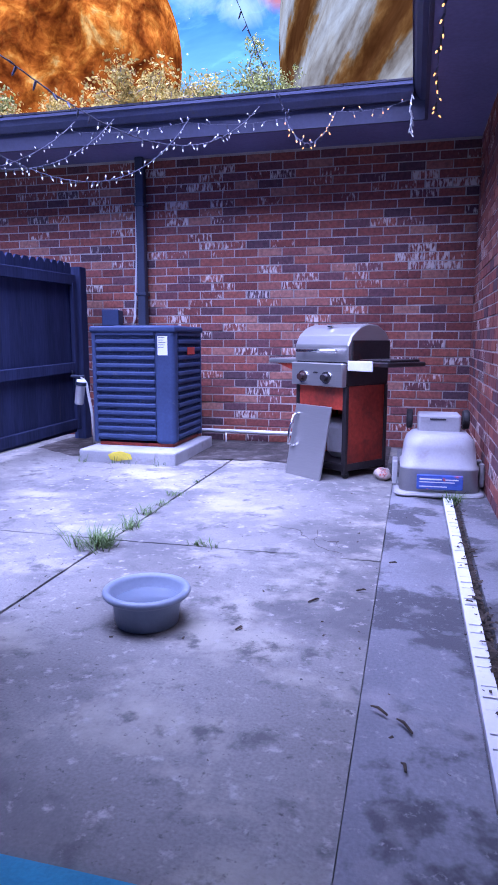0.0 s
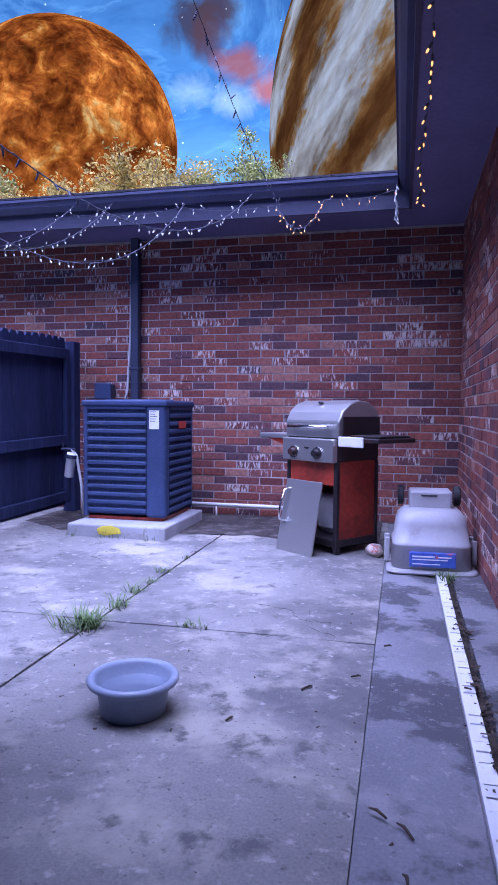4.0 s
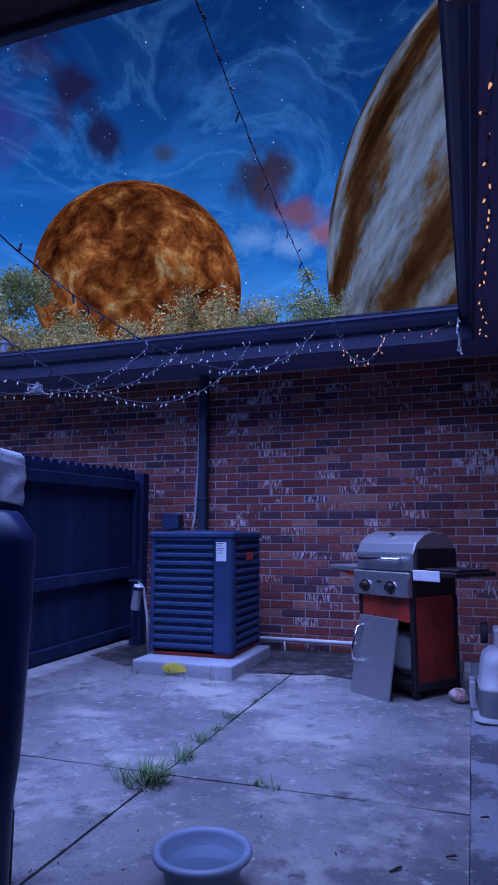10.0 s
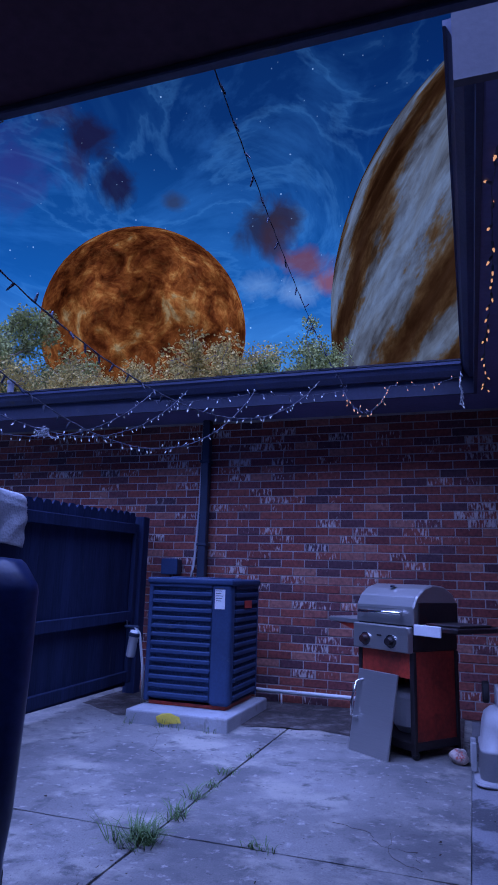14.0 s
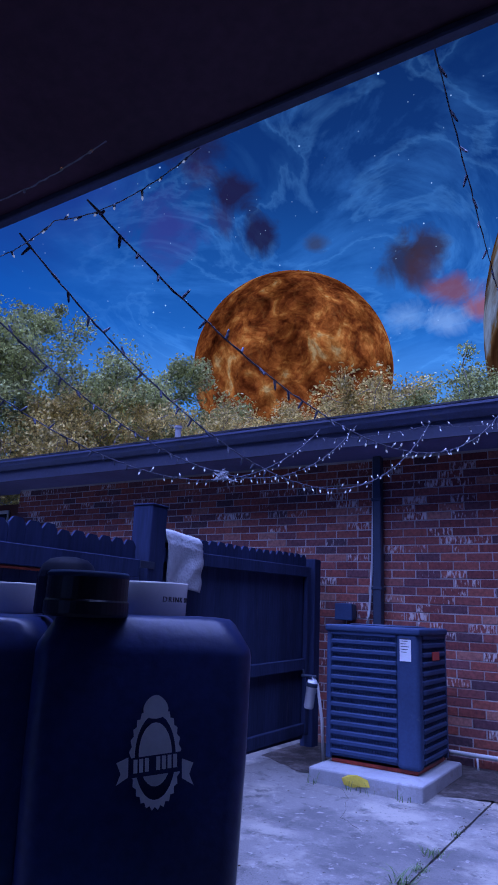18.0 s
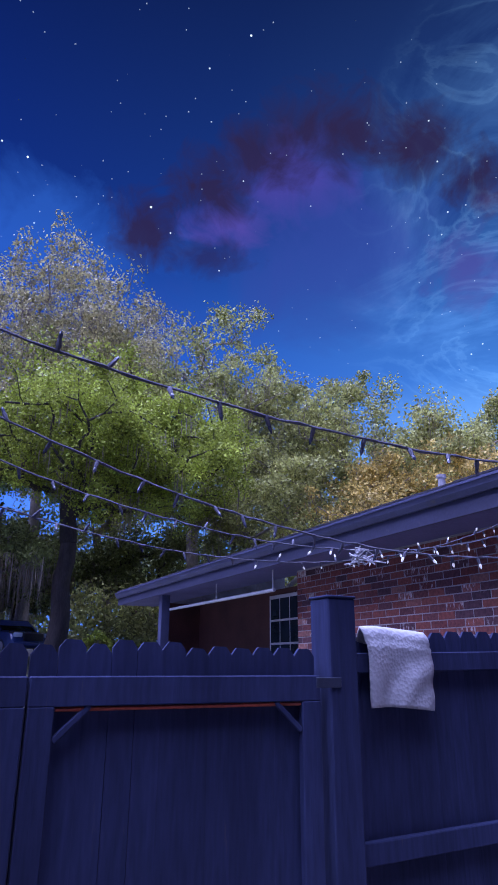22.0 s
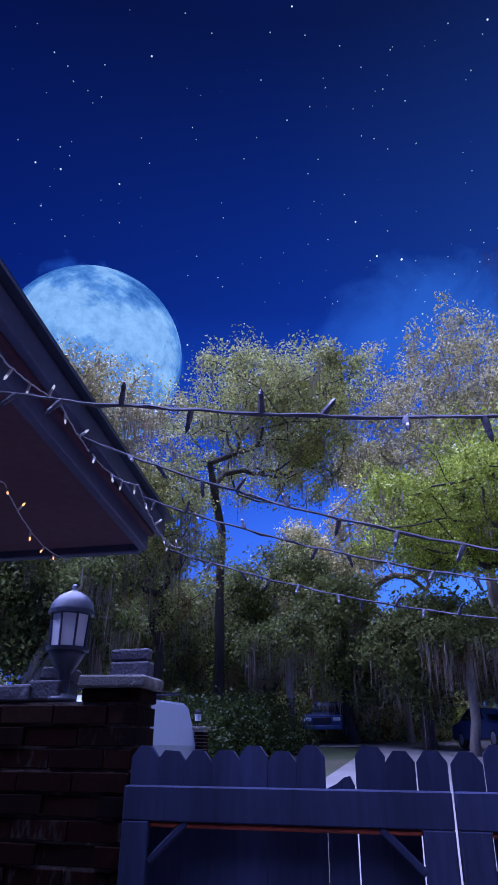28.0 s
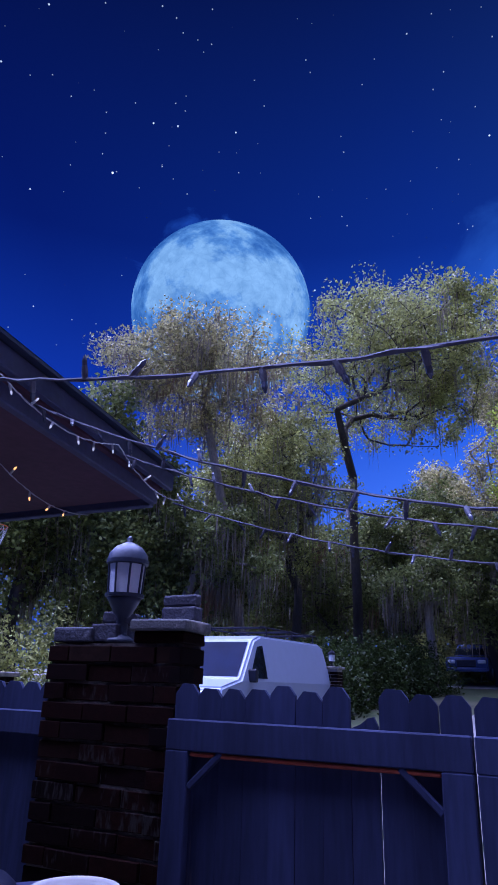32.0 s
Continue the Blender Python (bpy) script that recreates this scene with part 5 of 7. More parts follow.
part("dome", lathe([(0.076, 0.308), (0.070, 0.335), (0.050, 0.362), (0.022, 0.378), (0.008, 0.385), (0.012, 0.398), (0.0, 0.41)], 24), "metal_dark", lan, smooth=True)

# ---------------------------------------------------------------- roof of the house over the camera
hr = thing("house_roof", "dark painted low porch roof edge with fascia boards", "roof", kind="structure")
HY, HZ, HX = 1.12, 1.965, -0.90
HX1 = 2.0
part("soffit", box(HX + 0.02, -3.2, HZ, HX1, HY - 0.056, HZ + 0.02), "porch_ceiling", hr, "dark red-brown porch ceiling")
part("fascia", box(HX, HY - 0.055, HZ - 0.015, HX1, HY - 0.03, HZ + 0.045, 0.003), "paint_dark", hr, "lower fascia board")
part("filler", box(HX + 0.01, HY - 0.03, HZ + 0.025, HX1, HY - 0.012, HZ + 0.045), "porch_ceiling", hr)
part("fascia", box(HX - 0.02, HY - 0.010, HZ + 0.030, HX1, HY + 0.012, HZ + 0.080, 0.003), "paint_dark", hr, "upper fascia board")
part("drip_edge", box(HX - 0.03, HY - 0.01, HZ + 0.082, HX1, HY + 0.03, HZ + 0.090), "metal_dark", hr)
part("barge_board", box(HX - 0.025, -3.2, HZ - 0.015, HX, HY - 0.056, HZ + 0.10, 0.003), "paint_dark", hr, "barge board at the roof end")
deck = [(HX - 0.04, HY + 0.03, HZ + 0.092), (HX1, HY + 0.03, HZ + 0.092), (HX1, -3.2, HZ + 1.1), (HX - 0.04, -3.2, HZ + 1.1)]
part("roof_deck", (deck, [(0, 1, 2, 3)]), "shingle_one", hr, "grey shingles")
# the roof edge falls a little towards the gate
for ob in hr.children:
    for v in ob.data.vertices:
        v.co.z += 0.0677 * (v.co.x + 0.9) - 0.047
        v.co.y += 0.0667 * (v.co.x + 0.9) - 0.04

# ---------------------------------------------------------------- covered smoker and what stands on it
SA, SU, SV = Vector((0.325, 1.418, 0)), Vector((0.721, 0.693, 0)), Vector((-0.693, 0.721, 0))
SM = Matrix(((SU.x, SV.x, 0, SA.x), (SU.y, SV.y, 0, SA.y), (0, 0, 1, 0), (0, 0, 0, 1)))
smoker = thing("covered_smoker", "tall smoker under a fitted black fabric cover", "smoker")
smoker.matrix_world = SM
STOP = 1.015


def cover_shell(x0, x1, y0, y1, top, low, seed):
    """A draped fabric box: rounded top rim, slightly billowing sides and a wavy hem."""
    rings = []
    cx, cy = (x0 + x1) / 2, (y0 + y1) / 2
    for z, f, r in ((low, 0.93, 0.05), (low + 0.2, 0.945, 0.05), (0.45, 0.985, 0.045), (0.75, 1.02, 0.04), (top - 0.075, 1.02, 0.04), (top - 0.058, 1.005, 0.04), (top - 0.012, 0.885, 0.05), (top - 0.003, 0.84, 0.05), (top, 0.74, 0.05)):
        ring = []
        for x, y, _ in rounded((x1 - x0) * f, (y1 - y0) * f, z, r, 7):
            k = 0.010 if z < top - 0.02 else 0.003
            w = noise.noise((x * 5 + seed, y * 5, z * 1.4))
            ring.append((cx + x * (1 + k * 2 * w), cy + y * (1 + k * 2 * w), z + (0.012 * noise.noise((x * 8, y * 8, seed)) if z < low + 0.01 else 0) + (0.006 * w if z > top - 0.05 else 0)))
        rings.append(ring)
    return loft(rings)


cv = part("cover", cover_shell(-0.43, 0.0, 0.0, 0.50, STOP, 0.16, 2), "cover", smoker, "black fitted fabric cover", smooth=True)
part("cover_side", cover_shell(-0.95, -0.405, 0.035, 0.44, STOP - 0.012, 0.22, 5), "cover", smoker, "cover over the wider firebox", smooth=True)
for x, y in ((-0.02, 0.165), (-0.05, 0.42), (-0.88, 0.08), (-0.88, 0.38)):
    part("leg", box(x - 0.02, y - 0.02, 0.05, x + 0.02, y + 0.02, 0.3, 0.004), "grill_black", smoker)
    part("wheel", lathe([(0, -0.018), (0.044, -0.018), (0.05, -0.008), (0.05, 0.008), (0.044, 0.018), (0, 0.018)], 22, m=Matrix.Translation((x + 0.035, y, 0.05)) @ Matrix.Rotation(math.pi / 2, 4, "Y")), "porch_red", smoker, "dark red-brown caster wheel")
# the maker's emblem as plain shapes on the cover's end
em = bmesh.new()
n = 56
ring_o = [(0.058 * (1.0 + 0.09 * (k % 2)) * math.sin(6.2832 * k / n), 0.080 * (1.0 + 0.08 * (k % 2)) * math.cos(6.2832 * k / n)) for k in range(n)]
ring_i = [(0.049 * math.sin(6.2832 * k / n), 0.069 * math.cos(6.2832 * k / n)) for k in range(n)]
vo = [em.verts.new((x, 0, z)) for x, z in ring_o]
vi = [em.verts.new((x, 0, z)) for x, z in ring_i]
for k in range(n):
    em.faces.new((vo[k], vo[(k + 1) % n], vi[(k + 1) % n], vi[k]))
inner = [em.verts.new((0.040 * math.sin(6.2832 * k / 28), 0, 0.004 + 0.052 * math.cos(6.2832 * k / 28))) for k in range(28)]
em.faces.new(inner)
bmesh.ops.recalc_face_normals(em, faces=em.faces)
emb = part("emblem", em, "print_light", smoker, "round pale emblem with a saw-tooth rim")
emb.location = (-0.185, -0.0155, 0.755)
emb.rotation_euler = (0, radians(-4), 0)
emb.scale = (0.80, 1, 1.10)
rib = bmesh.new()
for pts in ([(-0.062, -0.032), (0.062, -0.026), (0.062, 0.006), (-0.062, 0.0)],):
    rib.faces.new([rib.verts.new((x, -0.002, z)) for x, z in pts])
part("banner", rib, "cover", emb, "dark banner across the emblem")
bar = bmesh.new()
for k in range(8):
    if k == 3:
        continue
    x = -0.052 + k * 0.0135
    bar.faces.new([bar.verts.new((x + a, -0.004, -0.024 + 0.0007 * k + b)) for a, b in ((0, 0), (0.0095, 0), (0.0095, 0.022), (0, 0.022))])
part("banner_print", bar, "print_light", emb, "pale bars of print")
for side in (-1, 1):
    tail = bmesh.new()
    tail.faces.new([tail.verts.new((side * x, -0.001, z - 0.004 * side)) for x, z in ((0.064, -0.034), (0.092, -0.046), (0.082, -0.028), (0.092, -0.010), (0.064, -0.002))])
    part("ribbon_tail", tail, "print_light", emb)
crest = bmesh.new()
crest.faces.new([crest.verts.new((0.030 * math.sin(a) * (1.0 - 0.25 * math.cos(a)), -0.001, 0.082 + 0.020 * math.cos(a))) for a in (6.2832 * k / 18 for k in range(18))])
part("crest", crest, "print_light", emb)


def crock(name, r, h, mat, at, label, category, sides=40):
    return place(tagged(part(name, lathe([(0.0, 0.0), (r * 0.94, 0.0), (r * 0.98, 0.006), (r, h - 0.004), (r * 0.985, h), (r * 0.955, h), (r * 0.94, h - 0.006), (r * 0.90, 0.014), (0.0, 0.012)], sides), mat, smooth=True), label, category, "bowls on the smoker"), pose(*at))


BOWL = crock("ceramic_bowl", 0.080, 0.080, "ceramic", (0.03, 1.44, STOP - 0.004), "white ceramic pet bowl with dark lettering on the smoker", "bowl")
txt = bpy.data.curves.new("lettering", "FONT")
txt.body, txt.size, txt.extrude, txt.align_x = "DRINK UP", 0.0165, 0.0008, "CENTER"
txt.space_character = 1.25
to = new("lettering_source", txt)
bpy.context.view_layer.update()
tm = bpy.data.meshes.new_from_object(to.evaluated_get(bpy.context.evaluated_depsgraph_get()))
bpy.data.objects.remove(to)
a0 = math.atan2(0.62 - 1.44, 1.05 - 0.03) + 0.62
for v in tm.vertices:
    a = a0 + v.co.x / 0.080
    r = 0.0802 + v.co.z
    v.co = Vector((math.cos(a) * r, math.sin(a) * r, 0.036 + v.co.y))
tm.materials.clear()
tm.materials.append(M["print_dark"])
lo = new("lettering", tm)
lo.parent = BOWL
crock("ceramic_bowl", 0.078, 0.075, "ceramic", (-0.335, 1.33, STOP - 0.012), "white ceramic pet bowl behind the black tin", "bowl")
tin = thing("round_tin", "black round tin with a pale open rim on the smoker", "tin", at=(0.05, 1.205, STOP - 0.006))
part("wall", lathe([(0.0, 0.0), (0.080, 0.0), (0.086, 0.006), (0.086, 0.03), (0.083, 0.034), (0.083, 0.080), (0.0, 0.080)], 44), "black_gloss", tin, smooth=False)
part("rim", lathe([(0.083, 0.078), (0.085, 0.084), (0.080, 0.090), (0.062, 0.088), (0.060, 0.080)], 44), "ac_grey", tin, "pale rolled rim", smooth=True)
part("lid_window", lathe([(0.0, 0.0815), (0.060, 0.0815)], 40), "window_dark", tin)
jar = thing("black_canister", "black faceted canister with a domed top on the smoker", "canister", at=(-0.13, 1.31, STOP - 0.006))
jar.scale = (0.98, 0.98, 0.98)
part("body", lathe([(0.0, 0.0), (0.068, 0.0), (0.070, 0.01), (0.070, 0.085), (0.066, 0.10)], 20), "canister", jar)
part("top", lathe([(0.067, 0.098), (0.060, 0.115), (0.045, 0.128), (0.02, 0.134), (0.0, 0.135)], 20), "canister", jar, "glossy domed top", smooth=True)


# ---------------------------------------------------------------- string lights
def strand(points, wire, bulb, step, rad, drop, name, label, seed, lit_every=1, bulb_r=0.006, long=0.02, group="strings of lights", lit=None):
    """A twisted wire through points with small bulbs hanging from it; the bulbs are parts."""
    rnd = random.Random(seed)
    pts = [Vector(p) for p in points]
    s = thing(name, label, "string lights", group)
    fine = []
    for a, b in zip(pts, pts[1:]):
        for k in range(3):
            p = a.lerp(b, k / 3)
            fine.append(p + Vector((rnd.uniform(-1, 1), rnd.uniform(-1, 1), rnd.uniform(-1, 1))) * rad * 0.7)
    fine.append(pts[-1])
    part("wire", merge(tube(fine, rad, 5), tube([p + Vector((rad * 1.2 * math.sin(i * 1.3), rad * 1.2 * math.cos(i * 1.3), rad * 0.9 * math.sin(i * 2.1))) for i, p in enumerate(fine)], rad * 0.8, 4)), wire, s)
    me_s = {}
    dist, nxt = 0.0, step * 0.5
    for a, b in zip(fine, fine[1:]):
        seg = (b - a).length
        while nxt < dist + seg:
            p = a.lerp(b, (nxt - dist) / seg)
            tilt = Vector((rnd.uniform(-0.8, 0.8), rnd.uniform(-0.8, 0.8), -1.0 if rnd.random() < 0.8 else 0.8)).normalized()
            key = bulb if lit is None or p.y < 2.5 else lit
            if key not in me_s:
                sv, sf = tube([(0, 0, 0), (0, 0, -drop), (0, 0, -drop - long)], [bulb_r * 0.8, bulb_r, bulb_r * 0.8], 6)
                me = bpy.data.meshes.new("socket")
                me.from_pydata(sv, [], sf)
                me.materials.append(M[wire])
                gv2, gf2 = tube([(0, 0, -drop - long), (0, 0, -drop - long - bulb_r * 1.6), (0, 0, -drop - long - bulb_r * 3.0)], [bulb_r * 0.7, bulb_r * 0.8, bulb_r * 0.2], 6)
                mb = bpy.data.meshes.new("bulb")
                mb.from_pydata(gv2, [], gf2)
                mb.materials.append(M[key])
                me_s[key] = (me, mb)
            q = Vector((0, 0, -1)).rotation_difference(tilt)
            m = Matrix.Translation(p) @ q.to_matrix().to_4x4()
            o = new("socket", me_s[key][0])
            o.parent, o.matrix_world = s, m
            if rnd.random() < lit_every:
                o2 = new("bulb", me_s[key][1])
                o2.parent, o2.matrix_basis = o, Matrix.Identity(4)
            nxt += step * rnd.uniform(0.75, 1.25)
        dist += seg
    return s


def swag(*nodes, sag=0.1, n=14):
    out = []
    for a, b in zip(nodes, nodes[1:]):
        out += curve_between(a, b, sag, n)[:-1]
    return out + [Vector(nodes[-1])]


W = "small white string lights hung in swags below the gutter"
EY = 4.88
strand(swag((-1.26, EY, 2.45), (-0.33, EY, 2.45), (0.44, EY, 2.43), sag=0.035), "wire_court", "bulb_lit", 0.11, 0.0016, 0.012, "string_lights", W, 1, 0.6)
strand(swag((0.76, EY, 2.44), (1.27, EY, 2.48), sag=0.03), "wire_court", "bulb_warm", 0.07, 0.0016, 0.008, "string_lights", "warm string lights running to the roof corner", 2, 1.0, 0.0045)
strand([*curve_between((0.40, EY, 2.42), (0.76, EY, 2.44), 0.19, 12)], "wire_court", "bulb_warm", 0.022, 0.003, 0.008, "string_lights", "bunched string lights with warm bulbs under the gutter", 6, 0.9, 0.0052)
strand([(1.27, 4.84, 2.50), (1.26, 4.84, 2.40), (1.275, 4.83, 2.32), (1.255, 4.84, 2.25)], "wire_white", "bulb_lit", 0.03, 0.003, 0.014, "string_lights", "short end of string lights dangling at the roof corner", 7, 0.5)
strand(swag((1.43, 4.86, 2.36), (1.41, 3.9, 2.365), (1.43, 3.1, 2.36), (1.41, 2.3, 2.365), (1.43, 1.85, 2.36), sag=0.03), "wire_court", "bulb_warm", 0.12, 0.0018, 0.008, "string_lights", "warm string lights along the dark side soffit", 8, 1.0, 0.0062)
D = "string of small clear lights slung from porch edge to gutter"
for k, (start, end, sag) in enumerate((((0.074, 1.058, 1.894), (0.213, EY, 2.513), 0.442), ((-0.259, 1.135, 1.955), (-0.312, EY, 2.473), 0.589),
                                       ((-0.585, 1.146, 1.944), (-0.912, EY, 2.513), 0.515), ((-0.883, 1.115, 1.898), (-1.236, EY, 2.518), 0.490))):
    strand([*curve_between(start, end, sag, 34)], "wire_court", "bulb_clear", 0.085, 0.0023, 0.008, "string_lights", D, 11 + k, 1.0, 0.0046, 0.010, "strings across the court", "bulb_lit")
strand([*curve_between((0.80, 1.20, 2.08), (0.44, EY, 2.42), 0.10, 28)], "wire_court", "bulb_clear", 0.13, 0.0012, 0.010, "string_lights", D, 15, 1.0, 0.0035, 0.010, "strings across the court")
# the strands meet and are knotted together over the court
kn = []
rnd = random.Random(9)
for k in range(9):
    q = Vector((-0.66, 2.69, 1.655))
    kn.append(tube([q + Vector((rnd.uniform(-0.05, 0.05), rnd.uniform(-0.05, 0.05), rnd.uniform(-0.035, 0.03))) for _ in range(4)], 0.0024, 5))
tagged(part("light_bundle", merge(*kn), "wire_white"), "tangled knot of pale wire where the light strings cross", "string lights", "strings across the court")
strand(swag((0.3, 1.155, 2.01), (-0.15, 1.155, 1.97), (-0.55, 1.155, 1.96), (-0.88, 1.155, 1.90), sag=0.04), "wire_white", "bulb_lit", 0.07, 0.0013, 0.006, "string_lights", "string lights stapled along the porch fascia", 16, 0.9, 0.0032, 0.008)
strand(swag((0.2, 0.98, 1.94), (-0.35, 0.93, 1.905), (-0.85, 0.84, 1.875), sag=0.04), "wire_white", "bulb_warm", 0.09, 0.0013, 0.006, "string_lights", "string lights under the porch ceiling", 17, 0.8, 0.0032, 0.008)

# roof vent on the far roof
rv = thing("roof_vent", "small grey metal vent and flashing on the shingle roof", "roof vent", at=(-3.41, 5.70, ZG + SL * 0.72 + 0.03))
part("flashing", box(-0.55, -0.03, 0.0, 0.5, 0.03, 0.02), "print_light", rv)
part("pipe", lathe([(0.035, 0.0), (0.035, 0.14), (0.045, 0.142), (0.045, 0.17), (0.0, 0.172)], 14), "plastic_grey", rv)
from mathutils import Quaternion


# ---------------------------------------------------------------- sky bodies
def body(name, az, el, radius, mat, label, dist=2200.0, tilt=(0, 0, 0)):
    """A far glowing globe; az from the rear wall's normal towards the gate, el above the horizon."""
    a, e = radians(az), radians(el)
    at = Vector((-math.sin(a) * math.cos(e), math.cos(a) * math.cos(e), math.sin(e))) * dist
    own = bmesh.new()
    bmesh.ops.create_uvsphere(own, u_segments=64, v_segments=40, radius=dist * math.sin(radians(radius)))
    ob = tagged(part(name, own, mat, smooth=True), label, "sky body", kind="structure")
    ob.matrix_world = Matrix.Translation(at) @ Euler([radians(v) for v in tilt]).to_matrix().to_4x4()
    return ob


def globe_material(name, layers, strength):
    """A glowing surface: layers of (kind, scale, stretch, ramp stops, blend, factor)."""
    m = bpy.data.materials.new(name)
    m.use_nodes = True
    t, l = m.node_tree.nodes, m.node_tree.links
    t.clear()
    co = t.new("ShaderNodeTexCoord")
    col = None
    for kind, scale, stretch, stops, blend, factor in layers:
        mp = t.new("ShaderNodeMapping")
        mp.inputs["Scale"].default_value = stretch
        l.new(co.outputs["Normal"], mp.inputs[0])
        if kind in ("noise", "calm"):
            n = t.new("ShaderNodeTexNoise")
            n.inputs["Scale"].default_value, n.inputs["Detail"].default_value, n.inputs["Roughness"].default_value, n.inputs["Distortion"].default_value = scale, 10, 0.62, 0.9 if kind == "noise" else 0.15
            out = n.outputs["Fac"]
        elif kind == "bands":
            n = t.new("ShaderNodeTexWave")
            n.bands_direction = "Z"
            n.inputs["Scale"].default_value, n.inputs["Distortion"].default_value, n.inputs["Detail"].default_value, n.inputs["Detail Scale"].default_value, n.inputs["Detail Roughness"].default_value = scale, 11.0, 8, 1.3, 0.66
            out = n.outputs["Fac"]
        else:
            n = t.new("ShaderNodeTexVoronoi")
            n.feature = "DISTANCE_TO_EDGE"
            n.inputs["Scale"].default_value = scale
            w = t.new("ShaderNodeTexNoise")
            w.inputs["Scale"].default_value, w.inputs["Detail"].default_value = 2.2, 5
            l.new(mp.outputs[0], w.inputs["Vector"])
            ad = t.new("ShaderNodeVectorMath")
            ad.operation = "MULTIPLY_ADD"
            ad.inputs[1].default_value = (0.6, 0.6, 0.6)
            l.new(w.outputs["Color"], ad.inputs[0])
            l.new(mp.outputs[0], ad.inputs[2])
            l.new(ad.outputs[0], n.inputs["Vector"])
            out = n.outputs["Distance"]
        if kind != "cells":
            l.new(mp.outputs[0], n.inputs["Vector"])
        r = ramp(t, stops)
        l.new(out, r.inputs[0])
        if col is None:
            col = r.outputs[0]
        else:
            mx = t.new("ShaderNodeMix")
            mx.data_type, mx.blend_type = "RGBA", blend
            mx.inputs[0].default_value = factor
            l.new(col, mx.inputs[6])
            l.new(r.outputs[0], mx.inputs[7])
            col = mx.outputs[2]
    em = t.new("ShaderNodeEmission")
    l.new(col, em.inputs[0])
    em.inputs[1].default_value = strength
    o = t.new("ShaderNodeOutputMaterial")
    l.new(em.outputs[0], o.inputs[0])
    m.cycles.emission_sampling = "NONE"
    return m


M["planet_orange"] = globe_material("planet_orange", [("noise", 3.8, (1, 1, 1), [(0.30, (0.05, 0.010, 0.003)), (0.42, (0.24, 0.055, 0.012)), (0.53, (0.50, 0.14, 0.025)), (0.61, (0.78, 0.30, 0.06)), (0.70, (1.0, 0.66, 0.26))], "MIX", 1),
                                                      ("cells", 5.0, (1, 1, 1), [(0.0, (0.55, 0.28, 0.07)), (0.05, (0.12, 0.04, 0.006)), (0.12, (0.0, 0.0, 0.0))], "ADD", 0.12),
                                                      ("noise", 1.5, (1, 1, 1), [(0.36, (0.30, 0.26, 0.24)), (0.60, (1.0, 1.0, 1.0))], "MULTIPLY", 0.9), ("noise", 17.0, (1, 1, 1), [(0.40, (0.45, 0.38, 0.34)), (0.60, (1.1, 1.1, 1.1))], "MULTIPLY", 0.7)], 0.46)
M["planet_striped"] = globe_material("planet_striped", [("bands", 1.35, (0.40, 0.40, 1.0), [(0.05, (0.14, 0.060, 0.024)), (0.36, (0.28, 0.145, 0.056)), (0.55, (0.38, 0.27, 0.165)), (0.68, (0.40, 0.41, 0.46)), (0.95, (0.58, 0.64, 0.76))], "MIX", 1),
                                                        ("noise", 3.0, (0.8, 0.8, 5.0), [(0.38, (0.34, 0.24, 0.17)), (0.50, (0.78, 0.70, 0.64)), (0.62, (1.0, 1.0, 1.05))], "MULTIPLY", 0.85), ("noise", 8.0, (1.0, 1.0, 3.0), [(0.38, (0.50, 0.45, 0.43)), (0.58, (1.05, 1.05, 1.05))], "MULTIPLY", 0.55)], 0.25)
M["moon_blue"] = globe_material("moon_blue", [("calm", 1.5, (1, 1, 1), [(0.40, (0.050, 0.17, 0.50)), (0.49, (0.13, 0.33, 0.72)), (0.56, (0.30, 0.56, 0.90))], "MIX", 1),
                                              ("calm", 7.0, (1, 1, 1), [(0.35, (0.72, 0.78, 0.84)), (0.65, (1.12, 1.1, 1.08))], "MULTIPLY", 0.9), ("cells", 9.0, (1, 1, 1), [(0.0, (0.86, 0.88, 0.9)), (0.10, (1.0, 1.0, 1.0))], "MULTIPLY", 0.7)], 0.34)
body("planet_orange", 28.9, 20.9, 8.7, "planet_orange", "glowing orange planet in the night sky", tilt=(20, 0, 40))
body("planet_striped", -13.9, 20.9, 23.8, "planet_striped", "huge banded brown and white planet in the night sky", tilt=(0, -55, 10))
body("moon", 119.0, 31.8, 7.7, "moon_blue", "large pale blue moon in the night sky", tilt=(30, 10, 70))

# ---------------------------------------------------------------- rear house end: porch recess
porch = thing("wall_porch", "dark recessed porch wall of the house", "wall", kind="structure")
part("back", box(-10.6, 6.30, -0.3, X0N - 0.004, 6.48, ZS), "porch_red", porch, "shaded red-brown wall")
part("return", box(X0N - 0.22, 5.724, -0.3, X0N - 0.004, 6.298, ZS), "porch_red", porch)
wnd = thing("window_1", "small dark window with a white glazing grid", "window", kind="structure")
part("frame", box(-7.82, 6.27, 1.25, -6.92, 6.298, 2.30, 0.004), "trim_white", wnd)
for i in range(3):
    for j in range(3):
        part("pane", box(-7.77 + i * 0.285, 6.262, 1.30 + j * 0.325, -7.77 + i * 0.285 + 0.255, 6.268, 1.30 + j * 0.325 + 0.295), "window_dark", wnd)
rl = thing("porch_rail", "pale metal rail below the porch eave", "rail", kind="structure")
part("bar", tube([(-9.3, 5.2, 2.16), (X0N - 0.02, 5.2, 2.15)], 0.022, 8), "trim_white", rl)
for x in (-9.26, -7.4, -5.78):
    part("strap", tube([(x, 5.2, 2.16), (x, 5.2, ZS)], 0.01, 6), "trim_white", rl)
pp = thing("porch_post", "dark porch post under the eave", "post", kind="structure")
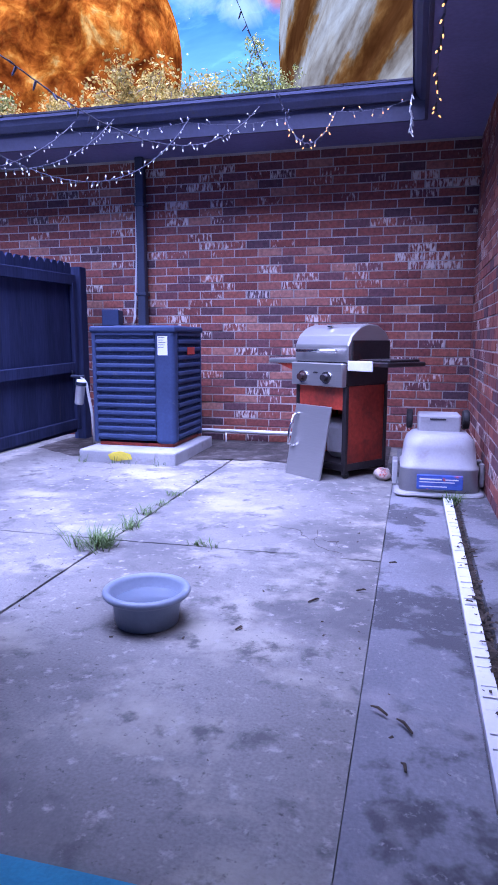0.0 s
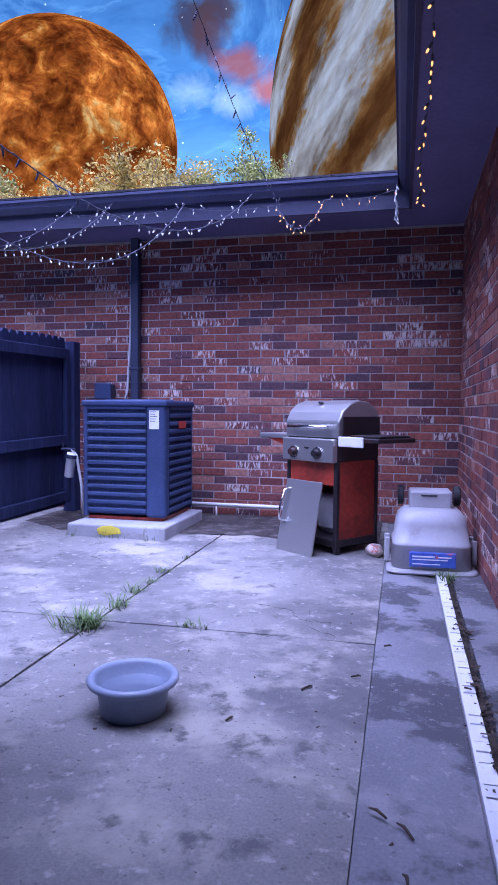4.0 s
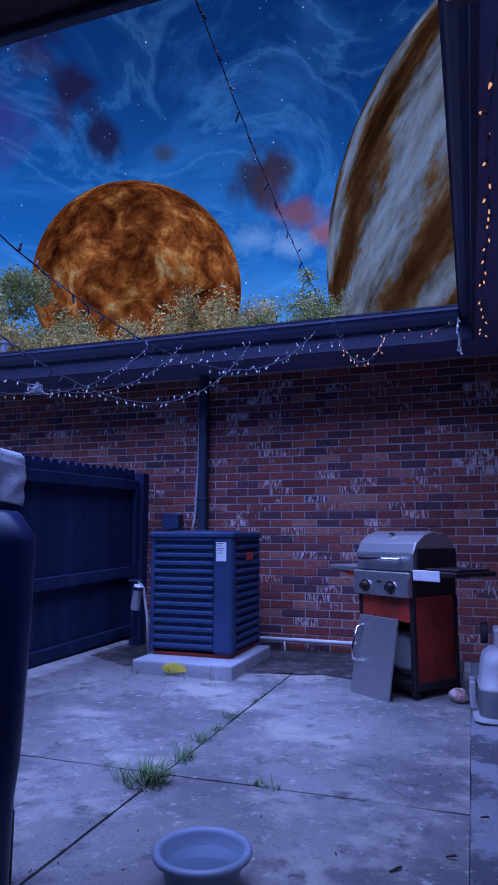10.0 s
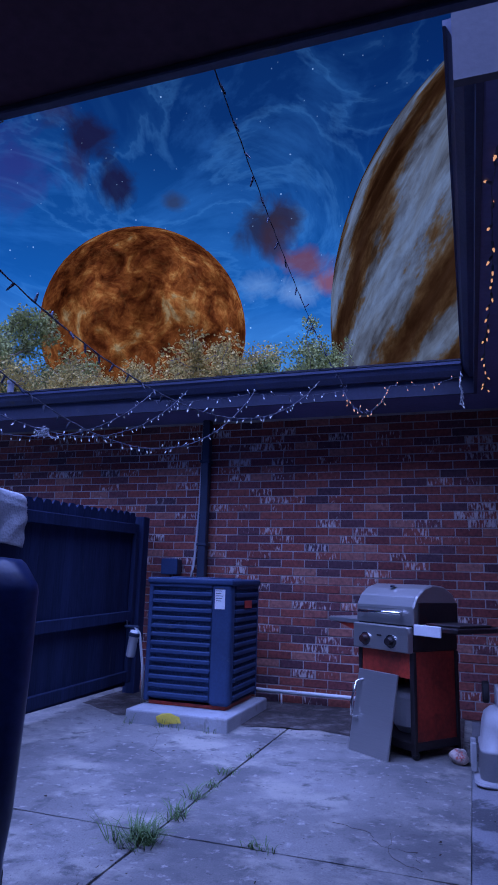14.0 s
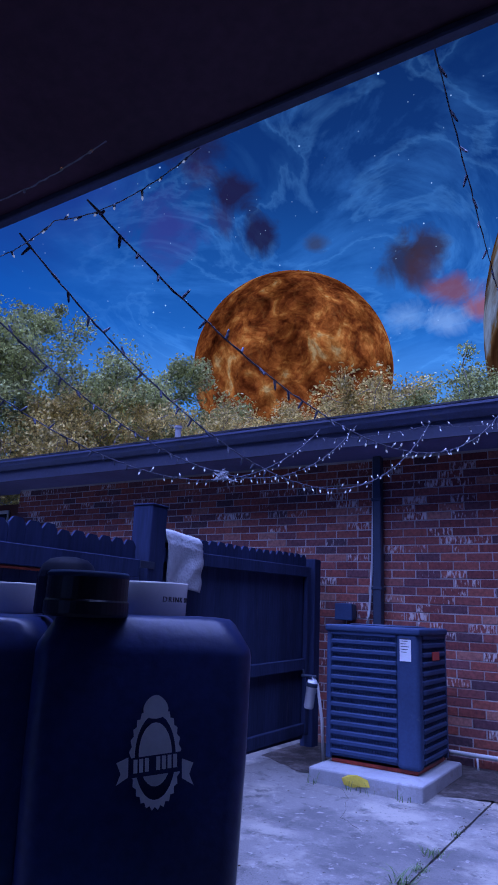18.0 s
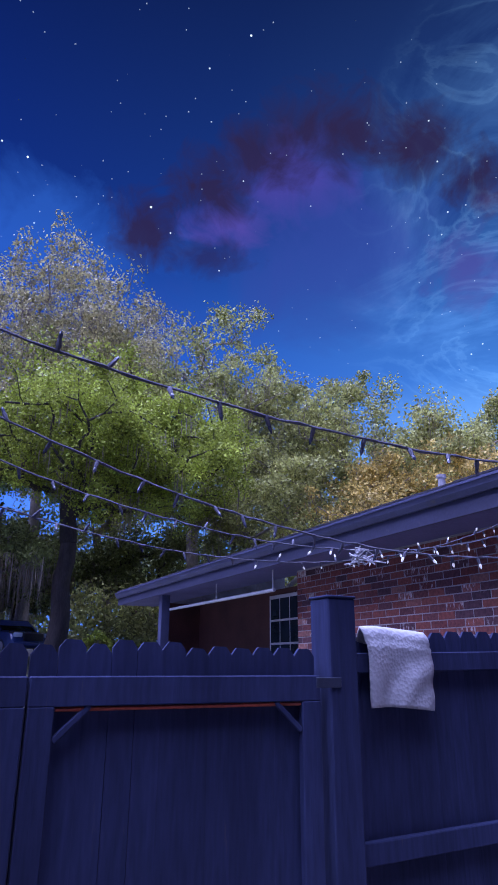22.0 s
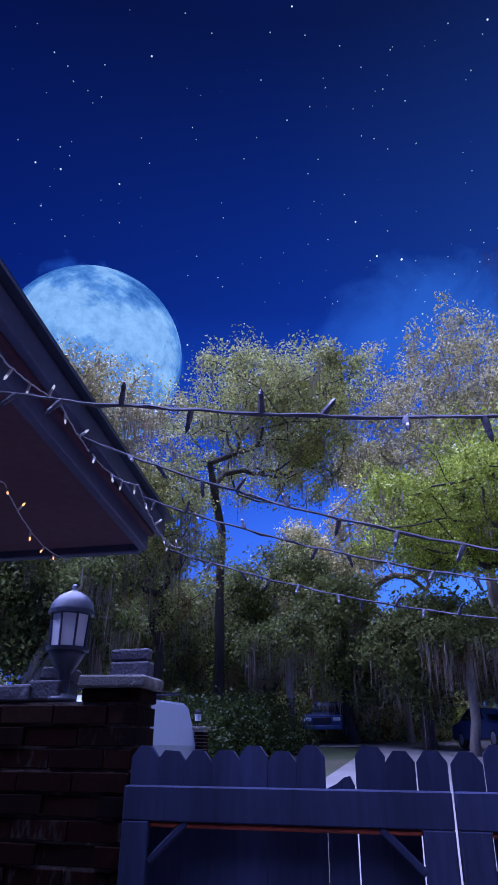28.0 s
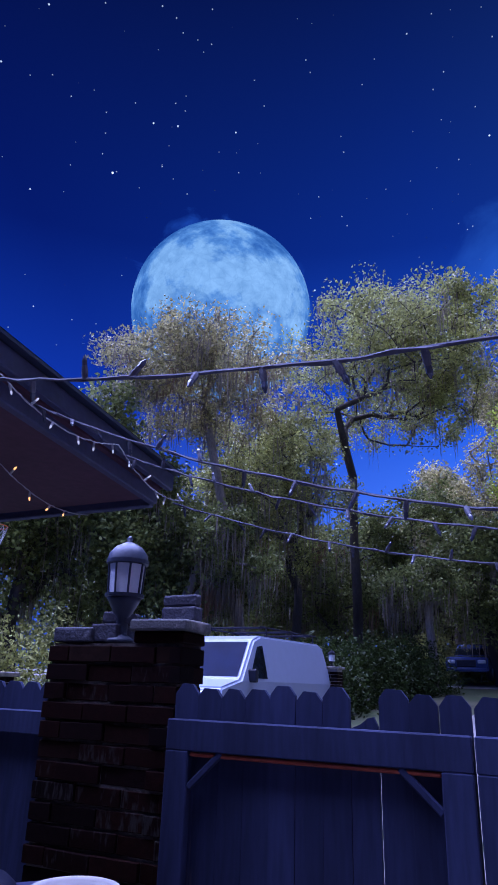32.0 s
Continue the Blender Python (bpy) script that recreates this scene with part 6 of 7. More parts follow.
part("shaft", box(-9.34, 5.05, -0.25, -9.20, 5.19, ZS - 0.002, 0.006), "paint_dark", pp)
gend = thing("wall_gable", "dark end wall of the house", "wall", kind="structure")
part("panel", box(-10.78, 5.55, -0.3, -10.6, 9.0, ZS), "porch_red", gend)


# ---------------------------------------------------------------- trees
def spot(az, dist, el=None):
    a = radians(az + (0.6 if az < 40 else 1.4 + min(max((az - 62) / 18, 0.0), 1.0)))
    x, y = 0.9 - math.sin(a) * dist, 1.8 + math.cos(a) * dist
    return Vector((x, y, ground_z(x, y) if el is None else 1.36 + dist * math.tan(radians(el))))


def leaf_quads(verts, faces, centre, spread, count, size, rnd, flat=0.85):
    for _ in range(count):
        d = Vector((rnd.gauss(0, 1), rnd.gauss(0, 1), rnd.gauss(0, 1))).normalized() * (rnd.random() ** 0.5 * spread * 1.85)
        p = centre + Vector((d.x, d.y, d.z * flat))
        s = size * rnd.uniform(0.6, 1.35)
        a, b = rnd.uniform(0, 6.283), rnd.uniform(-1.1, 1.1)
        u = Vector((math.cos(a) * math.cos(b), math.sin(a) * math.cos(b), math.sin(b)))
        v = u.orthogonal()
        v.rotate(Quaternion(u, rnd.uniform(0, 3.14)))
        i = len(verts)
        verts += [tuple(p - u * s), tuple(p - v * s * 0.42), tuple(p + u * s), tuple(p + v * s * 0.42)]
        faces.append((i, i + 1, i + 2, i + 3))


def moss_strips(verts, faces, at, n, lo, hi, rnd, wide=0.020, spread=0.22):
    for _ in range(n):
        x, y, z = at.x + rnd.gauss(0, spread), at.y + rnd.gauss(0, spread), at.z + rnd.uniform(-0.15, 0.1)
        ln, a = lo + (hi - lo) * rnd.random() ** 2.2, rnd.uniform(0, 3.14)
        w = wide * rnd.uniform(0.5, 1.3)
        dx, dy = math.cos(a) * w, math.sin(a) * w
        i = len(verts)
        j1, j2 = rnd.gauss(0, 0.05), rnd.gauss(0, 0.05)
        verts += [(x - dx * 0.5, y - dy * 0.5, z), (x + dx * 0.5, y + dy * 0.5, z), (x + dx + j1, y + dy, z - ln * 0.35), (x - dx + j1, y - dy, z - ln * 0.42), (x + dx * 0.5 + j2, y + dy * 0.5, z - ln * 0.75), (x - dx * 0.3 + j2, y - dy * 0.3, z - ln * 0.7), (x + j2, y + j1, z - ln)]
        faces += [(i, i + 1, i + 2, i + 3), (i + 3, i + 2, i + 4, i + 5), (i + 5, i + 4, i + 6)]


def tree(base, fork, crown, radii, clumps, leaves, size, spread, mat, moss=0, bark="bark", seed=1, trunk_r=0.22, label="", category="tree", group="street trees", moss_len=(0.6, 1.9), shell=0.5, name="tree", low=-0.75):
    """A tapered trunk, limbs that branch out to clumps spread through an uneven crown, leaves round each clump, hanging moss."""
    rnd = random.Random(seed)
    base, fork, crown = Vector(base), Vector(fork), Vector(crown)
    ph = [rnd.uniform(0, 6.28) for _ in range(4)]
    # the crown is made of several uneven lobes with gaps between them
    targets, lobes = [], []
    clumps = int(clumps * 2.3)
    for _ in range(max(10, clumps // 12)):
        d = Vector((rnd.gauss(0, 1), rnd.gauss(0, 1), rnd.gauss(0, 1))).normalized()
        d.z = max(d.z, low)
        r = (shell + (1 - shell) * rnd.random() ** 0.4) * rnd.uniform(0.70, 1.0)
        lobes.append((Vector((d.x * radii[0], d.y * radii[1], d.z * radii[2])) * r, rnd.uniform(0.22, 0.62)))
    while len(targets) < clumps:
        c, q = rnd.choice(lobes)
        d = Vector((rnd.gauss(0, 1), rnd.gauss(0, 1), rnd.gauss(0, 0.8))).normalized() * rnd.random() ** 0.4 * q
        targets.append(crown + c + Vector((d.x * radii[0], d.y * radii[1], d.z * radii[2])))
    targets.sort(key=lambda p: (p - fork).length)
    # skeleton grows from the fork to the nearest free twig
    nodes, up, load = [fork], [-1], [1]
    for p in targets:
        best = min(range(len(nodes)), key=lambda k: (nodes[k] - p).length + 0.25 * (nodes[k] - fork).length)
        a = nodes[best]
        mid = a.lerp(p, 0.5) + Vector((rnd.gauss(0, 0.10), rnd.gauss(0, 0.10), rnd.uniform(-0.05, 0.12))) * (p - a).length
        nodes.append(mid)
        up.append(best)
        load.append(0)
        nodes.append(p)
        up.append(len(nodes) - 2)
        load.append(1)
    for k in range(len(nodes) - 1, 0, -1):
        load[up[k]] += load[k]
    unit = trunk_r / math.sqrt(load[0]) * 0.95
    wood = []
    n = 7
    stem = [base.lerp(fork, k / n) + Vector((math.sin(k * 1.7 + ph[3]), math.cos(k * 1.3 + ph[3]), 0)) * 0.07 * (0 < k < n) for k in range(n + 1)]
    stem[0] = base - Vector((0, 0, 0.3))
    wood.append(tube(stem, [trunk_r * (1.45 if k == 0 else 1.12 - 0.25 * k / n) for k in range(n + 1)], 9))
    for k in range(1, len(nodes)):
        r0, r1 = max(0.022, unit * math.sqrt(load[up[k]])), max(0.018, unit * math.sqrt(load[k]))
        wood.append(tube([nodes[up[k]], nodes[k]], [min(r0, r1 * 1.35), r1], 5, cap=False))
    ob = thing(name, label, category, group)
    part("trunk", merge(*wood), bark, ob, smooth=True)
    lv, lf = [], []
    for k in range(1, len(nodes)):
        tip = load[k] <= 2
        leaf_quads(lv, lf, nodes[k], spread * rnd.uniform(0.5, 1.15), int(leaves * rnd.choice((0.8, 1.4, 2.0, 2.6)) * (1.0 if tip else 0.4)), size * 0.62, rnd)
    part("crown", (lv, lf), mat, ob)
    if moss:
        mv, mf = [], []
        for _ in range(moss):
            k = rnd.randrange(1, len(nodes))
            if nodes[k].z < crown.z + radii[2] * 0.45:
                moss_strips(mv, mf, nodes[k], rnd.randint(7, 16), moss_len[0], moss_len[1], rnd)
        if mv:
            part("hanging_moss", (mv, mf), "moss", ob, "grey hanging moss")["kind"] = "stuff"
    return ob


def crown_at(az, dist, el_top, el_low, half_deg):
    """Centre and radii of a crown that fills these angles from the court."""
    top, low = spot(az, dist, el_top - 1.7).z, spot(az, dist, el_low).z
    w = dist * math.tan(radians(half_deg * 1.22))
    c = spot(az, dist)
    c.z = (top + low) / 2
    return c, (w, w, (top - low) / 2)


OAK = "tall live oak with sparse lacy foliage and grey hanging moss"
# tall lacy oak beside the moon
c, r = crown_at(98.6, 31, 34.0, 20.5, 9.2)
tree(spot(103, 31), spot(103, 31, 17.5), c, r, 210, 46, 0.13, 0.5, "leaf_olive", 130, "bark_dark", 11, 0.22, OAK, shell=0.25, low=-0.9)
# pale leaning oak
c, r = crown_at(117.0, 26, 32.5, 20.5, 7.6)
tree(spot(111.6, 26), spot(116.9, 26, 24.0), c, r, 130, 42, 0.115, 0.45, "leaf_grey", 130, "bark", 12, 0.2, "leaning pale-barked oak with sparse crown and hanging moss", shell=0.25)
c, r = crown_at(109.5, 30, 24.5, 9, 6.0)
tree(spot(108, 30), spot(108, 30, 8), c, r, 110, 46, 0.13, 0.5, "leaf_olive", 90, "bark_dark", 31, 0.22, OAK, shell=0.2, moss_len=(1.0, 3.2))
# wide oaks over the street
c, r = crown_at(81.0, 35, 33.6, 17, 10.0)
tree(spot(80, 35), spot(80, 35, 14), c, r, 210, 44, 0.14, 0.52, "leaf_grey", 170, "bark", 13, 0.30, OAK, shell=0.25)
c, r = crown_at(66, 36, 28.8, 12, 10.0)
tree(spot(67, 36), spot(67, 36, 11), c, r, 170, 52, 0.15, 0.5, "leaf_olive", 140, "bark", 14, 0.36, OAK, shell=0.2)
c, r = crown_at(53, 36, 24.3, 11, 9.0)
tree(spot(54, 36), spot(54, 36, 8), c, r, 190, 60, 0.15, 0.5, "leaf_olive", 60, "bark", 15, 0.34, OAK, shell=0.2)
c, r = crown_at(42, 34, 23.5, 8, 8)
tree(spot(43, 34), spot(43, 34, 6), c, r, 190, 60, 0.15, 0.5, "leaf_olive", 50, "bark", 16, 0.3, OAK, shell=0.2)
c, r = crown_at(48, 30, 19, 6, 7.5)
tree(spot(48, 30), spot(48, 30, 5), c, r, 130, 60, 0.13, 0.45, "leaf_gold", 40, "bark", 17, 0.24, "oak with sunlit golden-green foliage", shell=0.2)
c, r = crown_at(60, 30, 20, 6, 6.5)
tree(spot(60, 30), spot(60, 30, 5), c, r, 120, 60, 0.13, 0.45, "leaf_olive", 60, "bark", 18, 0.24, OAK, shell=0.2)
for k, (az, top, half) in enumerate(((73.5, 30.0, 6.0), (88, 27.0, 5.5), (112.5, 24.0, 5.0), (95, 22.0, 4.0))):
    c, r = crown_at(az, 43, top, 9, half)
    tree(spot(az, 43), spot(az, 43, 8), c, r, 110, 50, 0.17, 0.6, "leaf_grey" if k % 2 else "leaf_olive", 60, "bark", 120 + k, 0.3, OAK, shell=0.2)
# bright green tree in the front yard
c, r = crown_at(75.5, 26, 24.3, 11.0, 11.0)
tree(spot(77.6, 26), spot(77.2, 26, 9.5), c, r, 230, 95, 0.105, 0.42, "leaf_bright", 90, "bark_dark", 19, 0.36, "dense bright green tree in full leaf beside the street", shell=0.35, group="street trees", moss_len=(0.5, 1.5), low=-0.6)
# trees behind the rear roof
for k, (az, dist, top, half, mat) in enumerate(((33, 30, 20.5, 6, "leaf_gold"), (24, 27, 22.8, 6.5, "leaf_gold"), (14, 28, 22.2, 6.0, "leaf_olive"), (5, 28, 20.5, 5.5, "leaf_olive"))):
    c, r = crown_at(az, dist, top, 7, half)
    tree(spot(az, dist), spot(az, dist, 6), c, r, 120, 55, 0.12, 0.42, mat, 0, "bark", 40 + k, 0.24, "tree with fine gold-green foliage behind the house roof", group="trees behind the house", shell=0.25)
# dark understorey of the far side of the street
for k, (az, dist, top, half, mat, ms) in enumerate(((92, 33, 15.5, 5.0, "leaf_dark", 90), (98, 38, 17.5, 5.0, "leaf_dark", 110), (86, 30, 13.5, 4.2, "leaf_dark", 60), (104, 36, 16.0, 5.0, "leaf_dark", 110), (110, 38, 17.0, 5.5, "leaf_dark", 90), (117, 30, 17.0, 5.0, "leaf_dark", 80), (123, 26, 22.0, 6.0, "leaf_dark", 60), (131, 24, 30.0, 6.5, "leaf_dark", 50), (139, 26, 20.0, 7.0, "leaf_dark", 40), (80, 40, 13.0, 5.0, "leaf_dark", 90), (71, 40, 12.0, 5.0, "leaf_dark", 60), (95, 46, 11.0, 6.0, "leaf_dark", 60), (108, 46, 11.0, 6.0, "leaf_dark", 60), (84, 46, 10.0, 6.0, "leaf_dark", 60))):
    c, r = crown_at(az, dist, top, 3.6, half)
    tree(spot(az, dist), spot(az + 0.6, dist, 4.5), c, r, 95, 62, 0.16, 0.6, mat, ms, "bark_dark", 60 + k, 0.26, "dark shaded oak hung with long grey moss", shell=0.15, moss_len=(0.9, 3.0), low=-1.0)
# gnarled trunks in the shade
for k, (az, dist, lean, top) in enumerate(((83.0, 27, -0.8, 8.5), (80.2, 30, 0.3, 9.0), (97.0, 29, 0.0, 9.0), (121.0, 24, -6.0, 13.0), (122.0, 24, -7.5, 10.0), (87.5, 34, 1.0, 7.5))):
    a, b = spot(az, dist), spot(az + lean, dist, top)
    c, r = crown_at(az + lean, dist, top + 3.0, top - 2.0, 3.0)
    tree(a, b, c, r, 26, 50, 0.13, 0.4, "leaf_dark", 40, "bark", 90 + k, 0.17, "slender gnarled oak trunk with hanging moss", shell=0.2, moss_len=(0.8, 2.4))

# ---------------------------------------------------------------- hedges, far shrubs and woods
def bush(name, pts, count, size, mat, label, category, kind="stuff", seed=5):
    """Leaves over a mound that follows pts of (x, y, z, radius, height)."""
    rnd = random.Random(seed)
    lv, lf = [], []
    for _ in range(count):
        k = rnd.randrange(len(pts))
        x, y, rad, h = pts[k]
        d = Vector((rnd.gauss(0, 1), rnd.gauss(0, 1), abs(rnd.gauss(0, 1)))).normalized() * rnd.uniform(0.6, 1.05)
        leaf_quads(lv, lf, Vector((x + d.x * rad, y + d.y * rad, ground_z(x, y) + d.z * h)), 0.06, 1, size, rnd)
    return tagged(part(name, (lv, lf), mat), label, category, kind=kind)


def along(a0, d0, a1, d1, n, rad, h, jit=0.15, seed=3):
    rnd = random.Random(seed)
    out = []
    for k in range(n):
        f = k / (n - 1)
        p = spot(a0 + (a1 - a0) * f, d0 + (d1 - d0) * f)
        out.append((p.x + rnd.gauss(0, jit), p.y + rnd.gauss(0, jit), rad * rnd.uniform(0.8, 1.2), h * rnd.uniform(0.8, 1.15)))
    return out


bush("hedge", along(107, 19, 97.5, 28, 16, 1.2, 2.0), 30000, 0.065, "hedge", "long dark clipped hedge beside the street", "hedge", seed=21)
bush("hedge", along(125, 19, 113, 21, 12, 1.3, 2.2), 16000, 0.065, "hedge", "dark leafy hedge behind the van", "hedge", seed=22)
bush("shrubs", along(98, 34, 84, 36, 12, 1.4, 2.2), 9000, 0.12, "leaf_olive", "lit green shrubs under the far trees", "shrubs", seed=23)
bush("shrubs", along(76, 33, 60, 34, 14, 1.5, 3.4), 10000, 0.12, "leaf_olive", "green shrubs under the far trees", "shrubs", seed=24)
bush("shrubs", along(141, 20, 127, 21, 8, 1.3, 2.6), 8000, 0.07, "leaf_olive", "sunlit shrubs beyond the shaded pillar", "shrubs", seed=27)
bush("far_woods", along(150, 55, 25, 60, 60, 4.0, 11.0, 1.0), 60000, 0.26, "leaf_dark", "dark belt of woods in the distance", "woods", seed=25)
bush("far_woods", along(20, 50, -12, 50, 18, 3.5, 8.0, 1.0), 8000, 0.30, "leaf_olive", "belt of woods behind the house", "woods", seed=26)

# ---------------------------------------------------------------- street
rd = bmesh.new()


def lane(bm, mids, half, lift):
    last = None
    for x, y, nx, ny in mids:
        a, b = (bm.verts.new((x + nx * s * half, y + ny * s * half, ground_z(x + nx * s * half, y + ny * s * half) + lift)) for s in (-1, 1))
        if last:
            bm.faces.new((last[0], a, b, last[1]))
        last = (a, b)


lane(rd, [(-3.2 - k * 1.0, 1.2 + 0.055 * k, 0.0, 1.0) for k in range(48)], 2.6, 0.02)
bmesh.ops.recalc_face_normals(rd, faces=rd.faces)
tagged(part("driveway", rd, "asphalt"), "pale concrete drive running from the gate to the street", "driveway", kind="structure")
rd = bmesh.new()
lane(rd, [(-33.0, -60 + 4 * k, 1.0, 0.0) for k in range(31)], 3.0, 0.03)
bmesh.ops.recalc_face_normals(rd, faces=rd.faces)
tagged(part("road", rd, "asphalt"), "pale asphalt street", "road", kind="structure")


def vehicle(name, at, turn, length, width, profile, glass, mat, label, wheel_r=0.33, rack=False):
    """A car in side view along x: profile of (x, z), glass strips of (x0, x1, z0, z1)."""
    v = thing(name, label, "car" if name != "van" else "van", "parked vehicles", at=at, turn=turn)
    own = prism(profile, width, bevel=0.05)
    bmesh.ops.translate(own, vec=(0, -width / 2, 0), verts=own.verts)
    for q in own.verts:
        if q.co.z > 1.0:
            q.co.y *= 0.86
    o = part("body", own, mat, v, smooth=False)
    for outline in glass:
        for s in (-1, 1):
            g = prism(outline, 0.02)
            # window leans in with the cabin side
            for q in g.verts:
                lean = 1.0 if q.co.z <= 1.0 else 0.86
                q.co.y = s * (width / 2 * lean + 0.004) + q.co.y * s * 0.3
            part("window", g, "window_dark", v)
    for x in (length * 0.19, length * 0.81):
        for s in (-1, 1):
            w = part("wheel", lathe([(0.0, -0.1), (wheel_r * 0.9, -0.1), (wheel_r, -0.07), (wheel_r, 0.07), (wheel_r * 0.9, 0.1), (0.0, 0.1)], 20), "rubber", v, smooth=True)
            w.matrix_basis = Matrix.Translation((x, s * (width / 2 - 0.1), wheel_r)) @ Matrix.Rotation(math.pi / 2, 4, "X")
            rim = part("rim", lathe([(0.0, -0.11), (wheel_r * 0.6, -0.105), (wheel_r * 0.62, 0.105), (0.0, 0.11)], 14), "car_silver", w, smooth=True)
    return v


SUV = [(0.05, 0.35), (4.5, 0.35), (4.6, 0.6), (4.5, 0.95), (3.55, 1.08), (2.85, 1.62), (0.6, 1.66), (0.12, 1.1), (0.0, 0.6)]
SUVG = [[(0.75, 1.1), (1.9, 1.1), (1.9, 1.56), (0.95, 1.56)], [(2.0, 1.1), (3.2, 1.1), (2.75, 1.54), (2.0, 1.56)]]
SEDAN = [(0.05, 0.3), (4.4, 0.3), (4.45, 0.6), (4.3, 0.82), (3.3, 0.92), (2.6, 1.4), (1.3, 1.42), (0.6, 0.95), (0.05, 0.88), (0.0, 0.6)]
SEDANG = [[(1.0, 1.0), (1.9, 1.0), (1.9, 1.36), (1.38, 1.36)], [(2.0, 1.0), (3.0, 1.0), (2.55, 1.34), (2.0, 1.36)]]


def parked(name, az, dist, turn, mat, shape, glass, label, width=1.85, length=4.6):
    p = spot(az, dist)
    v = vehicle(name, p, turn, length, width, shape, glass, mat, label)
    # front: windscreen, lamps, grille, bumper
    lx = length
    hi = 1.08 if shape is SUV else 0.92
    tops = (2.85, 1.62) if shape is SUV else (2.6, 1.4)
    fx = 3.55 if shape is SUV else 3.3
    scr = bmesh.new()
    q = [scr.verts.new(c) for c in ((fx - 0.03, -width * 0.42, hi + 0.03), (fx - 0.03, width * 0.42, hi + 0.03), (tops[0] + 0.06, width * 0.37, tops[1] - 0.05), (tops[0] + 0.06, -width * 0.37, tops[1] - 0.05))]
    scr.faces.new(q)
    bmesh.ops.solidify(scr, geom=scr.faces[:], thickness=-0.03)
    part("windscreen", scr, "window_dark", v)
    for s in (-1, 1):
        part("headlight", box(lx - 0.12, s * width * 0.36 - 0.17, 0.68, lx + 0.03, s * width * 0.36 + 0.17, 0.84, 0.03), "lantern_glass", v)
    part("grille", box(lx - 0.1, -0.42, 0.55, lx + 0.035, 0.42, 0.84, 0.02), "black_gloss", v)
    part("bumper", box(lx - 0.15, -width * 0.48, 0.34, lx + 0.06, width * 0.48, 0.52, 0.04), mat, v)
    return v


parked("suv", 92.9, 36.5, -6, "car_navy", SUV, SUVG, "dark blue sport utility vehicle parked facing the gate")
parked("car", 87.8, 40.0, -75, "car_black", SEDAN, SEDANG, "dark car parked across the end of the drive", 1.75, 4.45)
parked("car", 83.0, 31.0, 20, "car_navy", SEDAN, SEDANG, "dark blue sedan parked under the tree", 1.75, 4.45)

# orange barrel
p = spot(89.5, 35)
bn = thing("traffic_barrel", "orange plastic barrel beside the street", "barrel", at=p)
part("drum", lathe([(0.0, 0.0), (0.30, 0.0), (0.28, 0.06), (0.27, 0.35), (0.25, 0.38), (0.24, 0.72), (0.2, 0.8), (0.0, 0.81)], 18), "orange", bn, smooth=True)
part("foot", lathe([(0.0, 0.0), (0.38, 0.0), (0.36, 0.05), (0.0, 0.06)], 16), "rubber", bn, smooth=True)

# white van beyond the gate, seen over it from its nose
VL, VW, VH = 5.0, 1.95, 0.86
vr = radians(-5.0)
vo = Vector((-11.01, -3.51, 0)) - Vector((math.cos(vr), math.sin(vr), 0)) * (VL - 0.75) - Vector((-math.sin(vr), math.cos(vr), 0)) * VW / 2
van = thing("van", "white panel van with a black roof rack parked in the drive", "van", "parked vehicles", at=(vo.x, vo.y, ground_z(-13, 0)), turn=-5.0)


def van_y(z):
    """Half width of the van at a height: upright flank, cabin leaning in."""
    return VW / 2 * (1.0 if z < 1.15 else 1.0 - 0.16 * (z - 1.15) / 0.9)


side = [(0.0, 0.40), (5.0, 0.40), (5.05, 0.75), (4.95, 1.02), (4.25, 1.18), (3.62, 1.93), (3.30, 2.03), (0.42, 2.05), (0.22, 1.98), (0.0, 1.15)]
own = prism(side, VW)
bmesh.ops.translate(own, vec=(0, -VW / 2, 0), verts=own.verts)
bmesh.ops.bisect_plane(own, geom=own.verts[:] + own.edges[:] + own.faces[:], plane_co=(0, 0, 1.15), plane_no=(0, 0, 1))
for q in own.verts:
    q.co.y = math.copysign(van_y(q.co.z), q.co.y)
bmesh.ops.bevel(own, geom=[e for e in own.edges if e.calc_face_angle(0) > 0.5], offset=0.045, segments=3, affect="EDGES")
part("body", own, "car_white", van)
for s in (-1, 1):
    for outline in ([(3.22, 1.20), (3.92, 1.20), (3.52, 1.80), (3.28, 1.84)],):
        fr = bmesh.new()
        ring = [fr.verts.new((x, s * (van_y(z) + 0.005), z)) for x, z in outline]
        fr.faces.new(ring)
        bmesh.ops.solidify(fr, geom=fr.faces[:], thickness=0.008)
        part("window", fr, "window_dark", van, "dark cab door window")
    part("mirror", box(3.85, s * 1.02 - 0.1, 1.12, 3.97, s * 1.02 + 0.1, 1.36, 0.03, 2), "black_gloss", van)
    part("headlight", box(4.93, s * 0.72 - 0.16, 0.78, 5.06, s * 0.72 + 0.16, 0.96, 0.03), "lantern_glass", van)
    for x in (0.9, 4.1):
        w = part("wheel", lathe([(0.0, -0.11), (0.31, -0.11), (0.35, -0.07), (0.35, 0.07), (0.31, 0.11), (0.0, 0.11)], 22), "rubber", van, smooth=True)
        w.matrix_basis = Matrix.Translation((x, s * (VW / 2 - 0.12), 0.35)) @ Matrix.Rotation(math.pi / 2, 4, "X")
        part("rim", lathe([(0.0, -0.12), (0.2, -0.115), (0.2, 0.115), (0.0, 0.12)], 16), "car_silver", w, smooth=True)
scr = bmesh.new()
ring = [scr.verts.new(c) for c in ((4.235, -0.86, 1.22), (4.235, 0.86, 1.22), (3.67, 0.74, 1.89), (3.67, -0.74, 1.89))]
scr.faces.new(ring)
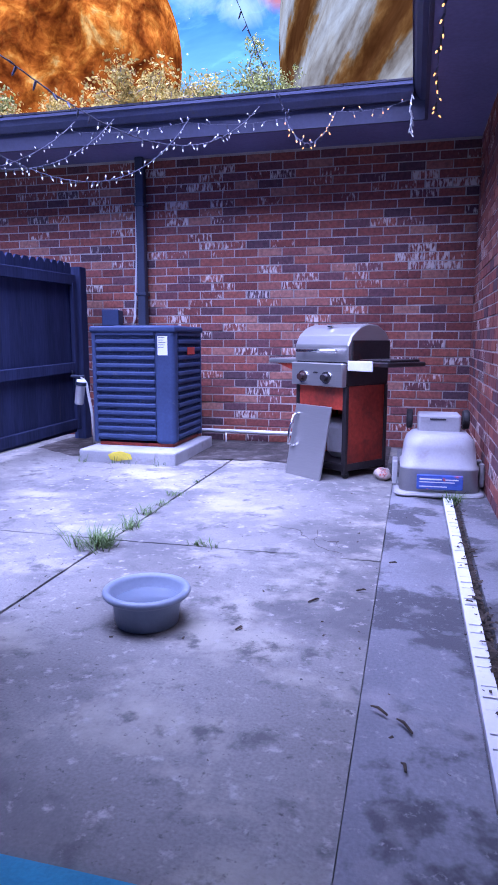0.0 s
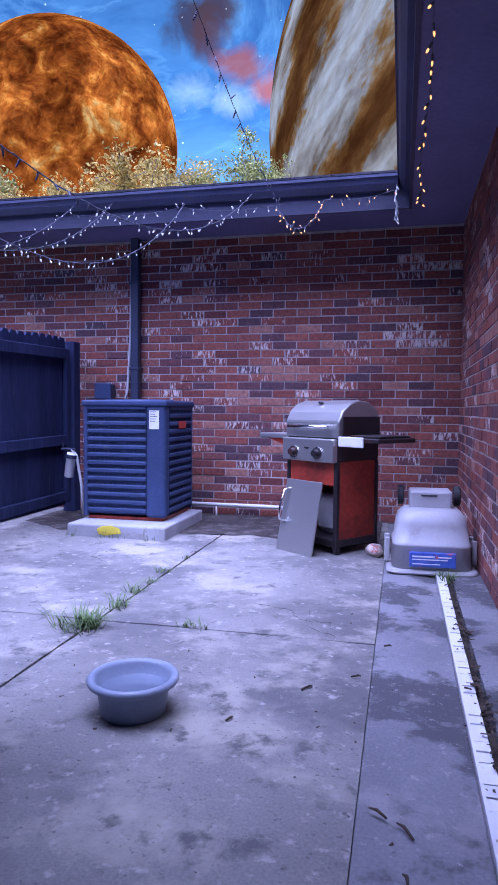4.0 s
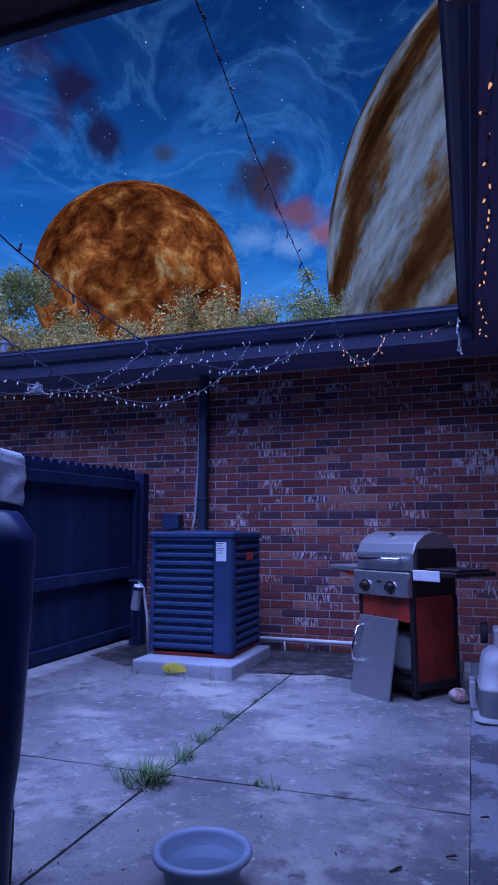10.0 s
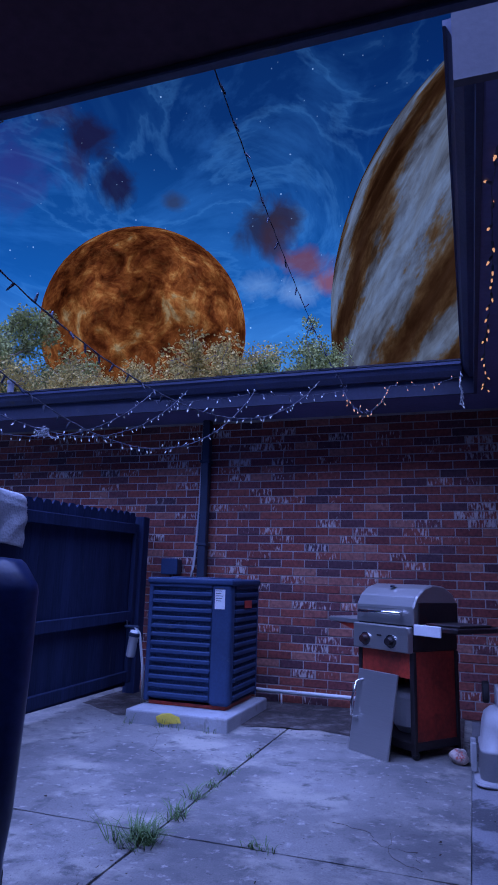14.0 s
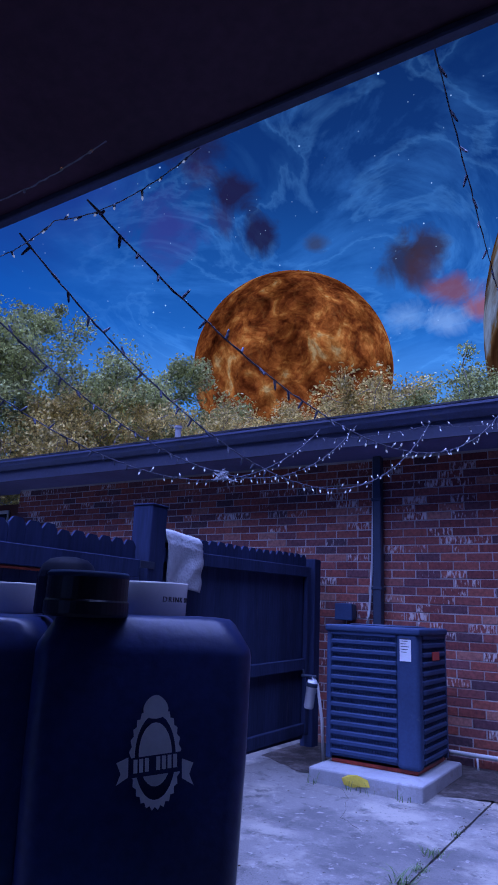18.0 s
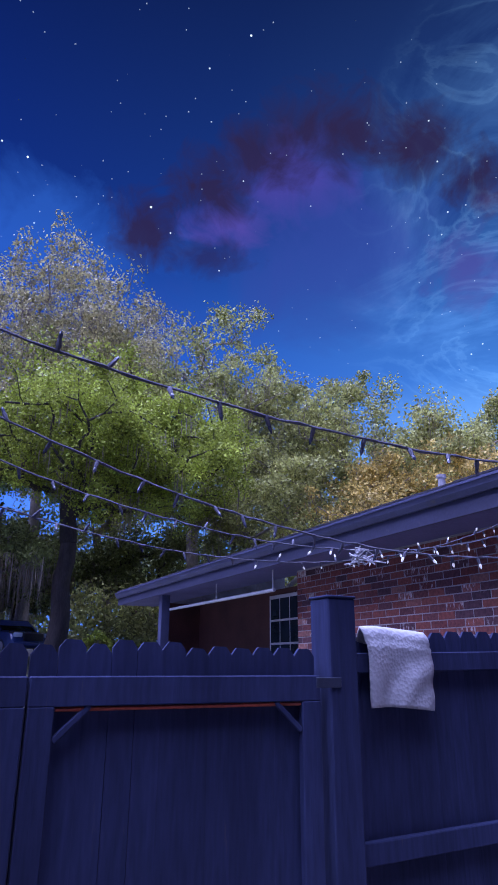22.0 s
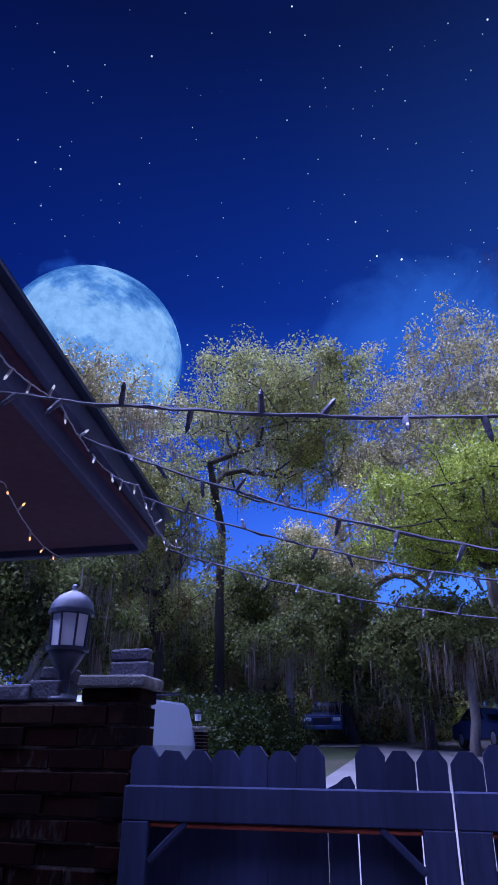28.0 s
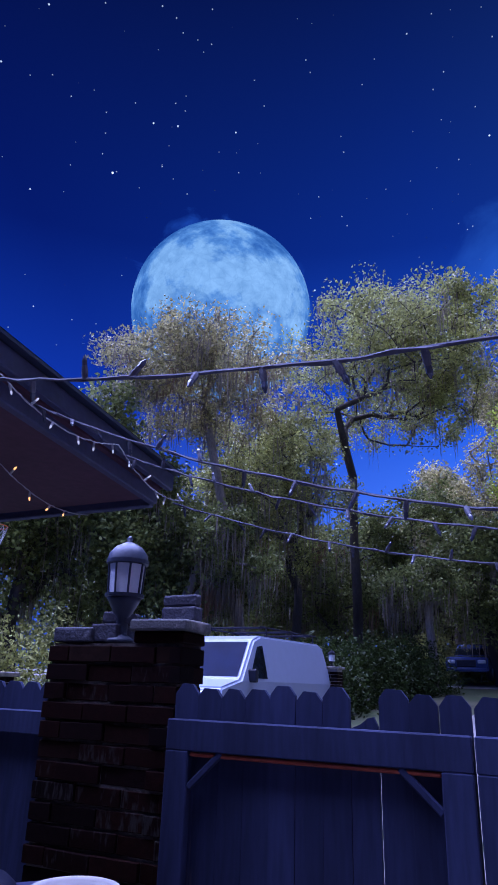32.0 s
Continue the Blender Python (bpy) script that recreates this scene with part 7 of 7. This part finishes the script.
bmesh.ops.solidify(scr, geom=scr.faces[:], thickness=-0.02)
part("windscreen", scr, "screen_shade", van, "windscreen with a blue-grey sunshade behind it")
part("grille", box(4.95, -0.5, 0.72, 5.07, 0.5, 0.96, 0.02), "black_gloss", van)
part("bumper", box(4.9, -0.95, 0.42, 5.15, 0.95, 0.62, 0.04), "car_silver", van)
rk = part("roof_rack", merge(*[tube([(x, -0.8, 2.05), (x, -0.78, 2.22), (x, 0.78, 2.22), (x, 0.8, 2.05)], 0.022, 6) for x in (0.7, 1.8, 3.0)], *[tube([(0.5, y, 2.22), (3.2, y, 2.22)], 0.018, 6) for y in (-0.76, 0.76)]), "wire_dark", van, "black ladder rack")

# small brick pillar with a lamp by the street
def lamp_pillar(at, h, w, label, lamp_h=0.38):
    pl = thing("entrance_pillar", label, "pillar", "entrance pillars", at=at)
    part("core", box(-w / 2 + 0.012, -w / 2 + 0.012, 0, w / 2 - 0.012, w / 2 - 0.012, h), "mortar", pl)
    rnd = random.Random(8)
    for c in range(int(h / 0.075)):
        for side in range(4):
            m = Matrix.Rotation(side * math.pi / 2, 4, "Z")
            for k in range(2):
                a = -w / 2 + k * w / 2 + (0.04 if c % 2 else 0)
                own = box(a, -w / 2, 0.01 + c * 0.075, min(a + w / 2 - 0.012, w / 2), -w / 2 + 0.02, 0.075 + c * 0.075, 0.003)
                bmesh.ops.transform(own, matrix=m, verts=own.verts)
                part("brick", own, "brick_shaded", pl)
    part("cap", box(-w / 2 - 0.05, -w / 2 - 0.05, h, w / 2 + 0.05, w / 2 + 0.05, h + 0.06, 0.008), "concrete", pl, "pale stone cap")
    lm = thing("pillar_lamp", "small black lantern with milky glass on the pillar", "lamp", "pillar lamps", at=Vector(at) + Vector((0, 0, h + 0.06)))
    part("stem", lathe([(0.0, 0.0), (0.06, 0.0), (0.05, 0.02), (0.02, 0.04), (0.02, 0.1), (0.07, 0.13), (0.0, 0.13)], 14), "wire_dark", lm, smooth=True)
    part("glass", lathe([(0.0, 0.13), (0.075, 0.13), (0.085, lamp_h - 0.1), (0.0, lamp_h - 0.1)], 8), "lantern_glass", lm)
    part("hood", lathe([(0.10, lamp_h - 0.1), (0.105, lamp_h - 0.09), (0.07, lamp_h - 0.03), (0.015, lamp_h), (0.0, lamp_h + 0.03)], 14), "wire_dark", lm, smooth=True)


lamp_pillar(spot(104.6, 17.0), 1.33, 0.42, "small old brick entrance pillar beside the street")
lamp_pillar(spot(131.8, 9.5), 1.50, 0.6, "brick entrance pillar in the shade of the trees", 0.42)

# basketball hoop
hp = spot(133, 10.5, 10.9)
hoop = thing("basketball_hoop", "basketball hoop with a white string net beyond the pillar", "hoop", at=(hp.x - 0.5, hp.y - 0.75, ground_z(hp.x, hp.y)))
rel = Vector((0.5, 0.75, hp.z - ground_z(hp.x, hp.y) + 0.2))
part("pole", tube([(-0.25, -0.35, -0.1), (-0.25, -0.35, rel.z - 0.2), (0.1, 0.2, rel.z + 0.1)], 0.05, 10), "metal_dark", hoop)
part("rim", tube([rel + Vector((0.23 * math.cos(a * 0.2618), 0.23 * math.sin(a * 0.2618), 0)) for a in range(25)], 0.009, 6), "orange", hoop)
net = []
for k in range(12):
    for sgn in (-1, 1):
        net.append(tube([rel + Vector((rr * math.cos(k * 0.5236 + sgn * d), rr * math.sin(k * 0.5236 + sgn * d), -z)) for rr, d, z in ((0.23, 0, 0.0), (0.20, 0.26, 0.12), (0.165, 0.52, 0.24), (0.13, 0.78, 0.34), (0.14, 1.04, 0.42))], 0.005, 4))
part("net", merge(*net), "net", hoop, "white string net")

# plants by the house end
def potted(at, pot_mat, r, h, plant_h, n, mat, label, size=0.07, name="potted_plant"):
    o = thing(name, label, "plant", "plants by the street", at=at)
    part("pot", lathe([(0.0, 0.0), (r * 0.7, 0.0), (r, h * 0.85), (r * 1.08, h * 0.86), (r * 1.08, h), (r * 0.95, h), (r * 0.9, h * 0.9), (0.0, h * 0.88)], 24), pot_mat, o, smooth=True)
    rnd = random.Random(n)
    lv, lf = [], []
    for _ in range(26):
        d = Vector((rnd.gauss(0, 1), rnd.gauss(0, 1), abs(rnd.gauss(0, 1.1)))).normalized()
        leaf_quads(lv, lf, Vector((d.x * plant_h * 0.55, d.y * plant_h * 0.55, h + d.z * plant_h * 0.8)), 0.1, n, size, rnd)
    part("foliage", (lv, lf), mat, o)
    part("stem", merge(*[tube([(0, 0, h * 0.9), (0.12 * k, 0.05, h + plant_h * 0.6)], [0.02, 0.008], 5) for k in (-1, 0, 1)]), "bark", o)


potted(spot(74.4, 24), "terracotta", 0.28, 0.5, 0.95, 22, "leaf_bright", "leafy green plant in a terracotta pot")
potted(spot(71.9, 24), "plastic_white", 0.34, 0.3, 0.3, 6, "leaf_olive", "low white planter with small leaves")
p = spot(70.4, 23)
sv, sf = blades([(p.x, p.y, 0.25, 90), (p.x + 0.5, p.y + 0.6, 0.25, 60)], 6, 0.5, 0.95, 0.02, 0.6)
tagged(part("spiky_plant", ([(x, y, z + ground_z(p.x, p.y)) for x, y, z in sv], sf), "leaf_bright"), "clump of spiky green leaves by the house end", "plant")

# ---------------------------------------------------------------- brickwork of the court walls
brickwork(wall_n, XR - X0N, 35, lambda u, z: Matrix.Translation((X0N + u, YW, z + 0.003)), lambda u, z: abs(X0N + u - 0.35) + 0.9 * abs(z - 1.2), seed=3)
brickwork(wall_e, YW - 0.012 - YD - 0.01, 35, lambda u, z: Matrix.Translation((XR, YW - 0.012 - u, z + 0.003)) @ Matrix.Rotation(-math.pi / 2, 4, "Z"), lambda u, z: abs(u - 1.4) + 0.9 * abs(z - 1.2), seed=4)
